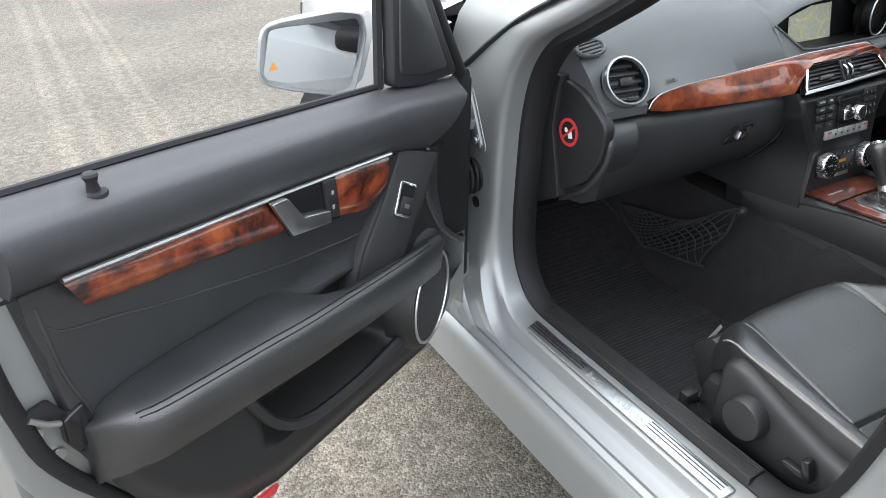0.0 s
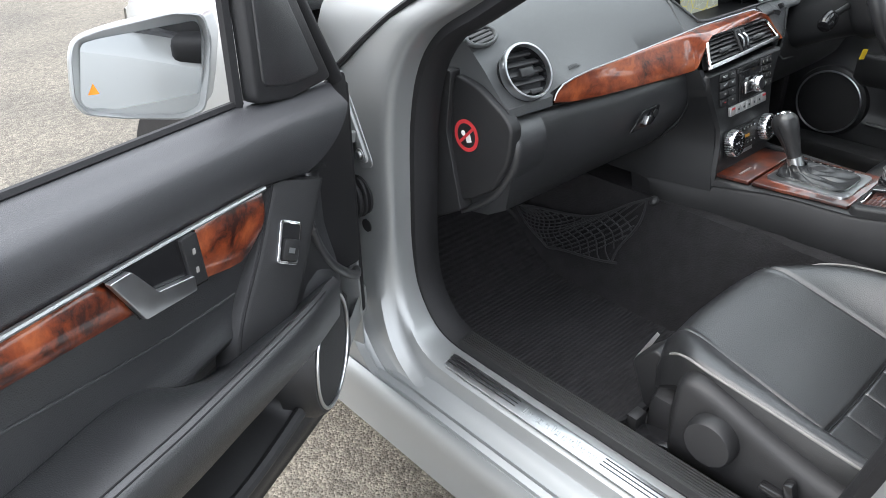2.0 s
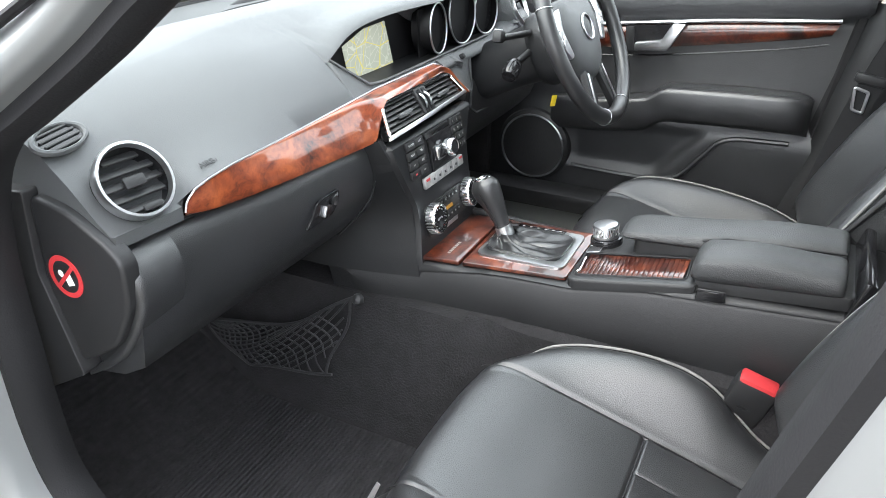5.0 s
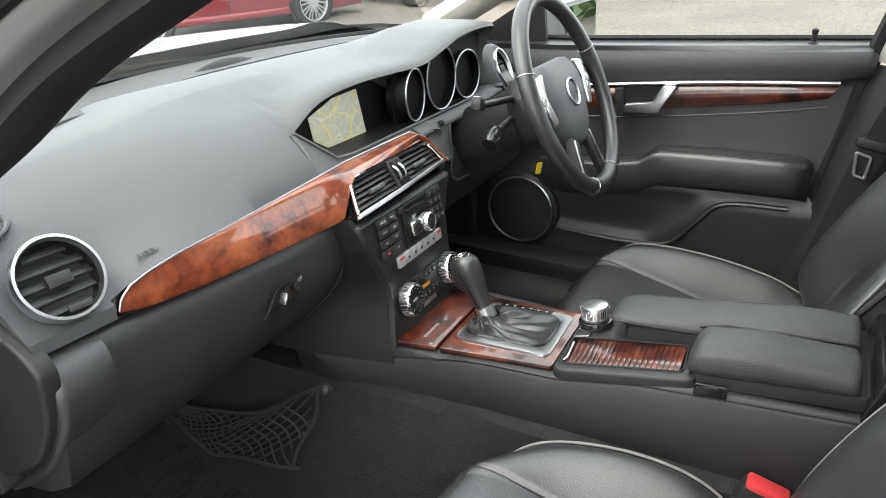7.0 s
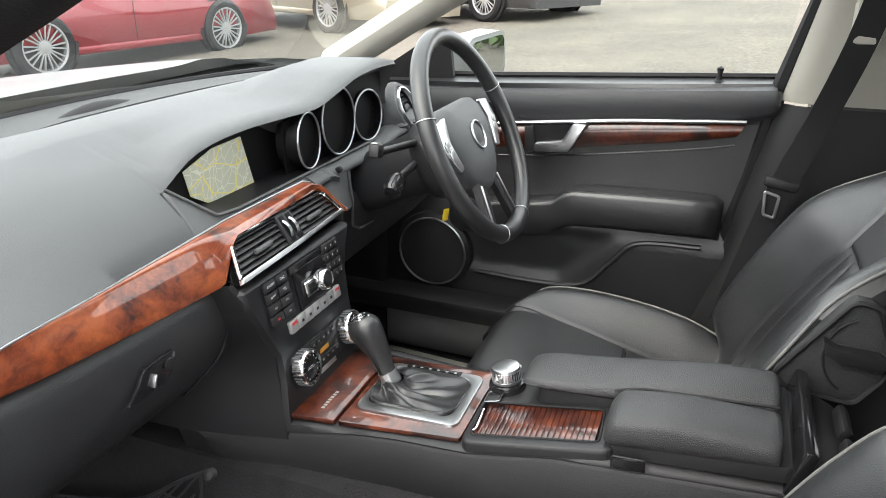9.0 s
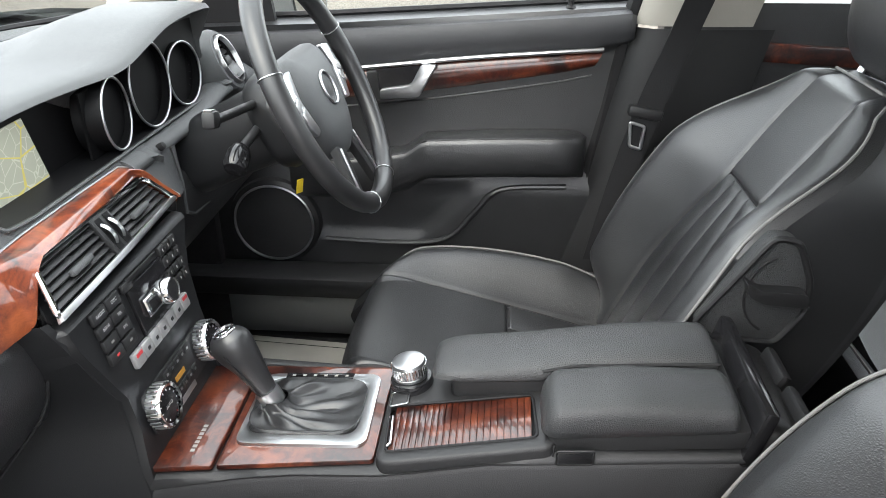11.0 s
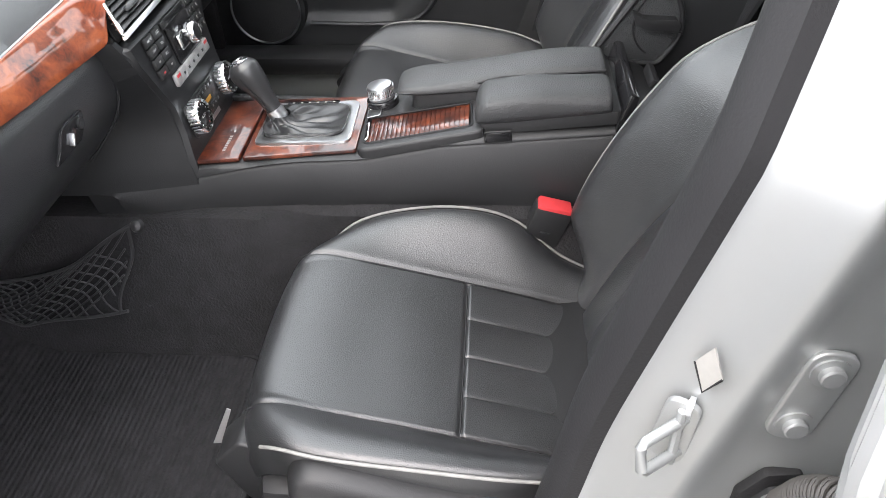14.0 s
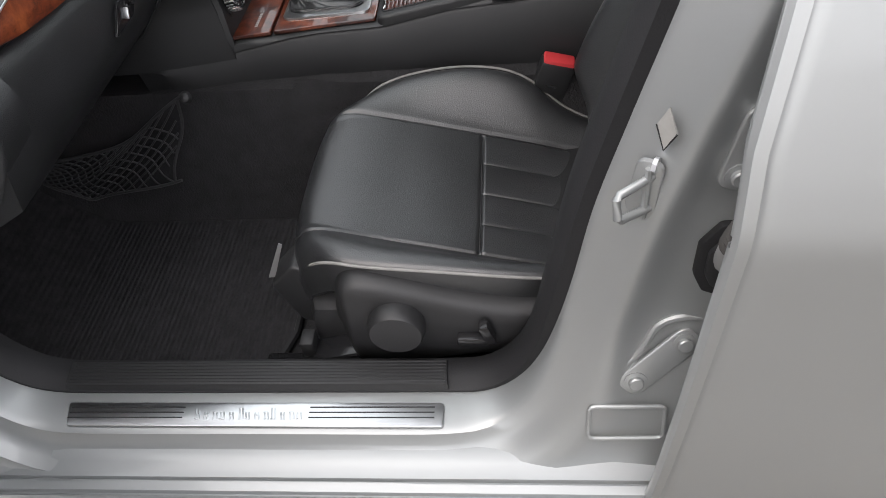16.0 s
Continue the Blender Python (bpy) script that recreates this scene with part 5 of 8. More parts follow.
# Glovebox lid gap and catch.
part("glovebox_catch", prism(round_poly([(-0.348, 0.660), (-0.286, 0.664), (-0.270, 0.680), (-0.268, 0.698), (-0.318, 0.694), (-0.330, 0.676)], 0.006), 0.004, frame_of((0, -0.0860, 0), (1, -0.06, 0), (0, 0, 1)), 0.0015), GLOSSY, dash)
part("glovebox_lever", box(0.0035, 0.008, 0.016, pose(-0.309, -0.0745, 0.677, 0, 24, 0), 0.0015), SATIN, dash)
part("glovebox_lock", lathe([(0.007, 0), (0.007, 0.003), (0.004, 0.003), (0.0, 0.002)], frame_of((-0.281, -0.0735, 0.684), (1, 0, 0), (0, 0, 1)), 16), PLASTIC, dash)
part("glovebox_gap", tube(spline([(-0.155, -0.072, 0.735), (-0.165, -0.074, 0.69), (-0.18, -0.066, 0.64), (-0.22, -0.03, 0.588)], 16), 0.0018, 5), RUBBER, dash)

# Moulded airbag word beside the wood.
word = bpy.data.curves.new("airbag_word", "FONT")
word.body, word.size, word.extrude, word.align_x = "AIRBAG", 0.0125, 0.0003, "CENTER"
word.materials.append(PLASTIC)
wo = new("airbag_word", word)
wo.parent = dash
side_line = dash_profile(-0.465)[4:12]
wy, wz = next(((p[0] + q[0]) / 2, (p[1] + q[1]) / 2) for p, q in zip(side_line, side_line[1:]) if q[0] < -0.022)
rise = blend([p[0] for p in side_line[::-1]], [p[1] for p in side_line[::-1]], wy + 0.006) - blend([p[0] for p in side_line[::-1]], [p[1] for p in side_line[::-1]], wy - 0.006)
wo.matrix_world = frame_of((-0.465, wy, wz + 0.0008), (1, -0.02, 0.02), (0, 0.012, rise))

# ---- centre stack ----
SX = -0.04
stack = thing("centre_stack", "black centre stack with vents, radio buttons and two climate dials", "control panel", (SX, -0.12, 0.52))

ST = facing((SX, -0.106, 0.735), (1, -0.01, 0), (0, 0.2, 1))
VT = facing((-0.03, -0.0905, 0.7715), (1, 0.045, -0.02), (0, 0.56, 0.83))


def st(x, y, z=0.0, rz=0):
    return ST @ pose(x, y, z, 0, 0, rz)


rows = []
for y, wl, wr, d in ((0.004, 0.134, 0.150, -0.012), (0.0, 0.136, 0.150, 0.0), (-0.005, 0.137, 0.146, 0.004), (-0.03, 0.132, 0.126, 0.004), (-0.06, 0.12, 0.110, 0.004), (-0.11, 0.099, 0.101, 0.004), (-0.15, 0.102, 0.10, 0.004), (-0.19, 0.112, 0.10, 0.002), (-0.215, 0.114, 0.10, 0.0)):
    rows.append([st(0, y) @ Vector((s * (wl if s < 0 else wr), 0, d - (0.08 if abs(s) > 1.05 else 0.008 if abs(s) > 0.98 else 0))) for s in (-1.1, -1.0, -0.96, -0.5, 0, 0.5, 0.96, 1.0, 1.1)])
part("stack_panel", skin(rows), STACK, stack)
# Side cheeks, swept forward under the dash and down to the console.
for side in (-1, 1):
    rows = []
    for z, y0, wl, wr in ((0.745, -0.092, 0.142, 0.165), (0.72, -0.104, 0.136, 0.135), (0.67, -0.114, 0.118, 0.108), (0.63, -0.122, 0.10, 0.10), (0.585, -0.13, 0.103, 0.10), (0.55, -0.136, 0.111, 0.10), (0.508, -0.143, 0.115, 0.10)):
        w = wl if side < 0 else wr
        rows.append([Vector((SX + side * (w - 0.006), y0 - 0.004, z)), Vector((SX + side * (w + 0.001), y0, z)), Vector((SX + side * (w + 0.008), y0 + 0.03, z)), Vector((SX + side * (w + 0.02), y0 + 0.08, z)), Vector((SX + side * (w + 0.035), y0 + 0.16, z)), Vector((SX + side * (w + 0.04), y0 + 0.3, z))])
    part("cheek", skin(rows), STACK, stack)
# Centre vents.
vent_poly = round_poly([(-0.150, -0.027), (0.0, -0.0245), (0.145, -0.021), (0.121, 0.021), (0.0, 0.0255), (-0.124, 0.027)], 0.009)
part("vent_well", prism(vent_poly, 0.002, VT @ pose(0, 0, -0.016), 0), BLACK, stack)
part("vent_frame", tube([VT @ Vector((x, y, 0.0)) for x, y in vent_poly], 0.0030, 8, closed=True), CHROME, stack, "chrome vent surround")
part("vent_lower_bar", prism(round_poly([(-0.152, -0.030), (0.0, -0.0285), (0.147, -0.024), (0.143, -0.018), (0.0, -0.0215), (-0.147, -0.023)], 0.002), 0.007, VT @ pose(0, 0, -0.004), 0.002), SATIN, stack)
for k in range(6):
    y = -0.0165 + k * 0.0078
    xl, xr = blend([-0.027, 0.027], [-0.146, -0.122], y), blend([-0.021, 0.021], [0.141, 0.119], y)
    part("slat", box(-0.020 - xl, 0.009, 0.0018, VT @ pose((xl - 0.020) / 2, y, -0.005) @ pose(0, 0, 0, -40, 0, 0), 0.0006), PLASTIC, stack)
    part("slat", box(xr - 0.022, 0.009, 0.0018, VT @ pose((xr + 0.022) / 2, y, -0.005) @ pose(0, 0, 0, -40, 0, 0), 0.0006), PLASTIC, stack)
for x in (-0.075, 0.068):
    part("slider", box(0.042, 0.008, 0.008, VT @ pose(x, -0.004, 0.0), 0.003), DASH, stack)
part("vent_divider", box(0.040, 0.050, 0.010, VT @ pose(0.001, 0.0, -0.004), 0.002), PLASTIC, stack)
for x in (-0.008, 0.010):
    part("wheel_slot", box(0.011, 0.040, 0.001, VT @ pose(x, 0.0, 0.0012), 0), BLACK, stack)
    part("thumbwheel", lathe([(0.018, -0.0035), (0.0195, 0), (0.018, 0.0035)], VT @ pose(x, 0.0, -0.012) @ pose(0, 0, 0, 0, 90, 0), 30), SATIN, stack)


def lettering(body_text, size, m, owner, mat=WHITE):
    """Small printed lettering on a key."""
    cu = bpy.data.curves.new("lettering", "FONT")
    cu.body, cu.size, cu.align_x, cu.align_y = body_text, size, "CENTER", "CENTER"
    cu.materials.append(mat)
    ob = new("lettering", cu)
    ob.parent = owner
    ob.matrix_world = m
    return ob


# Radio: key fields, slot, rotary knob with its two keys.
part("radio_plate", prism(rect(0.088, 0.060, 0.004), 0.004, st(0.014, -0.046, 0.004), 0.001), GLOSSY, stack)
KEY_WORDS = (("RADIO", "DISC"), ("NAVI", "TEL"), ("", "SYS"), ("", ""))
for r in range(4):
    for c in range(2):
        x, y = -0.087 + c * 0.0275, -0.012 - r * 0.0158
        part("radio_key", box(0.0255, 0.0138, 0.006, st(x, y, 0.007), 0.0018), PLASTIC, stack)
        if KEY_WORDS[r][c]:
            lettering(KEY_WORDS[r][c], 0.0052, st(x, y + 0.001, 0.0104), stack)
        else:
            part("key_mark", box(0.005, 0.0022, 0.0006, st(x, y, 0.0103), 0), RED if (r, c) == (3, 0) else PIPING, stack)
for r in range(4):
    for c in range(3):
        x, y = 0.0575 + c * 0.0145, -0.012 - r * 0.0148
        part("number_key", box(0.0128, 0.0122, 0.006, st(x, y, 0.007), 0.0016), PLASTIC, stack)
        part("key_mark", box(0.0014, 0.0036, 0.0006, st(x, y, 0.0103), 0), PIPING, stack)
part("disc_slot", box(0.07, 0.005, 0.003, st(0.008, -0.008, 0.008), 0.001), RUBBER, stack)
part("eject_key", box(0.02, 0.010, 0.005, st(-0.028, -0.012, 0.007), 0.0015), PLASTIC, stack)
part("rocker", box(0.064, 0.024, 0.006, st(0.016, -0.048, 0.011), 0.005), CHROME, stack)
part("rocker_face", box(0.058, 0.018, 0.006, st(0.016, -0.048, 0.0125), 0.004), GLOSSY, stack)
part("radio_knob", lathe([(0.0155, 0.0), (0.0162, 0.004), (0.0152, 0.013), (0.0135, 0.015), (0.011, 0.0145)], st(0.022, -0.047, 0.012), 28), CHROME, stack)
part("knob_face", lathe([(0.0115, 0.0142), (0, 0.0148)], st(0.022, -0.047, 0.012), 24), PLASTIC, stack)
for k in range(7):
    x = -0.059 + k * 0.0198
    part("switch_key", box(0.0188, 0.018, 0.007, st(x, -0.0835, 0.008), 0.002), KEYCAP, stack)
    part("key_mark", box(0.012 if k in (0, 6) else 0.005, 0.004, 0.0005, st(x, -0.0785 if k in (0, 6) else -0.0835, 0.0118), 0), RED if k in (0, 6) else PLASTIC, stack)
# Climate panel.
part("climate_plate", prism(rect(0.165, 0.052, 0.01), 0.003, st(0.001, -0.148, 0.004), 0.001), PLASTIC, stack)
for x in (-0.063, 0.066):
    part("dial_rim", lathe([(0.023, 0.0), (0.0255, 0.003), (0.0255, 0.016), (0.0238, 0.019), (0.0205, 0.018)], st(x, -0.145, 0.006), 40), CHROME, stack, "knurled chrome climate dial")
    part("dial_face", lathe([(0.021, 0.016), (0.0, 0.0165)], st(x, -0.145, 0.006), 32), GLOSSY, stack)
    for k in range(28):
        a = k * math.tau / 28
        part("knurl", box(0.0014, 0.0020, 0.013, st(x, -0.145, 0.006) @ pose(0.0256 * math.cos(a), 0.0256 * math.sin(a), 0.0095, 0, 0, math.degrees(a)), 0), SATIN, stack)
    for k in range(12):
        a = math.radians(-60 + k * 27)
        part("dial_mark", box(0.0008, 0.0024, 0.0004, st(x, -0.145, 0.0226) @ pose(0.017 * math.cos(a), 0.017 * math.sin(a), 0, 0, 0, math.degrees(a) - 90), 0), RED if k == 0 else WHITE, stack)
for x in (-0.063, 0.066):
    lettering("AUTO", 0.0055, st(x, -0.145, 0.0229), stack)
for k in range(5):
    part("climate_key", box(0.012, 0.01, 0.004, st(-0.026 + k * 0.0135, -0.130, 0.007), 0.0015), PLASTIC, stack)
    part("climate_key", box(0.012, 0.01, 0.004, st(-0.026 + k * 0.0135, -0.160, 0.007), 0.0015), PLASTIC, stack)
    part("key_mark", box(0.004, 0.003, 0.0004, st(-0.026 + k * 0.0135, -0.130, 0.0093), 0), SATIN, stack)
    part("key_mark", box(0.004, 0.003, 0.0004, st(-0.026 + k * 0.0135, -0.160, 0.0093), 0), SATIN, stack)
part("readout", box(0.024, 0.006, 0.001, st(-0.002, -0.147, 0.0075), 0), material("amber_readout", (0.5, 0.25, 0.04), 0.4, vary=0.0), stack)
part("lower_label", box(0.044, 0.008, 0.003, st(0.0, -0.175, 0.006), 0.001), SATIN, stack)

# ---- screen and instrument cluster ----
cluster = thing("instrument_cluster", "deep instrument cowl with colour map screen and three chrome-ringed dials", "instrument cluster", (0.2, 0.03, 0.79))
screen_m = facing((-0.045, 0.0, 0.845), (1, -0.01, 0), (0, 0.03, 1))
back_edge = [(x + 0.045, lip_top(x) - 0.845 - 0.012) for x in np.linspace(-0.16, 0.412, 24)] + [(x + 0.045, blend([-0.165, -0.125, 0.44], [0.851, 0.812, 0.806], x) - 0.845) for x in np.linspace(0.412, -0.165, 24)]
part("back_panel", prism(back_edge, 0.003, screen_m @ pose(0, 0, -0.006), 0), BLACK, cluster, "black glossy display panel")


def map_material():
    """A road map on a lit screen: pale olive land, pale roads, yellow main roads."""
    m = bpy.data.materials.new("lit_map")
    m.use_nodes = True
    nt = m.node_tree
    b = nt.nodes["Principled BSDF"]
    co = nt.nodes.new("ShaderNodeTexCoord")
    base = None
    for scale, width, col in ((64, 0.028, (0.40, 0.40, 0.33, 1)), (26, 0.018, (0.46, 0.39, 0.12, 1))):
        v = nt.nodes.new("ShaderNodeTexVoronoi")
        v.feature = "DISTANCE_TO_EDGE"
        v.inputs["Scale"].default_value = scale
        nt.links.new(co.outputs["Object"], v.inputs["Vector"])
        lt = nt.nodes.new("ShaderNodeMath")
        lt.operation = "LESS_THAN"
        lt.inputs[1].default_value = width
        nt.links.new(v.outputs["Distance"], lt.inputs[0])
        mx = nt.nodes.new("ShaderNodeMix")
        mx.data_type = "RGBA"
        nt.links.new(lt.outputs[0], mx.inputs[0])
        if base is None:
            mx.inputs[6].default_value = (0.3, 0.31, 0.25, 1)
        else:
            nt.links.new(base, mx.inputs[6])
        mx.inputs[7].default_value = col
        base = mx.outputs[2]
    nt.links.new(base, b.inputs["Base Color"])
    nt.links.new(base, b.inputs["Emission Color"])
    b.inputs["Emission Strength"].default_value = 0.12
    b.inputs["Roughness"].default_value = 0.15
    return m


part("map_screen", prism([(-0.084, 0.024), (-0.076, -0.012), (-0.018, -0.045), (0.066, -0.043), (0.043, 0.043), (-0.021, 0.041)], 0.0015, screen_m @ pose(0, 0, 0), 0), map_material(), cluster, "lit colour map screen")
for x, z, r, turn in ((0.124, 0.857, 0.044, 8), (0.224, 0.869, 0.0565, 0), (0.335, 0.857, 0.0455, -6)):
    dm = frame_of((x, -0.038, z), (1, 0.0, 0), (0, 0.06, 1))
    dm = (dm if dm.to_3x3().col[2].y < 0 else dm @ pose(0, 0, 0, 0, 180, 0)) @ pose(0, 0, 0, 0, turn, 0)
    d = part("dial_ring", ring(r, 0.0018, dm, 64, 10), SATIN, cluster, "chrome dial ring")
    part("dial_tube", lathe([(r, 0.0), (r * 1.005, -0.012), (r * 1.03, -0.036)], dm, 48), BLACK, cluster)
    part("dial_face", lathe([(r * 1.0, -0.014), (r * 0.6, -0.0145), (0, -0.0145)], dm, 40), BLACK, cluster, "unlit black dial face")
    for k in range(18):
        a = math.radians(-40 + k * 15.3)
        part("tick", box(0.0010, 0.005, 0.0005, dm @ pose(0.84 * r * math.cos(a), 0.84 * r * math.sin(a), -0.0135, 0, 0, math.degrees(a) - 90), 0), PLASTIC, d)
dial_edge = [(x + 0.045, lip_top(x) - 0.845 - 0.016) for x in np.linspace(0.075, 0.412, 16)] + [(0.457, -0.036), (0.118, -0.036)]
part("dial_panel", prism(dial_edge, 0.003, screen_m @ pose(0, 0, 0.020), 0), BLACK, cluster, "black panel round the dials")
# Thin sheet of the shaded black, laid over the grey recess floor.
part("recess_floor", skin([[Vector((x, -0.0425, blend([-0.127, -0.09], [0.8175, 0.8125], x))), Vector((x, 0.0, blend([-0.127, -0.09], [0.8195, 0.8145], x))), Vector((x, 0.03, blend([-0.127, -0.09], [0.821, 0.8165], x)))] for x in np.linspace(-0.127, 0.41, 24)]), BLACK, cluster)
part("recess_trim", tube([Vector((x, blend([-0.172, -0.129, 0.42], [-0.006, -0.047, -0.047], x), blend([-0.172, -0.129, -0.09, 0.42], [0.858, 0.8165, 0.8115, 0.8115], x))) for x in list(np.linspace(-0.172, -0.12, 12)) + list(np.linspace(-0.11, 0.42, 20))], 0.0022, 6), DASH, cluster)

# ---- centre console ----
console = thing("centre_console", "centre console with burr walnut, cup cover and split leather armrest", "centre console", (SX, -0.4, 0.25))


def console_half(y):
    return blend([-1.0, -0.77, -0.56, -0.40, -0.30, -0.15, -0.08, -0.03, 0.03], [0.096, 0.097, 0.097, 0.097, 0.100, 0.112, 0.124, 0.135, 0.140], y)


def console_top(y):
    return blend([-0.85, -0.77, -0.56, -0.40, -0.386, -0.30, -0.15, -0.03], [0.600, 0.598, 0.580, 0.546, 0.545, 0.542, 0.535, 0.515], y)


LINE_Y, LINE_Z = [-0.80, -0.731, -0.542, -0.405, -0.398, -0.386, -0.236, -0.138, -0.034], [0.590, 0.584, 0.568, 0.556, 0.550, 0.546, 0.533, 0.517, 0.5125]


def console_low(y):
    return blend([-0.8, -0.475, -0.3, -0.11, -0.06, -0.02, 0.03], [0.475, 0.472, 0.468, 0.457, 0.460, 0.502, 0.51], y)


# Upper rail over the side panel: the panel stands 3 mm back under the line.
rows, rail = [], []
for y in np.linspace(-0.80, 0.02, 70):
    w, z, ln, low = console_half(y), console_top(y), blend(LINE_Y, LINE_Z, y), console_low(y)
    ln = min(ln, z - 0.004)
    low = min(low, ln - 0.004)
    half = [(w - 0.03, z), (w - 0.010, z - 0.001), (w - 0.003, z - 0.004), (w, ln + 0.002), (w, ln), (w - 0.003, ln - 0.001), (w + 0.001, ln - 0.006 if ln - low > 0.012 else low + 0.001), (w + 0.006, low), (w - 0.02, low - 0.1)]
    rows.append([Vector((SX - a, y, b)) for a, b in half[::-1]] + [Vector((SX + a, y, b)) for a, b in half])
part("console_body", skin(rows, caps=True), PLASTIC, console, angle=40)


def plate_on(poly, z0, slope, depth, bevel=0.002):
    """A plate that lies on the console top; poly in (x, y), z follows a slope along y."""
    m = Matrix(((1, 0, 0, 0), (0, 1, 0, 0), (0, slope, 1, z0), (0, 0, 0, 1)))
    return prism(poly, depth, m, bevel)


WZ, WS = 0.531, -0.04
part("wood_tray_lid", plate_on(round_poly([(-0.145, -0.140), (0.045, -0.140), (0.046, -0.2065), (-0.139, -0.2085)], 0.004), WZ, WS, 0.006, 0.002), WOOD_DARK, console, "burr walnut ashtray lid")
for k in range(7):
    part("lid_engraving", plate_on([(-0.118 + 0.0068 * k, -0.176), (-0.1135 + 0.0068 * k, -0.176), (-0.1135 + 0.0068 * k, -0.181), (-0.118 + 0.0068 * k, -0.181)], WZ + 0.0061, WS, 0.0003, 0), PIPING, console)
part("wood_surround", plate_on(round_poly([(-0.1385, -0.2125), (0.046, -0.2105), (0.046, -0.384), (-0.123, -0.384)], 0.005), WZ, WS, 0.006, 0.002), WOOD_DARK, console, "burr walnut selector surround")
part("rail_trim", box(0.014, 0.25, 0.012, pose(0.053, -0.262, 0.541, 2.2, 0, 0), 0.004), PLASTIC, console)
gate_out = round_poly([(-0.107, -0.222), (0.024, -0.222), (0.026, -0.371), (-0.106, -0.373)], 0.016, 6)
gate_in = round_poly([(-0.090, -0.231), (0.008, -0.231), (0.008, -0.358), (-0.089, -0.358)], 0.018, 6)
gz = lambda p, h: Vector((p[0], p[1], WZ + WS * p[1] + h))
part("gate_frame", skin([[gz(p, 0.004) for p in gate_out], [gz(p, 0.0075) for p in gate_out], [gz((p[0] * 0.97 + q[0] * 0.03, p[1] * 0.97 + q[1] * 0.03), 0.010) for p, q in zip(gate_out, gate_in)], [gz((p[0] * 0.2 + q[0] * 0.8, p[1] * 0.2 + q[1] * 0.8), 0.0115) for p, q in zip(gate_out, gate_in)], [gz(q, 0.010) for q in gate_in], [gz(q, 0.003) for q in gate_in]], close_v=True), SATIN, console, "satin selector frame")
part("gaiter_bed", plate_on(gate_in, WZ + 0.003, WS, 0.006, 0), SOFT, console)
part("position_strip", plate_on([(0.011, -0.250), (0.022, -0.250), (0.0235, -0.336), (0.0125, -0.336)], WZ + 0.0065, WS, 0.006, 0.001), GLOSSY, console)
for k in range(6):
    part("position_mark", plate_on([(0.015, -0.258 - k * 0.0135), (0.0185, -0.258 - k * 0.0135), (0.0187, -0.262 - k * 0.0135), (0.0152, -0.262 - k * 0.0135)], WZ + 0.0128, WS, 0.0003, 0), PIPING, console)
# Rear deck round the roller cover.
DZ, DS = 0.4807, -0.195
deck_out = round_poly([(-0.134, -0.386), (0.056, -0.386), (0.056, -0.580), (-0.134, -0.580)], 0.018, 6)
deck_in = round_poly([(-0.117, -0.396), (-0.038, -0.391), (-0.045, -0.5555), (-0.117, -0.5595)], 0.008, 6)
dz = lambda p, h: Vector((p[0], p[1], DZ + DS * p[1] + h))
mix = lambda p, q, k: (p[0] + (q[0] - p[0]) * k, p[1] + (q[1] - p[1]) * k)
part("deck", skin([[dz(p, -0.026) for p in deck_out], [dz(p, -0.006) for p in deck_out], [dz(mix(p, q, 0.06), -0.0015) for p, q in zip(deck_out, deck_in)], [dz(mix(p, q, 0.2), 0.0) for p, q in zip(deck_out, deck_in)], [dz(mix(p, q, 0.92), 0.0) for p, q in zip(deck_out, deck_in)], [dz(q, -0.001) for q in deck_in], [dz(q, -0.009) for q in deck_in]], close_v=True), PLASTIC, console, "satin black console deck", angle=50)
part("roller_rim", tube([dz(q, 0.0002) for q in deck_in], 0.0016, 6, closed=True), RUBBER, console)
part("roller_bed", plate_on([(-0.119, -0.389), (-0.037, -0.389), (-0.037, -0.562), (-0.119, -0.562)], DZ - 0.009, DS, 0.002, 0), BLACK, console)
for k in range(21):
    y = -0.3985 - k * 0.0074
    part("slat", plate_on([(-0.116, y), (blend([-0.555, -0.39], [-0.0455, -0.0385], y), y), (blend([-0.555, -0.39], [-0.0455, -0.0385], y), y - 0.0070), (-0.116, y - 0.0070)], DZ - 0.0045, DS, 0.0025, 0.0004), WOOD_DARK, console)
part("roller_pull", tube([dz((-0.109, -0.3975), 0.001), dz((-0.107, -0.4000), 0.003), dz((-0.062, -0.3965), 0.003), dz((-0.060, -0.394), 0.001)], 0.0022, 8), CHROME, console)
part("side_catch", box(0.004, 0.036, 0.016, pose(-0.1375, -0.597, 0.5835, -4, 0, 0), 0.0025), GLOSSY, console)
part("catch_rim", tube([Vector((-0.1385, -0.597 + a, 0.5835 + b - 0.07 * a)) for a, b in round_poly([(-0.019, -0.009), (0.019, -0.009), (0.019, 0.009), (-0.019, 0.009)], 0.003, 3)], 0.0012, 5, closed=True), PLASTIC, console)
part("side_gap", tube([(-0.1372, -0.5745, 0.583), (-0.1372, -0.5755, 0.597)], 0.0012, 5), RUBBER, console)
knob = thing("controller_knob", "turned silver rotary controller knob on the console", "knob", (0.002, -0.412, 0.562))
KM = pose(0.002, -0.412, 0.5625, -8, 0, 0)
part("collar", lathe([(0.026, -0.006), (0.0265, 0.006), (0.025, 0.010), (0.02, 0.011)], KM, 36), GLOSSY, knob)
part("knob_body", lathe([(0.019, 0.010), (0.0212, 0.012), (0.0215, 0.016), (0.0208, 0.0165), (0.0215, 0.017), (0.0212, 0.030), (0.0195, 0.0335), (0.016, 0.0345), (0.0, 0.0345)], KM, 48), SATIN, knob)
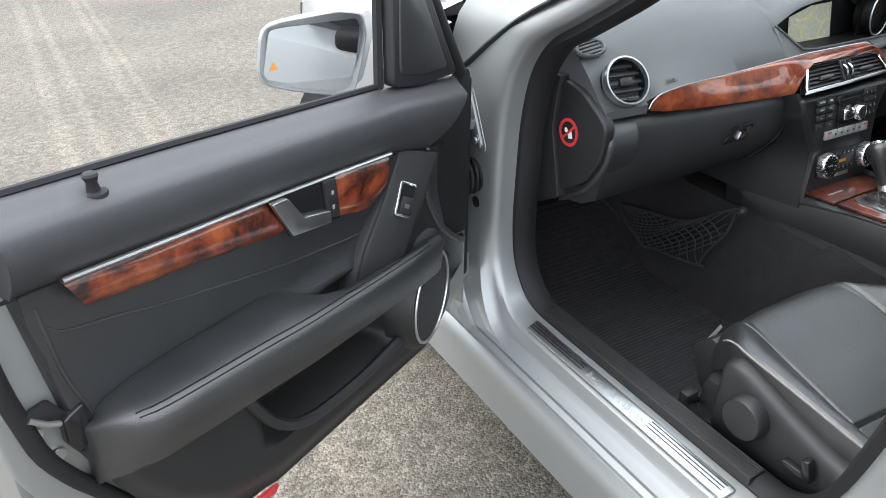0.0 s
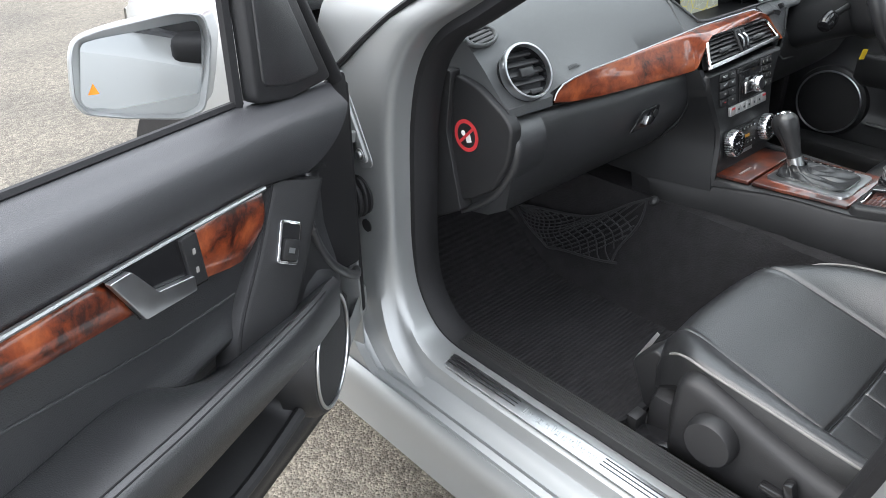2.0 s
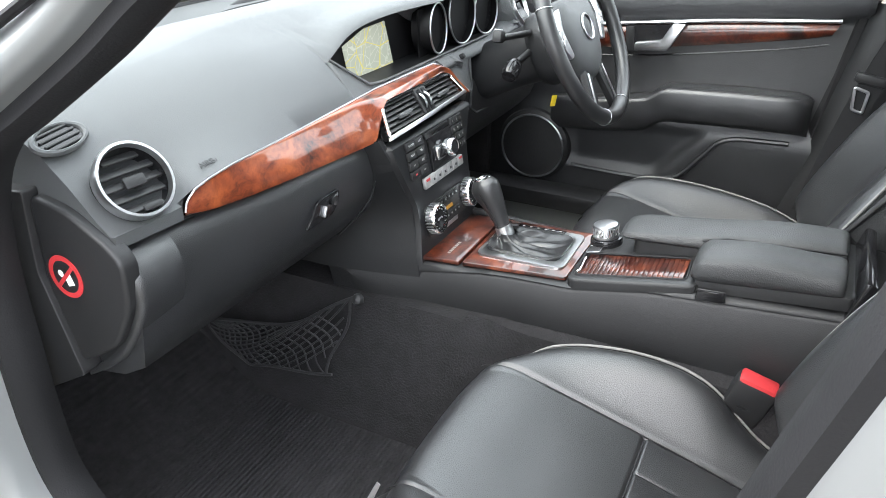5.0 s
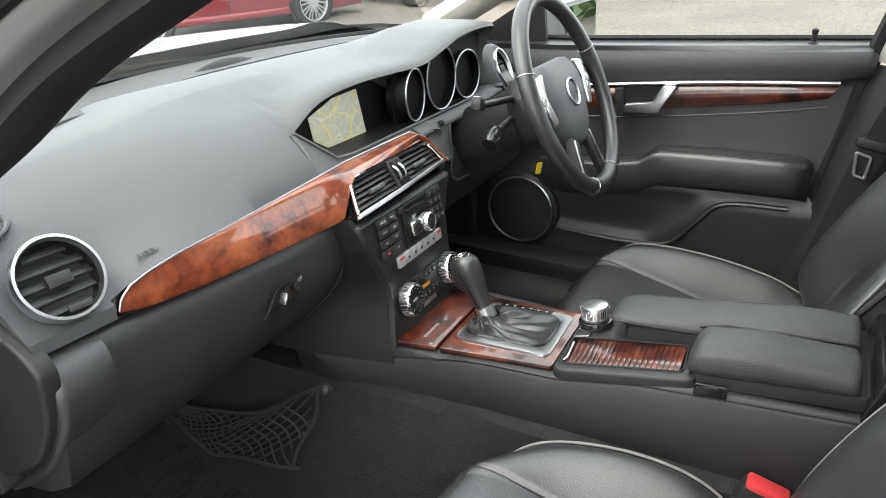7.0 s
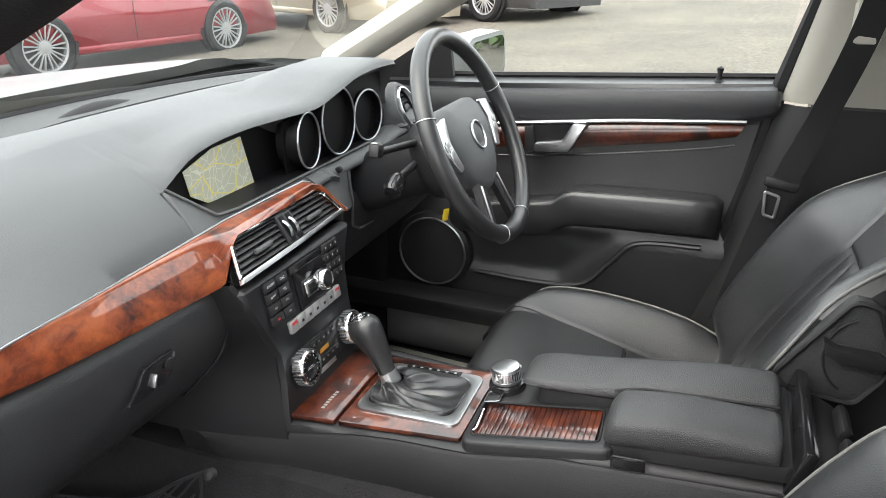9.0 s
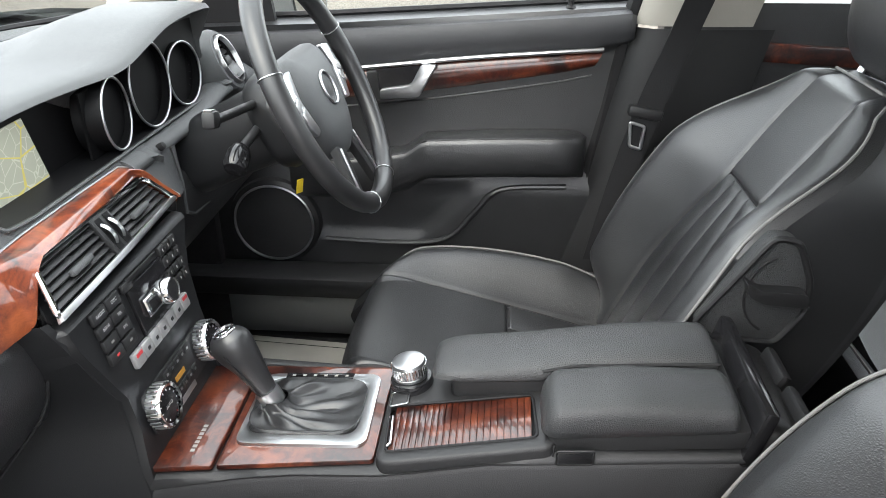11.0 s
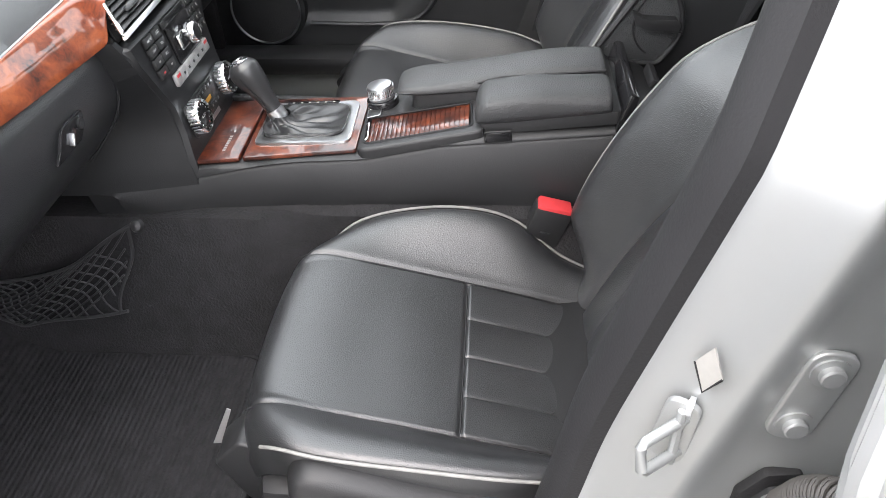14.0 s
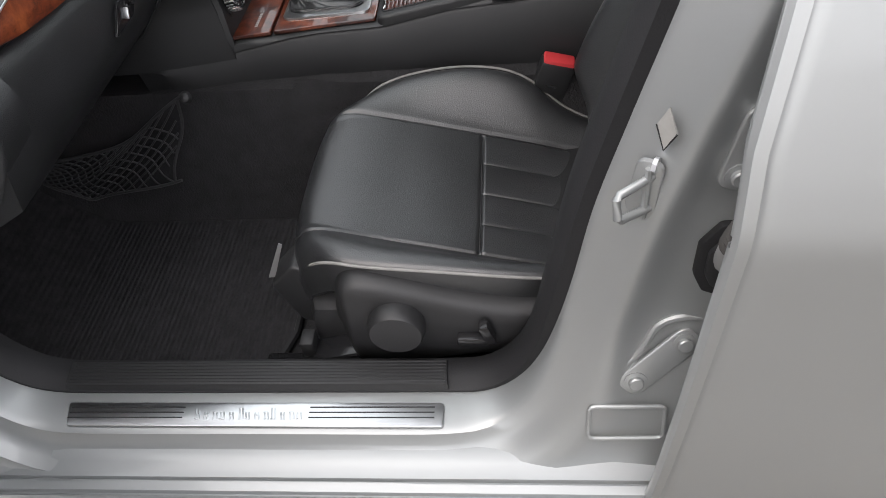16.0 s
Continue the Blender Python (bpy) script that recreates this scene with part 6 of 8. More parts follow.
for k in range(36):
    a = k * math.tau / 36
    part("knurl", box(0.0012, 0.0018, 0.012, KM @ pose(0.0214 * math.cos(a), 0.0214 * math.sin(a), 0.024, 0, 0, math.degrees(a)), 0), CHROME, knob)
part("return_key", plate_on(round_poly([(-0.042, -0.391), (-0.017, -0.391), (-0.019, -0.411), (-0.039, -0.411)], 0.003), DZ, DS, 0.004, 0.0015), PLASTIC, console)
part("return_key_rim", tube([dz(q, 0.003) for q in round_poly([(-0.0425, -0.3905), (-0.0165, -0.3905), (-0.0185, -0.4115), (-0.0395, -0.4115)], 0.003, 3)], 0.0008, 5, closed=True), SATIN, console)


def cushion_pad(name, x0, x1, y0, y1, bottom, top, mat, owner, label="", nose=0.02, tail=0.01):
    """A stitched pad with soft edges; bottom(t) and top(t) are heights from its front end to its rear."""
    rows = []
    ts = list(np.linspace(0, 0.12, 12)) + list(np.linspace(0.15, 0.95, 26)) + list(np.linspace(0.96, 1, 6))
    for t in ts:
        y = y0 + (y1 - y0) * t
        a = min(1.0, t * abs(y1 - y0) / nose)
        b = min(1.0, (1 - t) * abs(y1 - y0) / tail)
        k = math.sqrt(max(0.0, 1 - (1 - a) ** 2)) * (0.7 + 0.3 * math.sqrt(max(0.0, 1 - (1 - b) ** 2)))
        zb, zt = bottom(t), top(t)
        zt = zb + (zt - zb) * (0.25 + 0.75 * k)
        inset = 0.016 * (1 - k)
        xa, xb = x0 + inset, x1 - inset
        h = zt - zb
        r = min(0.011, h * 0.45)
        sec = [(xa + 0.006, zb), (xa + 0.001, zb + 0.004), (xa, zb + h * 0.35), (xa + 0.0015, zt - r), (xa + r * 0.45, zt - r * 0.35), (xa + r * 1.1, zt - 0.0008), ((xa * 3 + xb) / 4, zt + 0.002), ((xa + xb) / 2, zt + 0.003), ((xa + xb * 3) / 4, zt + 0.002), (xb - r * 1.1, zt - 0.0008), (xb - r * 0.45, zt - r * 0.35), (xb - 0.0015, zt - r), (xb, zb + h * 0.35), (xb - 0.001, zb + 0.004), (xb - 0.006, zb)]
        rows.append([Vector((x, y, z)) for x, z in sec])
    return part(name, skin(rows, close_v=True, caps=True), mat, owner, label, angle=70)


ARM = material("grained_armrest_leather", (0.034, 0.035, 0.036), 0.42, grain=0.45, grain_scale=430, bump_kind="cells", vary=0.1)
cushion_pad("armrest_lid", -0.133, -0.047, -0.563, -0.757, lambda t: 0.596 + 0.020 * t, lambda t: 0.634 + 0.010 * ease(0, 0.5, t), ARM, console, "grained leather armrest lid", 0.022)
cushion_pad("armrest_lid", -0.045, 0.044, -0.440, -0.757, lambda t: 0.595 + 0.022 * t, lambda t: 0.612 + 0.034 * ease(0, 0.9, t), ARM, console, "long grained leather armrest lid", 0.05)
part("seam_line", tube([Vector((-0.046, y, blend([-0.757, -0.60, -0.565], [0.6425, 0.632, 0.622], y))) for y in np.linspace(-0.565, -0.755, 12)], 0.0018, 5), RUBBER, console)
part("armrest_base", prism(round_poly([(-0.126, -0.570), (0.040, -0.570), (0.044, -0.77), (-0.131, -0.77)], 0.008), 0.020, Matrix(((1, 0, 0, 0), (0, 1, 0, 0), (0, -0.11, 1, 0.517), (0, 0, 0, 1))), 0.003), PLASTIC, console)
part("armrest_stand", prism(round_poly([(-0.032, -0.462), (0.036, -0.462), (0.036, -0.60), (-0.042, -0.60)], 0.012), 0.030, Matrix(((1, 0, 0, 0), (0, 1, 0, 0), (0, -0.12, 1, 0.514), (0, 0, 0, 1))), 0.004), PLASTIC, console)
part("armrest_rear", box(0.186, 0.016, 0.10, pose(-0.044, -0.772, 0.60, 14, 0, 0), 0.005), GLOSSY, console, "dark gloss band behind the armrest")
part("rear_cowl", box(0.176, 0.05, 0.085, pose(-0.042, -0.795, 0.578, 24, 0, 0), 0.016, 4), PLASTIC, console)
for x in (-0.082, -0.008):
    v = part("rear_vent", box(0.062, 0.012, 0.046, pose(x, -0.823, 0.603, 24, 0, 0), 0.005), RUBBER, console)
    for k in range(4):
        part("slat", box(0.056, 0.006, 0.002, pose(x, -0.829 - 0.004 * (k - 1.5), 0.604 + 0.010 * (k - 1.5), 24, 0, 0), 0.0006), PLASTIC, v)

# ---- gear selector ----
gear = thing("gear_selector", "black leather gear selector with chrome-rimmed knob and gathered gaiter", "gear lever", (-0.045, -0.25, 0.55))
gp = spline([(-0.045, -0.2455, 0.577), (-0.0445, -0.236, 0.596), (-0.044, -0.2255, 0.616), (-0.0435, -0.2150, 0.634), (-0.043, -0.2085, 0.6465), (-0.043, -0.2045, 0.655)], 24)
rows = []
for i, p in enumerate(gp):
    f = i / 23
    r = blend([0, 0.2, 0.45, 0.65, 0.8, 0.88, 0.94, 0.98, 1.0], [0.0128, 0.0150, 0.0190, 0.0228, 0.0242, 0.0232, 0.0200, 0.0165, 0.0140], f)
    d = (gp[min(23, i + 1)] - gp[max(0, i - 1)]).normalized()
    sd = d.cross(Vector((1, 0, 0))).normalized()
    front = 1.0 + 0.10 * ease(0.4, 0.8, f)
    rows.append([p + Vector((1, 0, 0)) * (r * 0.9 * math.cos(k * math.tau / 24)) + sd * (r * (front if math.sin(k * math.tau / 24) > 0 else 1.0) * math.sin(k * math.tau / 24)) for k in range(24)])
part("grip", skin(rows, close_v=True, caps=True), SOFT, gear, "smooth black leather grip")
cap_m = frame_of(gp[-1], (1, 0, 0), (0, 0.92, -0.38))
cap_m = cap_m if cap_m.to_3x3().col[2].z > 0 else cap_m @ pose(0, 0, 0, 180, 0, 0)
part("cap_ring", ring(0.0128, 0.0018, cap_m @ pose(0, 0, 0.0005), 32), CHROME, gear)
part("cap", lathe([(0.0122, 0.0006), (0.008, 0.0016), (0, 0.002)], cap_m, 24), GLOSSY, gear)
part("cap_badge", ring(0.0075, 0.0008, cap_m @ pose(0, 0, 0.002), 24, 6), CHROME, gear, "plain silver round badge")
part("grip_seam", tube([p + Vector((-0.001, 0, 0)) + Vector((-(blend([0, 0.2, 0.45, 0.65, 0.8, 1.0], [0.0128, 0.0150, 0.0190, 0.0228, 0.0242, 0.0200], i / 23) * 0.9), 0.004, 0)) for i, p in enumerate(gp[:19])], 0.0008, 5), RUBBER, gear)
part("collar", tube([(-0.0452, -0.2535, 0.561), (-0.0450, -0.2450, 0.578)], 0.0146, 24), SATIN, gear)
rows = []
for k in range(40):
    t = k / 39
    g = ease(0.12, 1.0, t)
    c = Vector((-0.0405, -0.2945, 0)).lerp(Vector((-0.0452, -0.2545, 0)), g ** 0.75)
    hx, hy = 0.0345 * (1 - g) ** 1.15 + 0.0155, 0.0490 * (1 - g) ** 1.15 + 0.0155
    edge = ease(0.0, 0.14, t)
    z0 = 0.545 + 0.013 * edge + 0.003 * ease(0.2, 0.7, t) + 0.010 * ease(0.72, 1.0, t)
    row = []
    for a in range(72):
        th = a * math.tau / 72
        ca, sa = math.cos(th), math.sin(th)
        q = (abs(ca) ** 5 + abs(sa) ** 5) ** -0.2 * (1 - g) + g
        mid = math.sin(math.pi * min(1, max(0, (t - 0.08) / 0.92)))
        fold = 0.0030 * math.sin(3 * th + 1.1 + 3 * t) + 0.0026 * math.sin(7 * th - 4 * t) + 0.0022 * math.sin(11 * th + 9 * t)
        x, y = c.x + hx * ca * q * (1 + 0.03 * mid * math.sin(5 * th)), c.y + hy * sa * q
        row.append(Vector((x, y, z0 + fold * mid * (0.35 + 0.65 * ease(0.1, 0.5, t)) - 0.04 * (y + 0.296) - 0.004 * mid * ease(0.2, -0.9, sa))))
    rows.append(row)
part("gaiter", skin(rows, close_v=True), SOFT, gear, "soft gathered leather gaiter", angle=80)

# ---- seats: local axes, x across (door side negative), y forward, z up from the floor of the car ----
def seat_at(cx, dy, label, group, mirror):
    s = thing("front_seat", label, "car seat", (cx, dy, 0.0), group=group)
    f = -1 if mirror else 1

    def sp(name, bm, mat, lab="", **k):
        if mirror:
            bm.transform(Matrix.Diagonal((-1, 1, 1, 1)))
        return part(name, bm, mat, s, lab, local=True, **k)

    def base_z(y):
        return curve([-0.78, -0.746, -0.65, -0.556, -0.45, -0.375, -0.33, -0.305, -0.288], [0.350, 0.357, 0.386, 0.412, 0.440, 0.457, 0.460, 0.449, 0.418], y)

    def edge_z(y, x):
        """The height of the piped edge, door side and inner side."""
        if x < 0:
            return curve([-0.78, -0.70, -0.65, -0.51, -0.39, -0.34, -0.31, -0.288], [0.405, 0.438, 0.454, 0.475, 0.479, 0.468, 0.450, 0.43], y)
        return curve([-0.78, -0.74, -0.70, -0.67, -0.64, -0.61, -0.57, -0.51, -0.44, -0.39, -0.35, -0.32, -0.30, -0.288], [0.365, 0.374, 0.392, 0.415, 0.444, 0.462, 0.473, 0.477, 0.470, 0.458, 0.443, 0.428, 0.413, 0.40], y)

    def top_z(x, y, u=None):
        z = base_z(y)
        a = abs(x)
        u = abs(u) if u is not None else min(1, a / 0.225)
        t = min(1, max(0, (u - 0.60) / 0.40))
        z += (edge_z(y, x) - z) * ease(0, 1, t) + 0.012 * math.sin(math.pi * t ** 1.2)
        z -= 0.010 * (1 - min(1, a / 0.14) ** 2) * ease(-0.3, -0.45, y)
        z -= 0.005 * math.exp(-((a - 0.137) / 0.0030) ** 2) * ease(-0.27, -0.33, y)
        if a < 0.137 and y < -0.54:
            z -= 0.005 * math.exp(-((y + 0.556) / 0.003) ** 2)
            q = (x + 0.137) / 0.0685
            z += (0.0055 * abs(math.sin(math.pi * q)) ** 0.35 - 0.004) * ease(-0.556, -0.560, y)
        return z

    def half_w(y):
        return curve([-0.78, -0.70, -0.6, -0.5, -0.42, -0.36, -0.325, -0.288], [0.205, 0.218, 0.228, 0.228, 0.222, 0.208, 0.196, 0.176], y)

    rows = []
    for y in np.concatenate([np.linspace(-0.78, -0.57, 30), np.linspace(-0.567, -0.545, 18), np.linspace(-0.54, -0.345, 30), np.linspace(-0.34, -0.288, 20)]):
        w = half_w(y)
        us = np.linspace(-1, 1, 221)
        row = [Vector((u * w, y - 0.03 * abs(u) ** 3 * ease(-0.40, -0.29, y), top_z(u * w, y, u) - 0.004 * max(0, (abs(u) - 0.96) / 0.04) ** 2)) for u in us]
        edge = row[0].z
        low = 0.06 if y < -0.33 else 0.06 - 0.4 * (y + 0.33)
        rows.append([Vector((-w * 0.96, row[0].y, edge - 0.06))] + row + [Vector((w * 0.96, row[-1].y, row[-1].z - 0.06))])
    last = rows[-1]
    rows.append([Vector((p.x * 0.98, p.y + 0.008, min(p.z - 0.03, 0.40))) for p in last])
    rows.append([Vector((p.x * 0.95, p.y + 0.002, 0.36)) for p in last])
    sp("cushion", skin(rows), LEATHER, "black leather cushion with pleated centre", angle=60)
    # piping round the cushion
    ys = np.linspace(-0.755, -0.31, 40)
    for side in (-1, 1):
        pts = [Vector((side * (half_w(y) + 0.0015), y - 0.03 * ease(-0.40, -0.29, y), top_z(side * half_w(y), y, 1.0) + 0.0012)) for y in ys]
        sp("piping", tube(pts, 0.0021, 8), SEAT_PIPING)
    # sewn seams: two along the cushion, one across, three between the pleats
    for side in (-1, 1):
        sp("seam", tube([Vector((side * 0.137, y, top_z(side * 0.137, y) + 0.0006)) for y in np.linspace(-0.765, -0.305, 60)], 0.0011, 5), RUBBER)
    sp("seam", tube([Vector((x, -0.556, top_z(x, -0.556) + 0.0006)) for x in np.linspace(-0.136, 0.136, 30)], 0.0012, 5), RUBBER)
    for x in (-0.0685, 0.0, 0.0685):
        sp("seam", tube([Vector((x, y, top_z(x, y) + 0.0004)) for y in np.linspace(-0.765, -0.560, 24)], 0.0010, 5), RUBBER)
    # base trim and switches (door side)
    rows = []
    TY, TT, TB = [-0.75, -0.62, -0.54, -0.46, -0.41, -0.385, -0.37, -0.362], [0.410, 0.418, 0.436, 0.462, 0.472, 0.462, 0.435, 0.385], [0.335, 0.330, 0.318, 0.306, 0.306, 0.315, 0.335, 0.36]
    for y in list(np.linspace(-0.75, -0.41, 30)) + list(np.linspace(-0.405, -0.362, 12)):
        zt, zb = curve(TY, TT, y), curve(TY, TB, y)
        n = 0.052 * ease(-0.36, -0.39, y) + 0.002
        rows.append([Vector((-0.195, y, zt - 0.006)), Vector((-0.205 - n * 0.2, y, zt)), Vector((-0.205 - n * 0.6, y, zt - 0.004)), Vector((-0.205 - n * 0.75, y, zt - 0.014)), Vector((-0.205 - n * 0.78, y, zt - 0.03 if zt - zb > 0.06 else (zt + zb) / 2)), Vector((-0.205 - n * 0.84, y, (zt * 0.4 + zb * 0.6))), Vector((-0.205 - n * 0.7, y, zb + 0.008)), Vector((-0.205 - n * 0.45, y, zb)), Vector((-0.195, y, zb))])
    sp("side_trim", skin(rows, close_v=True, caps=True), PLASTIC, "scooped black plastic seat base trim", angle=60)
    sp("front_cover", prism(round_poly([(-0.17, 0.40), (0.17, 0.40), (0.16, 0.29), (-0.16, 0.27)], 0.02), 0.05, Matrix(((1, 0, 0, 0), (0, 0, 1, -0.352), (0, 1, 0, 0), (0, 0, 0, 1))), 0.012, 3), PLASTIC)
    sp("cover_flap", prism(round_poly([(-0.300, 0.425), (-0.350, 0.405), (-0.352, 0.385), (-0.330, 0.295), (-0.292, 0.312), (-0.262, 0.385)], 0.008), 0.05, Matrix(((0, 0, -1, -0.118), (1, 0, 0, 0), (0, 1, 0, 0), (0, 0, 0, 1))), 0.012, 3), PLASTIC)
    kn = sp("lumbar_knob", lathe([(0.037, -0.008), (0.0375, 0.012), (0.0365, 0.0145), (0.035, 0.0225), (0.033, 0.0245), (0.0, 0.0245)], Matrix(((0, 0, -1, -0.2465), (1, 0, 0, -0.452), (0, 1, 0, 0.402), (0, 0, 0, 1))), 44), PLASTIC, "round black seat adjuster knob")
    sp("adjuster_lever", box(0.016, 0.040, 0.013, pose(-0.256, -0.548, 0.377), 0.004), GLOSSY)
    sp("adjuster_lever", box(0.018, 0.014, 0.036, pose(-0.258, -0.568, 0.393, -18, 0, 0), 0.004), GLOSSY)
    sp("rail_cover", box(0.040, 0.085, 0.014, pose(-0.222, -0.362, 0.315, -14, 0, 0), 0.004), GLOSSY)
    sp("rail_cover", box(0.030, 0.02, 0.03, pose(-0.215, -0.312, 0.318), 0.004), PLASTIC)
    sp("seat_rail", box(0.045, 0.42, 0.03, pose(-0.21, -0.44, 0.245), 0.005), GLOSSY)
    sp("seat_rail", box(0.045, 0.42, 0.03, pose(0.2, -0.44, 0.245), 0.005), GLOSSY)
    sp("base_pan", box(0.40, 0.44, 0.12, pose(0, -0.53, 0.31), 0.03), PLASTIC)

    # backrest: t up the back from the cushion, reclined
    def back_point(u, t, d=0.0, reach=0.93):
        t *= reach
        z = 0.355 + 0.565 * t
        y = -0.722 - 0.308 * t ** 1.05
        w = back_w(t / reach)
        return Vector((u * w, y + d * 0.88, z + d * 0.47))

    def back_w(t):
        return curve([0, 0.1, 0.25, 0.4, 0.55, 0.7, 0.82, 0.9, 0.96, 1.0], [0.175, 0.195, 0.228, 0.235, 0.228, 0.208, 0.182, 0.15, 0.11, 0.06], t)

    def half_panel(t):
        """Half the width of the middle panel."""
        return curve([0, 0.32, 0.50, 0.625, 0.685, 0.84, 1.0], [0.128, 0.118, 0.096, 0.074, 0.074, 0.078, 0.07], t)

    def relief(u, t):
        x = u * back_w(t)
        a = abs(x)
        lw = half_panel(t)
        d = 0.062 * ease(lw, 0.205, a) * ease(0.05, 0.20, t) * ease(0.95, 0.6, t)
        d += 0.008 * math.sin(math.pi * min(1, max(0, (a - lw) / max(0.01, back_w(t) - lw))))
        d -= 0.006 * ease(0.94, 1.0, abs(u)) ** 2
        d -= 0.006 * math.exp(-((a - lw) / 0.004) ** 2) * ease(1.0, 0.9, t)
        if a < lw and t < 0.65:
            q = (x / lw + 1) * 2
            d += (0.006 * abs(math.sin(math.pi * q)) ** 0.4 - 0.004) * ease(0.65, 0.615, t)
        if a < lw:
            d -= 0.005 * math.exp(-((t - 0.65) / 0.006) ** 2)
        d += 0.02 * math.sin(math.pi * t)
        d -= 0.03 * ease(0.94, 1.0, t)
        return d

    rows = []
    for t in np.linspace(0, 1, 130):
        us = np.linspace(-1, 1, 181)
        front = [back_point(u, t, relief(u, t)) for u in us]
        thick = 0.10
        back = [back_point(u * 0.97, t, -thick + 0.03 * (1 - u * u)) + Vector((0, -0.02, 0)) for u in us[::-30]]
        rows.append(front + back)
    sp("backrest", skin(rows, close_v=True, caps=True), LEATHER, "black leather backrest with pleated centre panel", angle=60)
    # smooth leather skin added to darken the sides and back of the backrest
    rows = []
    for t in np.linspace(0.02, 0.97, 50):
        w = [(1.006, relief(1.0, t) - 0.02), (1.010, relief(1.0, t) - 0.034), (1.0, -0.05), (0.985, -0.10)]
        side_r = [back_point(u, t, d) + Vector((0, -0.0, 0)) for u, d in w] + [back_point(0.96, t, -0.104) + Vector((0, -0.024, 0))]
        side_l = [back_point(-u, t, d) for u, d in w] + [back_point(-0.96, t, -0.104) + Vector((0, -0.024, 0))]
        rows.append(side_r + [back_point(k, t, -0.074) + Vector((0, -0.026, 0)) for k in (0.6, 0.2, -0.2, -0.6)] + side_l[::-1])
    sp("back_skin", skin(rows), SOFT, "smooth black leather on the backrest's sides and back", angle=60)
    for side in (-1, 1):
        pts = [back_point(side * 1.003, t, relief(1.0, t) + 0.003) for t in np.linspace(0.02, 0.985, 44)]
        sp("piping", tube(pts, 0.0021, 8), SEAT_PIPING)
    sp("piping", tube([back_point(u, 0.985, relief(u, 0.985) + 0.003) for u in np.linspace(-1.003, 1.003, 40)], 0.0021, 8), SEAT_PIPING)
    for side in (-1, 1):
        sp("seam", tube([back_point(side * half_panel(t) / back_w(t), t, relief(side * half_panel(t) / back_w(t), t) + 0.001) for t in np.linspace(0.10, 0.93, 50)], 0.0011, 5), RUBBER)
    sp("seam", tube([back_point(x / back_w(0.65), 0.65, relief(x / back_w(0.65), 0.65) + 0.001) for x in np.linspace(-half_panel(0.65), half_panel(0.65), 20)], 0.0011, 5), RUBBER)
    for q in (-0.5, 0.0, 0.5):
        sp("seam", tube([back_point(q * half_panel(t) / back_w(t), t, relief(q * half_panel(t) / back_w(t), t) + 0.001) for t in np.linspace(0.10, 0.645, 30)], 0.0010, 5), RUBBER)
    for side in (-1, 1):
        c = back_point(0, 1.0)
        sp("headrest_post", tube([c + Vector((side * 0.06, -0.03, -0.03)), c + Vector((side * 0.06, -0.06, 0.05))], 0.006, 8), SATIN)
    c = back_point(0, 1.0)
    rows = []
    for k in range(13):
        a = math.pi * k / 12
        z, r = 0.072 - 0.085 * math.cos(a), math.sin(a) ** 0.5
        rows.append([c + Vector((0.13 * r * math.copysign(abs(math.cos(b)) ** 0.6, math.cos(b)), -0.058 - 0.03 * (z - 0.072) + 0.05 * r * math.copysign(abs(math.sin(b)) ** 0.7, math.sin(b)), z)) for b in np.linspace(0, math.tau, 28, endpoint=False)])
    sp("headrest", skin(rows, close_v=True), LEATHER)
    return s, back_point


near_seat, back_pt = seat_at(-0.395, 0.0, "black leather passenger seat with grey piping and adjuster knob", "front seats", False)
far_seat, _ = seat_at(0.315, 0.025, "black leather driver's seat with grey piping, behind the steering wheel", "front seats", True)

# ---- driver's door, closed ----
fd = thing("driver_door", "closed driver's door with black leather trim and burr walnut strip", "car door", (0.70, -0.3, 0.3))


def fd_face(y, z):
    """How far the trim's face stands from x = 0.70 into the cabin."""
    d = 0.0
    d += 0.02 * math.sin(math.pi * min(1, max(0, (z - 0.83) / 0.08))) if z > 0.83 else 0
    d += 0.018 * ease(0.60, 0.54, z) * ease(0.10, 0.0, y)
    d -= 0.012 * ease(0.42, 0.45, z) * ease(0.57, 0.54, z) * ease(-0.10, -0.15, y) * ease(-0.36 - (z - 0.43) * 0.9, -0.33 - (z - 0.43) * 0.9, y)
    return d


rows = []
for y in np.linspace(0.16, -0.745, 64):
    zt = blend([-0.745, -0.16, 0.16], [0.905, 0.872, 0.86], y)
    rows.append([Vector((0.69 - fd_face(y, 0.30 + (zt - 0.30) * t), y, 0.30 + (zt - 0.30) * t)) for t in np.linspace(0, 1, 50)] + [Vector((0.735, y, zt + 0.004)), Vector((0.76, y, zt - 0.01)), Vector((0.80, y, 0.75)), Vector((0.82, y, 0.55)), Vector((0.80, y, 0.30))])
part("trim_panel", skin(rows, close_v=True, caps=True), LEATHER, fd)
rows = []
for y in np.linspace(0.10, -0.735, 40):
    zt = blend([-0.745, -0.16, 0.16], [0.905, 0.872, 0.86], y) + 0.002
    zl = blend([-0.74, -0.67, -0.19, 0.1], [0.85, 0.834, 0.79, 0.77], y)
    rows.append([Vector((0.672 - 0.016 * math.sin(math.pi * (0.1 + 0.8 * t)) + 0.04 * ease(0.8, 1, t), y, zl + (zt - zl) * t)) for t in np.linspace(0, 1, 12)])
part("upper_pad", skin(rows), PAD, fd, "soft grained upper door pad")
ft = spline([(0, -0.185, 0.785), (0, -0.30, 0.797), (0, -0.45, 0.812), (0, -0.60, 0.823), (0, -0.69, 0.829)], 30)
fb = spline([(0, -0.185, 0.732), (0, -0.30, 0.742), (0, -0.45, 0.762), (0, -0.60, 0.785), (0, -0.675, 0.80)], 30)
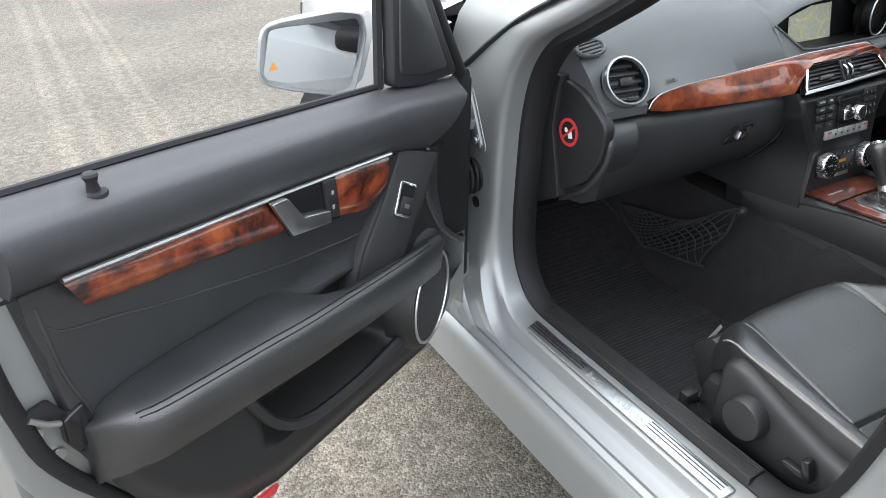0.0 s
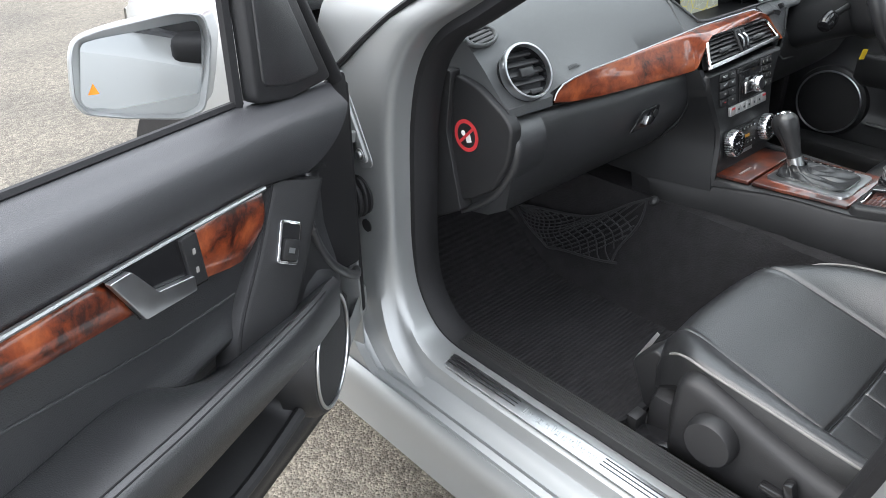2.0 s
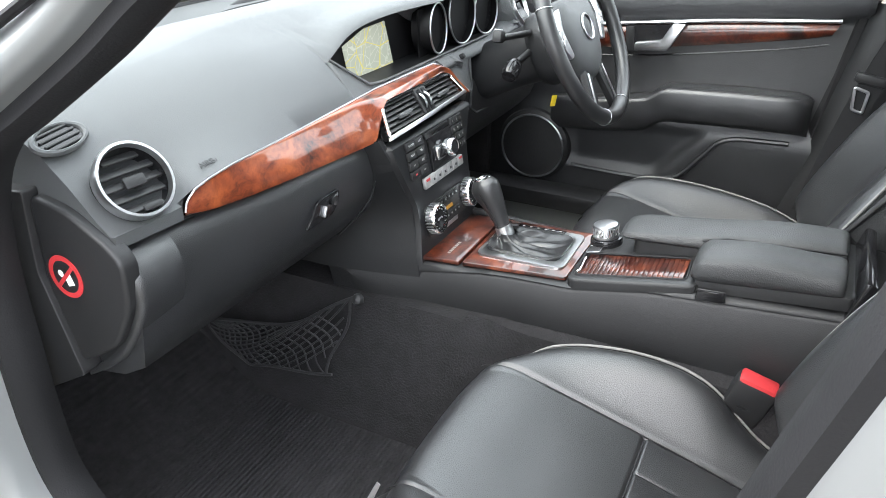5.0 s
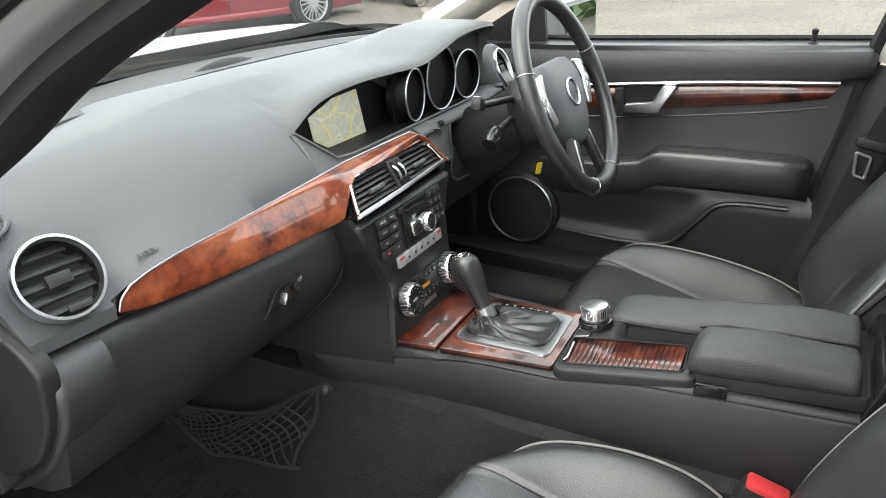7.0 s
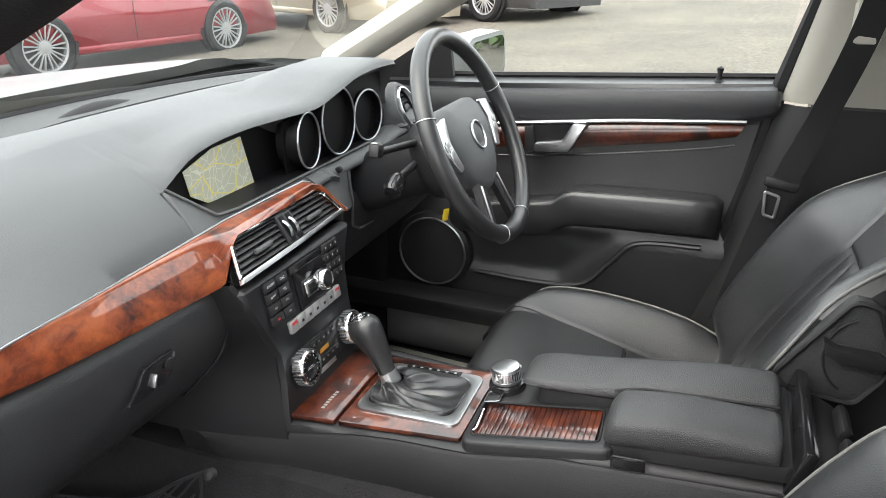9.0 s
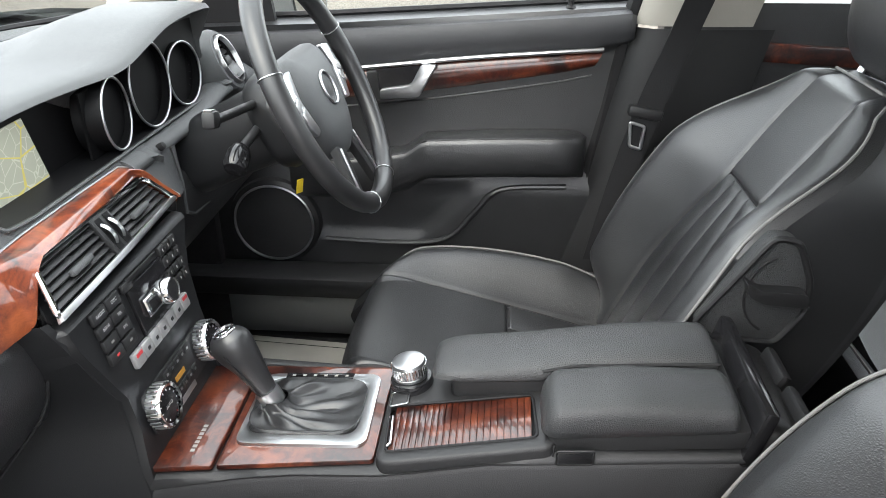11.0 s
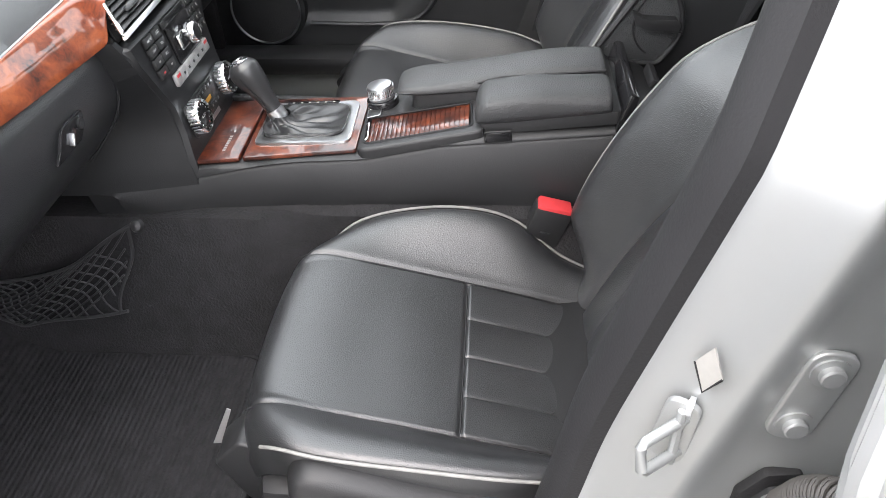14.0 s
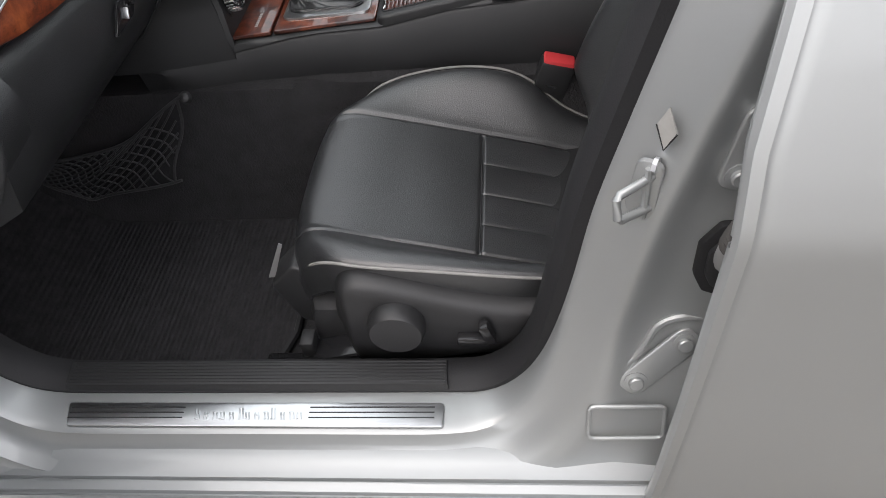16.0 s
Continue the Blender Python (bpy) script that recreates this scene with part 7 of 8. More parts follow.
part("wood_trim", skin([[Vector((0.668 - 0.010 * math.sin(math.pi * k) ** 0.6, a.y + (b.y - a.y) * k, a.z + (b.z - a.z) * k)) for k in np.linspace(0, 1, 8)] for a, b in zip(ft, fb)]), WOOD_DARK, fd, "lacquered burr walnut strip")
part("bright_strip", tube([Vector((0.660, p.y, p.z + 0.003)) for p in ft], 0.0045, 8), SATIN, fd)
FM = Matrix(((0, 0, -1, 0.66), (1, 0, 0, 0), (0, 1, 0, 0), (0, 0, 0, 1)))
part("handle_recess", prism([(-0.255, 0.735), (-0.25, 0.79), (-0.385, 0.803), (-0.355, 0.748)], 0.002, FM @ pose(0, 0, 0.001), 0), GLOSSY, fd)
part("handle", prism(round_poly([(-0.385, 0.803), (-0.35, 0.742), (-0.275, 0.736), (-0.275, 0.755), (-0.335, 0.765), (-0.355, 0.803)], 0.006), 0.012, FM @ pose(0, 0, 0.002), 0.003), SATIN, fd, "satin metal door handle")
part("lock_buttons", prism(round_poly([(-0.275, 0.735), (-0.255, 0.732), (-0.25, 0.788), (-0.27, 0.79)], 0.004), 0.006, FM @ pose(0, 0, 0.002), 0.0015), PLASTIC, fd)
rows = []
FAU, FAZ, FAN = [-0.08, -0.16, -0.27, -0.325, -0.36, -0.50, -0.62, -0.655, -0.667], [0.605, 0.613, 0.626, 0.638, 0.665, 0.672, 0.674, 0.672, 0.66], [0.03, 0.05, 0.06, 0.064, 0.07, 0.072, 0.07, 0.06, 0.02]
for y in np.linspace(-0.08, -0.672, 40):
    z, n = blend(FAU[::-1], FAZ[::-1], y), blend(FAU[::-1], FAN[::-1], y)
    rows.append([Vector((0.69 - a, y, b)) for a, b in ((0, z - 0.004), (0.01, z), (n * 0.8, z), (n * 0.95, z - 0.004), (n, z - 0.012), (n, z - 0.045), (n * 0.93, z - 0.07), (n * 0.8, z - 0.082), (0, z - 0.086))])
part("armrest", skin(rows, close_v=True, caps=True), LEATHER, fd, "stitched black leather armrest", angle=60)
part("stitching", tube([Vector((0.69 - blend(FAU[::-1], FAN[::-1], y) * 0.9, y, blend(FAU[::-1], FAZ[::-1], y) - 0.003)) for y in np.linspace(-0.12, -0.66, 30)], 0.0012, 5), RUBBER, fd)
fsm = Matrix(((0, 0, -1, 0.664), (1, 0, 0, -0.035), (0, 1, 0, 0.463), (0, 0, 0, 1)))
part("speaker_pod", lathe([(0.10, -0.02), (0.096, 0.0), (0.088, 0.006)], fsm, 40), PLASTIC, fd)
part("speaker_ring", ring(0.084, 0.0026, fsm @ pose(0, 0, 0.006), 48), SATIN, fd)
part("speaker_grille", lathe([(0.083, 0.004), (0.05, 0.006), (0.0, 0.007)], fsm, 32), bpy.data.materials["speaker_mesh"], fd)
part("pocket_edge", tube(spline([(0.672, -0.14, 0.425), (0.67, -0.30, 0.422), (0.67, -0.40, 0.436), (0.67, -0.46, 0.50), (0.67, -0.51, 0.548), (0.67, -0.64, 0.558)], 40), 0.006, 8), LEATHER, fd)
part("pad_stitching", tube([Vector((0.688, p.y, p.z - 0.022)) for p in fb], 0.0022, 6), LEATHER, fd)
part("lock_pin", lathe([(0.010, 0), (0.006, 0.004), (0.005, 0.016), (0.007, 0.026), (0, 0.03)], pose(0.70, -0.628, 0.90), 14), RUBBER, fd)
part("window_seal", tube([(0.735, 0.15, 0.868), (0.735, -0.16, 0.88), (0.735, -0.745, 0.912)], 0.007, 6), RUBBER, fd)
part("window", skin([[Vector((0.742, 0.10, 0.87)), Vector((0.70, -0.25, 1.03))], [Vector((0.742, -0.2, 0.88)), Vector((0.63, -0.42, 1.25))], [Vector((0.742, -0.74, 0.905)), Vector((0.63, -0.76, 1.25))]]), GLASS, fd, shadow=False)
fm = part("mirror_housing", prism(round_poly([(0.02, 0.94), (-0.13, 0.955), (-0.135, 0.84), (-0.02, 0.825)], 0.03), 0.08, Matrix(((-0.9, 0, 0.3, 0.86), (0.35, 0, 0.9, -0.06), (0, 1, 0, 0), (0, 0, 0, 1))), 0.02, 4), SILVER, fd, "silver door mirror")
part("mirror_glass", prism(round_poly([(0.01, 0.93), (-0.12, 0.944), (-0.122, 0.85), (-0.015, 0.838)], 0.02), 0.003, Matrix(((-0.9, 0, -0.3, 0.86), (0.35, 0, -0.9, -0.062), (0, 1, 0, 0), (0, 0, 0, 1))), 0), MIRROR, fd)
part("mirror_sail", prism([(0.14, 0.86), (-0.07, 0.868), (-0.06, 0.96), (0.0, 0.95)], 0.02, Matrix(((0, 0, 1, 0.70), (1, 0, 0, 0), (0, 1, 0, 0), (0, 0, 0, 1))), 0.006), RUBBER, fd)
# Far rear pillar with belt.
fp = thing("pillar_trim_panel", "dark and pale grey trim of the far door pillar", "pillar trim", (0.66, -0.85, 0.4))
rows = []
for z in np.linspace(0.33, 0.87, 10):
    y = blend([0.33, 0.55, 0.87], [-0.63, -0.70, -0.765], z)
    rows.append([Vector((0.71, y + 0.03, z)), Vector((0.68, y + 0.02, z)), Vector((0.66, y - 0.01, z)), Vector((0.65, y - 0.08, z)), Vector((0.66, y - 0.22, z))])
part("lower_trim", skin(rows), PLASTIC, fp)
rows = []
for z in np.linspace(0.875, 1.3, 8):
    y = blend([0.87, 1.3], [-0.765, -0.84], z)
    q = 0.28 * (z - 0.87)
    rows.append([Vector((0.71 - q, y + 0.035, z)), Vector((0.68 - q, y + 0.02, z)), Vector((0.66 - q, y - 0.01, z)), Vector((0.655 - q, y - 0.08, z)), Vector((0.66 - q, y - 0.18, z))])
part("upper_trim", skin(rows), BEIGE, fp, "pale grey upper trim")
part("pillar_seal", tube([(0.70, -0.60, 0.33), (0.70, -0.67, 0.5), (0.70, -0.735, 0.87), (0.62, -0.80, 1.15), (0.56, -0.8, 1.28)], 0.018, 8), RUBBER, fp)
belt = thing("seat_belt", "black seat belt with buckle tongue hanging from the far pillar", "seat belt", (0.62, -0.83, 0.5))
rows = []
for p in spline([(0.55, -0.87, 1.15), (0.57, -0.845, 1.0), (0.60, -0.81, 0.86), (0.60, -0.77, 0.74), (0.60, -0.735, 0.6), (0.59, -0.70, 0.44)], 20):
    rows.append([p + Vector((-0.004, 0.024, 0)), p + Vector((-0.006, -0.024, 0)), p + Vector((-0.003, -0.024, 0)), p + Vector((-0.001, 0.024, 0))])
part("webbing", skin(rows, close_v=True, caps=True), RUBBER, belt)
part("tongue_cover", box(0.02, 0.062, 0.02, pose(0.595, -0.765, 0.735, 10, 0, 0), 0.005), PLASTIC, belt)
part("tongue", tube([Vector((0.588, -0.752 + a, 0.693 + b + 0.3 * a)) for a, b in round_poly([(-0.010, -0.022), (0.010, -0.022), (0.013, 0.022), (-0.013, 0.022)], 0.004, 3)], 0.0032, 8, closed=True, flat=0.6, up=(1, 0, 0)), SATIN, belt, "steel belt tongue")
part("height_adjuster", box(0.03, 0.045, 0.08, pose(0.585, -0.85, 1.03, 0, 15, 0), 0.01), BEIGE, belt)
buckle = thing("belt_buckle", "black seat belt buckle with red release button", "belt buckle", (-0.14, -0.67, 0.42))
bmx = pose(-0.158, -0.668, 0.430, 16, -8, 0)
part("body", box(0.03, 0.058, 0.11, bmx, 0.006), PLASTIC, buckle)
part("button", box(0.026, 0.052, 0.02, bmx @ pose(0, 0, 0.050), 0.004), RED, buckle, "red release button")
part("press_mark", box(0.001, 0.016, 0.004, bmx @ pose(-0.0145, 0, 0.01), 0), SATIN, buckle)
part("stalk", box(0.02, 0.10, 0.012, pose(-0.145, -0.72, 0.405, 10, 0, 0), 0.004), PIPING, buckle)

# ---- steering wheel ----
WC = Vector((0.299, -0.230, 0.834))
wm = frame_of(WC, (1, 0, 0), (0, 0.42, 0.905))
wm = wm if wm.to_3x3().col[2].y < 0 else wm @ pose(0, 0, 0, 0, 180, 0)
wheel = thing("steering_wheel", "three-spoke black leather steering wheel with silver switch pads", "steering wheel", tuple(WC))
WX = 1 if wm.to_3x3().col[0].x > 0 else -1
part("rim", ring(0.174, 0.0148, wm @ pose(0, 0, 0.03), 72, 14), SOFT, wheel)
for a0 in (20, 160, 250, 290):
    a = math.radians(a0)
    part("seam", tube([wm @ (Vector((math.cos(a) * (0.174 + 0.0155 * math.cos(k * math.tau / 16)), math.sin(a) * (0.174 + 0.0155 * math.cos(k * math.tau / 16)), 0.03 + 0.0155 * math.sin(k * math.tau / 16)))) for k in range(17)], 0.0009, 5), SATIN, wheel)
hub = round_poly([(-0.078, 0.064), (0.078, 0.064), (0.102, 0.018), (0.066, -0.072), (0.0, -0.102), (-0.066, -0.072), (-0.102, 0.018)], 0.034, 6)
rows = []
for s, d in ((1.0, -0.01), (1.02, 0.008), (0.97, 0.02), (0.85, 0.028), (0.5, 0.034), (0.1, 0.036)):
    rows.append([wm @ Vector((x * s, y * s, d)) for x, y in hub])
part("airbag_cover", skin(rows, close_v=True, caps=True), DASH, wheel)
for sgn in (-1, 1):
    part("spoke", prism(round_poly([(sgn * 0.05, 0.045), (sgn * 0.165, 0.035), (sgn * 0.166, -0.005), (sgn * 0.06, -0.02)], 0.008), 0.012, wm @ pose(0, 0, 0.008), 0.004), PLASTIC, wheel)
    pad = part("switch_pad", prism(round_poly([(sgn * 0.084, 0.052), (sgn * 0.126, 0.046), (sgn * 0.134, 0.004), (sgn * 0.104, -0.040), (sgn * 0.086, -0.036), (sgn * 0.100, 0.012)], 0.006), 0.006, wm @ pose(0, 0, 0.021), 0.002), SATIN, wheel, "silver switch pad")
    for k in range(4):
        part("pad_key", box(0.012, 0.013, 0.002, wm @ pose(sgn * (0.116 + 0.006 * (k % 2) - 0.006 * (k // 2)), 0.012 - 0.0155 * (k // 2) - 0.004 * (k % 2), 0.0275, 0, 0, sgn * -14), 0.0006), KEYCAP, pad)
    part("lower_spoke", prism(round_poly([(sgn * 0.012, -0.06), (sgn * 0.05, -0.055), (sgn * 0.072, -0.158), (sgn * 0.045, -0.168)], 0.006), 0.012, wm @ pose(0, 0, 0.010), 0.004), PLASTIC, wheel)
    part("spoke_inlay", box(0.005, 0.075, 0.003, wm @ pose(sgn * 0.052, -0.115, 0.023, 0, 0, sgn * 13), 0.001), SATIN, wheel)
part("badge_ring", ring(0.024, 0.0022, wm @ pose(0, 0.0, 0.0365), 32), SATIN, wheel, "plain silver round badge")
part("badge_disc", lathe([(0.023, 0.035), (0.0, 0.037)], wm, 24), PLASTIC, wheel)
col = thing("steering_column", "black steering column shroud with stalks", "steering column", (0.315, -0.15, 0.8))
rows = []
for d, s in ((-0.008, 0.05), (-0.012, 0.07), (-0.02, 0.078), (-0.05, 0.08), (-0.062, 0.074), (-0.066, 0.064), (-0.12, 0.06), (-0.20, 0.06)):
    rows.append([wm @ Vector((s * math.copysign(abs(math.cos(a)) ** 0.7, math.cos(a)), s * 0.9 * math.copysign(abs(math.sin(a)) ** 0.7, math.sin(a)) - 0.01, d)) for a in np.linspace(0, math.tau, 28, endpoint=False)])
part("shroud", skin(rows, close_v=True), STACK, col)
part("stalk", tube(spline([(0.25, -0.18, 0.815), (0.215, -0.175, 0.805), (0.185, -0.168, 0.795), (0.165, -0.165, 0.785)], 12), 0.0065, 10), PLASTIC, col)
part("stalk_end", lathe([(0.008, -0.004), (0.014, 0.002), (0.0165, 0.012), (0.0165, 0.030), (0.013, 0.036), (0, 0.037)], facing((0.182, -0.166, 0.795), (0, 1, 0), (0.5, 0.1, -0.86)), 20), GLOSSY, col, "knurled stalk end")
part("selector_stub", tube([(0.23, -0.175, 0.842), (0.17, -0.165, 0.846), (0.118, -0.162, 0.852)], 0.006, 10), PLASTIC, col)
part("selector_end", box(0.022, 0.018, 0.022, pose(0.110, -0.162, 0.856, 0, 12, 0), 0.005), PLASTIC, col)
part("selector_cap", box(0.014, 0.010, 0.0016, pose(0.109, -0.162, 0.8678, 0, 12, 0), 0.0005), SATIN, col)
part("column_recess", prism(round_poly([(0.196, 0.80), (0.45, 0.80), (0.46, 0.675), (0.196, 0.685)], 0.012), 0.012, Matrix(((1, 0, 0, 0), (0, 0, -1, -0.030), (0, 1, 0, 0), (0, 0, 0, 1))), 0.003), PLASTIC, col, "dark recess round the column")
part("recess_edge", tube([(0.197, -0.066, 0.792), (0.199, -0.070, 0.735), (0.205, -0.066, 0.690), (0.24, -0.062, 0.672), (0.42, -0.05, 0.655)], 0.003, 8), DASH, col)
part("knee_panel", box(0.42, 0.03, 0.10, pose(0.40, 0.0, 0.66, 25, 0, 0), 0.012), PLASTIC, col)
part("ignition_plug", lathe([(0.006, 0), (0.007, 0.004), (0, 0.006)], facing((0.226, -0.043, 0.735), (1, 0, 0), (0, 0, 1)), 12), WHITE, col)
part("yellow_tag", box(0.011, 0.002, 0.024, pose(0.27, -0.215, 0.708, 15, 0, -40), 0.0005), YELLOW, col, "yellow paper tag")
fvm = frame_of((0.482, -0.052, 0.846), (1, 0.1, 0), (0, 0.4, 0.9))
fvm = fvm if fvm.to_3x3().col[2].y < 0 else fvm @ pose(0, 0, 0, 0, 180, 0)
round_vent(dash, fvm, 0.041)
part("vent_pod", lathe([(0.042, -0.01), (0.044, -0.001), (0.050, -0.002), (0.056, -0.010), (0.060, -0.04), (0.062, -0.12)], fvm, 40), DASH, dash)

part("kick_panel", box(0.03, 0.42, 0.62, pose(0.645, 0.29, 0.46), 0.008), CARPET, body)
paper = thing("paper_mat", "pale cream paper mat on the driver's floor", "paper mat", (0.5, -0.1, 0.21))
part("sheet", prism(round_poly([(0.40, 0.06), (0.612, 0.066), (0.585, -0.30), (0.40, -0.30)], 0.01), 0.003, pose(0, 0, 0.2085), 0.0005), BEIGE, paper)
part("printed_line", box(0.0015, 0.34, 0.0006, pose(0.578, -0.115, 0.2119, 0, 0, -4), 0), PLASTIC, paper)

# ---- footwell net ----
CORD = material("elastic_cord", (0.024, 0.024, 0.026), 0.7, vary=0.2)
net = thing("cargo_net", "black elastic net strung on the footwell tunnel wall", "net", (-0.25, 0.08, 0.3))
A, B, C, D_ = Vector((-0.215, 0.285, 0.35)), Vector((-0.213, -0.072, 0.488)), Vector((-0.213, -0.005, 0.32)), Vector((-0.216, 0.19, 0.268))


def net_pt(t, s):
    """A point of the slack net: t along its top cord, s down to the lower cord."""
    t, s = min(1, max(0, t)), min(1, max(0, s))
    p = A.lerp(B, t) + Vector((0, 0, -0.027 * math.sin(math.pi * t)))
    q = A.lerp(D_, t * 2) if t < 0.5 else D_.lerp(C, t * 2 - 1)
    return p.lerp(q, s) + Vector((-0.022 - 0.004 * math.sin(9 * t + 5 * s), 0.006 * math.sin(7 * s + 9 * t), 0.006 * math.sin(8 * t + 4 * s)))


for sgn in (-1, 1):
    for k in range(15):
        t0 = (k + 0.5) / 15 + (0.2 if sgn < 0 else -0.2)
        pts = [net_pt(t0 + sgn * 0.4 * s, s) for s in np.linspace(0, 1, 14) if 0 <= t0 + sgn * 0.4 * s <= 0.97]
        if len(pts) > 3:
            part("cord", tube(pts, 0.0017, 5), CORD, net)
for s_ in (0.0, 1.0):
    part("edge_cord", tube([net_pt(t, s_) for t in np.linspace(0, 1, 30)], 0.003, 6), CORD, net)
part("edge_cord", tube([net_pt(0.97, s_) for s_ in np.linspace(0, 1, 12)], 0.003, 6), CORD, net)
part("hook", lathe([(0.009, -0.004), (0.011, 0.0), (0.008, 0.006), (0, 0.008)], pose(-0.238, -0.073, 0.49, 0, -60, 0), 14), PLASTIC, net)

tag = thing("seat_tag", "small silvery textile tag hanging from the passenger seat front", "tag", (-0.5, -0.25, 0.33))
part("tag_sheet", prism([(-0.265, 0.408), (-0.270, 0.405), (-0.243, 0.337), (-0.232, 0.336)], 0.0015, Matrix(((0, 0, -1, -0.4985), (1, 0, 0, 0), (0, 1, 0, 0), (0, 0, 0, 1))), 0), KEYCAP, tag)

# ---- rear bench ----
bench = thing("rear_bench", "black leather rear bench with grey piping", "car seat", (0, -1.5, 0.3))
rows = []
for y in np.linspace(-1.055, -1.62, 22):
    rows.append([Vector((x, y, 0.475 - 0.07 * ease(-1.085, -1.05, y) + 0.02 * math.cos(3 * math.pi * x / 0.66) - 0.03 * ease(0.5, 0.66, abs(x)) - 0.08 * (y + 1.055) * -0.6)) for x in np.linspace(-0.66, 0.62, 40)])
part("cushion", skin(rows), LEATHER, bench)
part("cushion_front", box(1.28, 0.05, 0.22, pose(-0.02, -1.07, 0.34), 0.02), LEATHER, bench)
part("backrest", box(1.28, 0.14, 0.62, pose(-0.02, -1.72, 0.70, -22, 0, 0), 0.05, 4), LEATHER, bench)
part("piping", tube([(x, -1.052, 0.472) for x in (-0.6, 0.58)], 0.0025, 6), SEAT_PIPING, bench)

# Lever panel on the inner side of the driver's seat back.
lp = [(-0.828, 0.743), (-0.857, 0.739), (-0.879, 0.686), (-0.881, 0.647), (-0.853, 0.601), (-0.772, 0.607), (-0.752, 0.625)]
LM = Matrix(((0, 0, -1, 0.092), (1, 0, 0, 0), (0, 1, 0, 0), (0, 0, 0, 1)))
panel = part("lever_panel", prism(round_poly(lp, 0.010), 0.026, LM, 0.003), GRILLE, far_seat, "textured black side panel with lever")
part("panel_rim", tube([LM @ Vector((y, z, 0.026)) for y, z in round_poly(lp, 0.010)], 0.0042, 8, closed=True), PLASTIC, far_seat)
part("backrest_lever", prism(round_poly([(-0.800, 0.692), (-0.818, 0.682), (-0.868, 0.680), (-0.876, 0.672), (-0.872, 0.660), (-0.822, 0.664), (-0.806, 0.674)], 0.004), 0.018, LM @ pose(0, 0, 0.026), 0.004, 3), PLASTIC, far_seat)
part("lever_arc", tube([LM @ Vector((-0.846 + 0.040 * math.cos(a), 0.668 + 0.052 * math.sin(a), 0.027)) for a in np.linspace(-1.2, 1.3, 20)], 0.0018, 5), RUBBER, far_seat)

# ---- rear of the cabin ----
rd = thing("rear_door_trim", "black leather trim of the closed far rear door", "door trim", (0.69, -1.3, 0.3))
rows = []
for y in np.linspace(-0.80, -1.75, 30):
    rows.append([Vector((0.70 - 0.012 * math.sin(math.pi * t) - 0.06 * ease(0.42, 0.46, t) * ease(0.62, 0.57, t), y, 0.28 + 0.63 * t)) for t in np.linspace(0, 1, 40)] + [Vector((0.75, y, 0.91)), Vector((0.80, y, 0.6)), Vector((0.78, y, 0.28))])
part("trim_panel", skin(rows, close_v=True, caps=True), LEATHER, rd)
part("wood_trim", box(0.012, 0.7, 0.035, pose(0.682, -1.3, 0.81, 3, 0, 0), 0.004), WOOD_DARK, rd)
part("armrest_stitching", tube([(0.636, -0.85, 0.582), (0.634, -1.3, 0.582), (0.64, -1.7, 0.582)], 0.0015, 5), PLASTIC, rd)
part("window", skin([[Vector((0.742, y, 0.905)), Vector((0.63, y, 1.25))] for y in (-0.84, -1.7)]), GLASS, rd, shadow=False)
part("rear_quarter", skin([[Vector((x, y, z)) for x, z in ((0.80, 0.25), (0.86, 0.6), (0.82, 0.9), (0.62, 1.3))] for y in (-1.7, -2.3)]), SILVER, body)
part("rear_quarter", skin([[Vector((-0.04 - x, y, z)) for x, z in ((0.80, 0.25), (0.86, 0.6), (0.82, 0.9), (0.62, 1.3))] for y in (-1.7, -2.3)]), SILVER, body)
part("parcel_shelf", box(1.3, 0.5, 0.03, pose(-0.02, -2.05, 0.93), 0.01), CARPET, body)
part("boot_bulkhead", box(1.5, 0.04, 0.75, pose(-0.02, -2.2, 0.55), 0.01), CARPET, body)
part("rear_window", skin([[Vector((x, -2.28, 0.95)), Vector((x * 0.85, -1.95, 1.33))] for x in np.linspace(-0.64, 0.60, 9)]), GLASS, body, shadow=False)

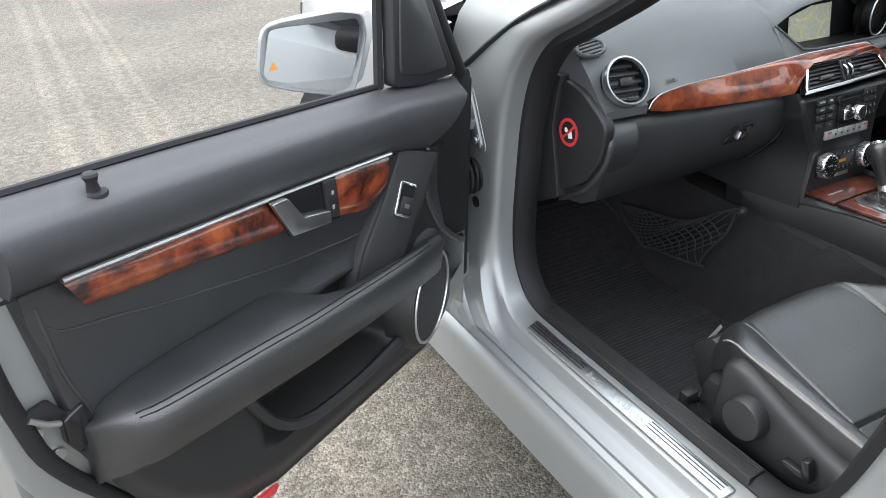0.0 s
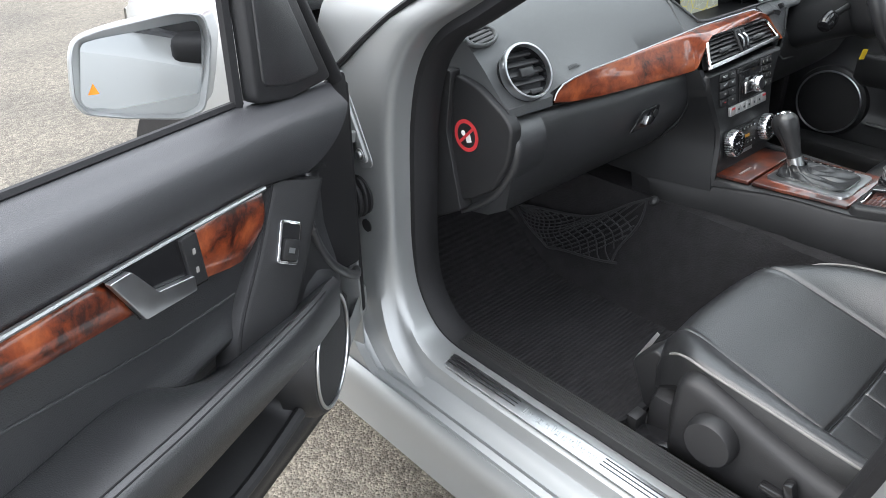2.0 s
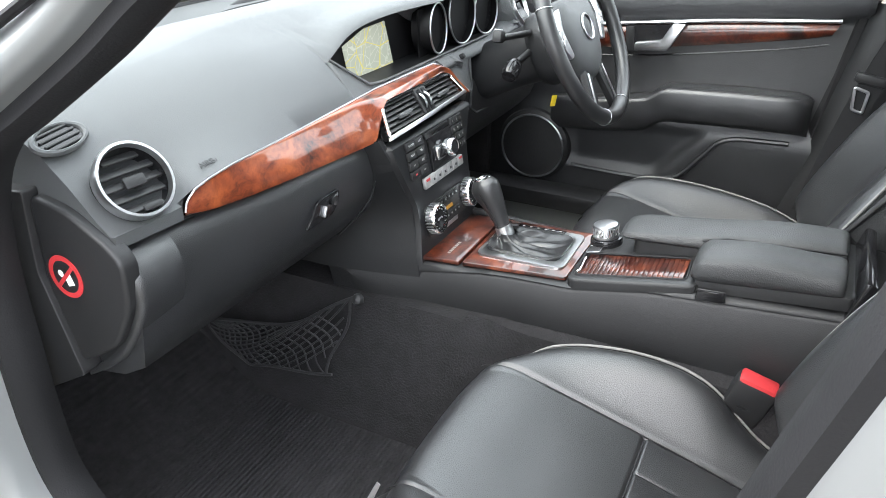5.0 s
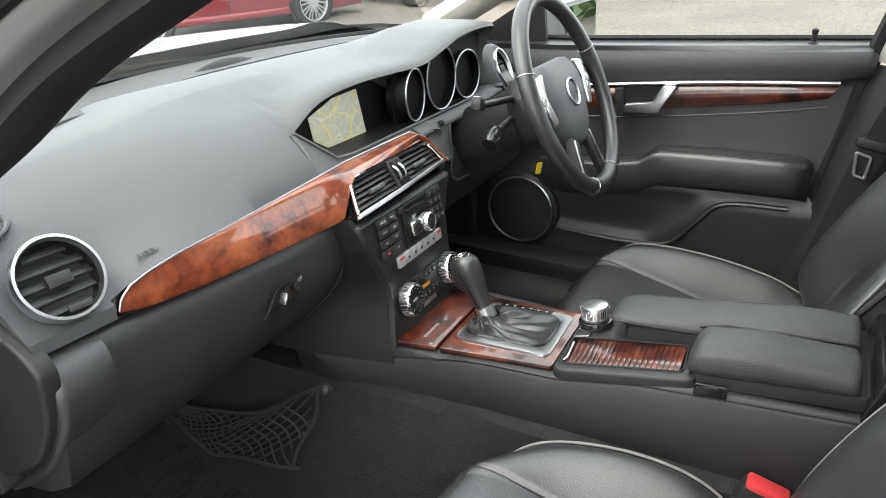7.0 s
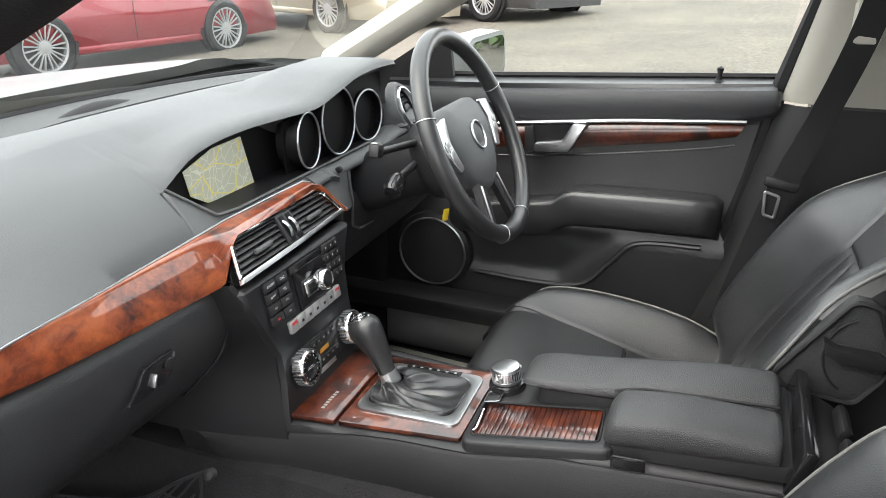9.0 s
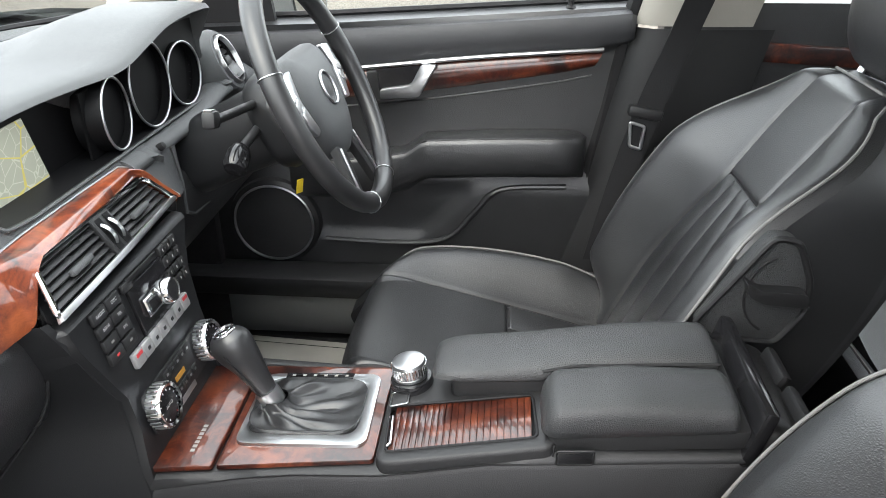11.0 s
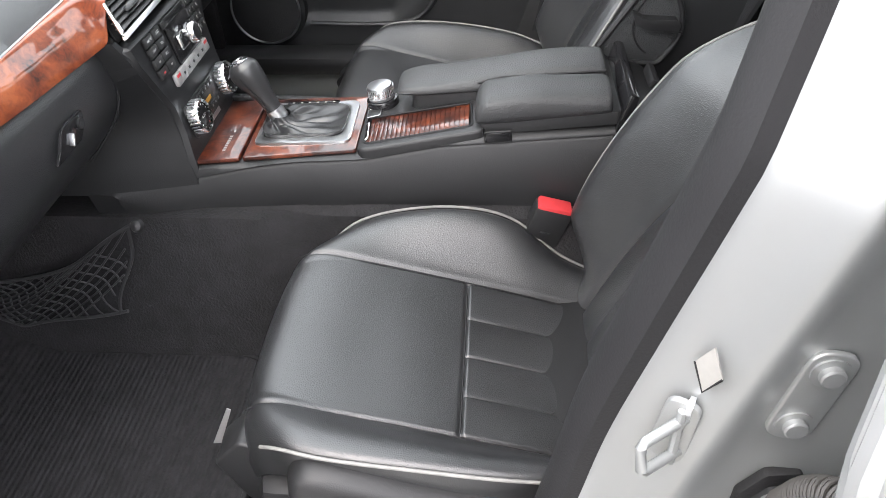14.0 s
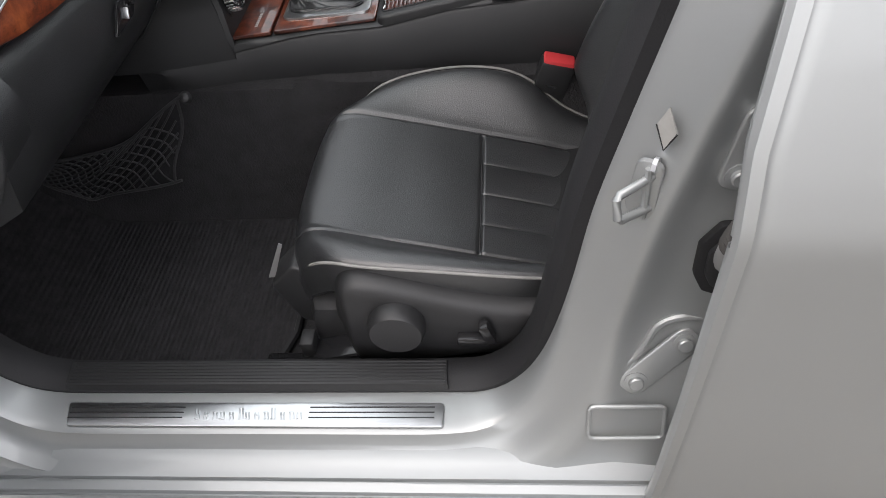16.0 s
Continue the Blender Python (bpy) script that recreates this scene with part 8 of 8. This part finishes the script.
# ---- other cars, hedge ----
def parked_car(name, label, x, y, ang, paint, length=4.5, high=1.45, base=2.6):
    """A parked saloon: lofted body, glasshouse, four alloy wheels, lamps."""
    m = pose(x, y, ground_z(x, y), 0, 0, ang)
    c = thing(name, label, "car", pose_m=m)
    hl = length / 2
    rows = []
    for i, a in enumerate(np.linspace(-hl, hl, 30)):
        t = a / hl
        top = 0.92 + 0.04 * math.cos(t * 1.5) - 0.35 * max(0, abs(t) - 0.86) / 0.14
        w = 0.86 - 0.16 * max(0, abs(t) - 0.75) / 0.25
        row = []
        for px, pz in ((0.92, 0.2), (0.98, 0.32), (1.0, 0.55), (0.97, 0.75), (0.90, 0.93), (0.6, 1.0), (0, 1.01)):
            row.append((w * px, max(0.2, pz * top)))
        row = [Vector((a, -p, z)) for p, z in row] + [Vector((a, p, z)) for p, z in row[::-1]]
        rows.append(row)
    part("body", skin(rows, caps=True), paint, c, local=True)
    rows = []
    for a, z0, z1, s in ((-1.55, 0.9, 0.95, 0.9), (-0.95, 0.9, high - 0.05, 0.78), (-0.2, 0.9, high, 0.76), (0.4, 0.9, high - 0.04, 0.76), (1.05, 0.9, 0.96, 0.9)):
        rows.append([Vector((a, -0.80, z0)), Vector((a, -0.80 * s, z1 - 0.05)), Vector((a, -0.74 * s, z1)), Vector((a, 0.74 * s, z1)), Vector((a, 0.80 * s, z1 - 0.05)), Vector((a, 0.80, z0))])
    part("glasshouse", skin(rows), GLOSSY, c, "dark windows", local=True)
    rows = [[p + Vector((0, 0, 0.012)) for p in r[1:5]] for r in rows[1:4]]
    part("roof", skin(rows), paint, c, local=True)
    for sx in (-1, 1):
        for sy in (-1, 1):
            part("wheel_arch", lathe([(0.375, 0.0), (0.37, 0.006), (0.0, 0.006)], pose(sx * base / 2, sy * 0.84, 0.34, -90 * sy, 0, 0), 32), RUBBER, c, local=True)
            wmx = pose(sx * base / 2, sy * 0.80, 0.32, -90 * sy, 0, 0)
            w = part("wheel", lathe([(0.19, -0.1), (0.29, -0.1), (0.32, -0.07), (0.32, 0.07), (0.29, 0.1), (0.235, 0.09)], wmx, 32), RUBBER, c, "black tyre", local=True)
            part("rim", lathe([(0.235, 0.085), (0.225, 0.07), (0.2, 0.04), (0.0, 0.02)], wmx, 32), RIM_GREY, w, "", local=True)
            for k in range(20):
                a = (k // 2) * math.tau / 10 + (0.13 if k % 2 else -0.13)
                part("spoke", box(0.165, 0.015, 0.018, wmx @ pose(0.142 * math.cos(a), 0.142 * math.sin(a), 0.072, 0, 0, math.degrees(a)), 0.004), KEYCAP, w, "", local=True)
            part("hub_cap", lathe([(0.075, 0.062), (0.07, 0.078), (0.03, 0.084), (0.0, 0.084)], wmx, 24), KEYCAP, w, "", local=True)
            part("rim_edge", ring(0.228, 0.013, wmx @ pose(0, 0, 0.08), 32, 6), KEYCAP, w, "", local=True)
    for sy in (-1, 1):
        part("side_seam", box(0.006, 0.004, 0.62, pose(-0.1, sy * 0.862, 0.6), 0), RUBBER, c, local=True)
        part("sill", box(length * 0.42, 0.03, 0.07, pose(0, sy * 0.83, 0.25), 0.012), paint, c, local=True)
    return c


RIM_GREY = material("shaded_alloy", (0.16, 0.16, 0.165), 0.4, 0.6, vary=0.1)
RED_PAINT = material("dark_red_paint", (0.28, 0.012, 0.022), 0.3, 0.3, 1.0, vary=0.03)
GOLD_PAINT = material("beige_metallic_paint", (0.42, 0.37, 0.28), 0.3, 0.5, 1.0, vary=0.03)
DARK_PAINT = material("dark_grey_paint", (0.05, 0.052, 0.056), 0.3, 0.4, 1.0, vary=0.03)
parked_car("red_car", "dark red saloon with multi-spoke alloy wheels, parked", 5.80, 6.10, -10, RED_PAINT, 4.4, base=2.3)
parked_car("beige_car", "beige metallic saloon parked beside the red car", 9.5, 5.3, 67, GOLD_PAINT, 4.5)
parked_car("grey_car", "dark grey hatchback parked at the far side", 10.75, 3.35, 62, DARK_PAINT, 4.1, base=2.5)

LEAF = material("hedge_leaf", (0.06, 0.10, 0.03), 0.6, vary=0.5, vary_scale=3)
bm = bmesh.new()
rng = random.Random(4)
for k in range(5200):
    y = rng.uniform(-14, 22)
    c = Vector((26 + rng.gauss(0, 0.5) + 0.1 * (y - 4), y, 0.6 + abs(rng.gauss(0, 0.9))))
    d = Vector((rng.uniform(-1, 1), rng.uniform(-1, 1), rng.uniform(-1, 1))).normalized() * rng.uniform(0.08, 0.2)
    e = d.orthogonal().normalized() * d.length * 0.6
    vs = [bm.verts.new(c + q) for q in (d, e, -d, -e)]
    bm.faces.new(vs)
bush = bmesh.new()
for k in range(2600):
    c = Vector((4.5 + rng.gauss(0, 0.6), -5.0 + rng.gauss(0, 0.6), 0.1 + abs(rng.gauss(0, 0.6))))
    d = Vector((rng.uniform(-1, 1), rng.uniform(-1, 1), rng.uniform(-1, 1))).normalized() * rng.uniform(0.05, 0.12)
    e = d.orthogonal().normalized() * d.length * 0.6
    bush.faces.new([bush.verts.new(c + q) for q in (d, e, -d, -e)])
tagged(part("bush", bush, LEAF, None), "green bush at the car park edge, mirrored in the door mirror", "bush", kind="stuff")
tagged(part("hedge", bm, LEAF, None), "low green hedge along the far edge of the car park", "hedge", kind="stuff")
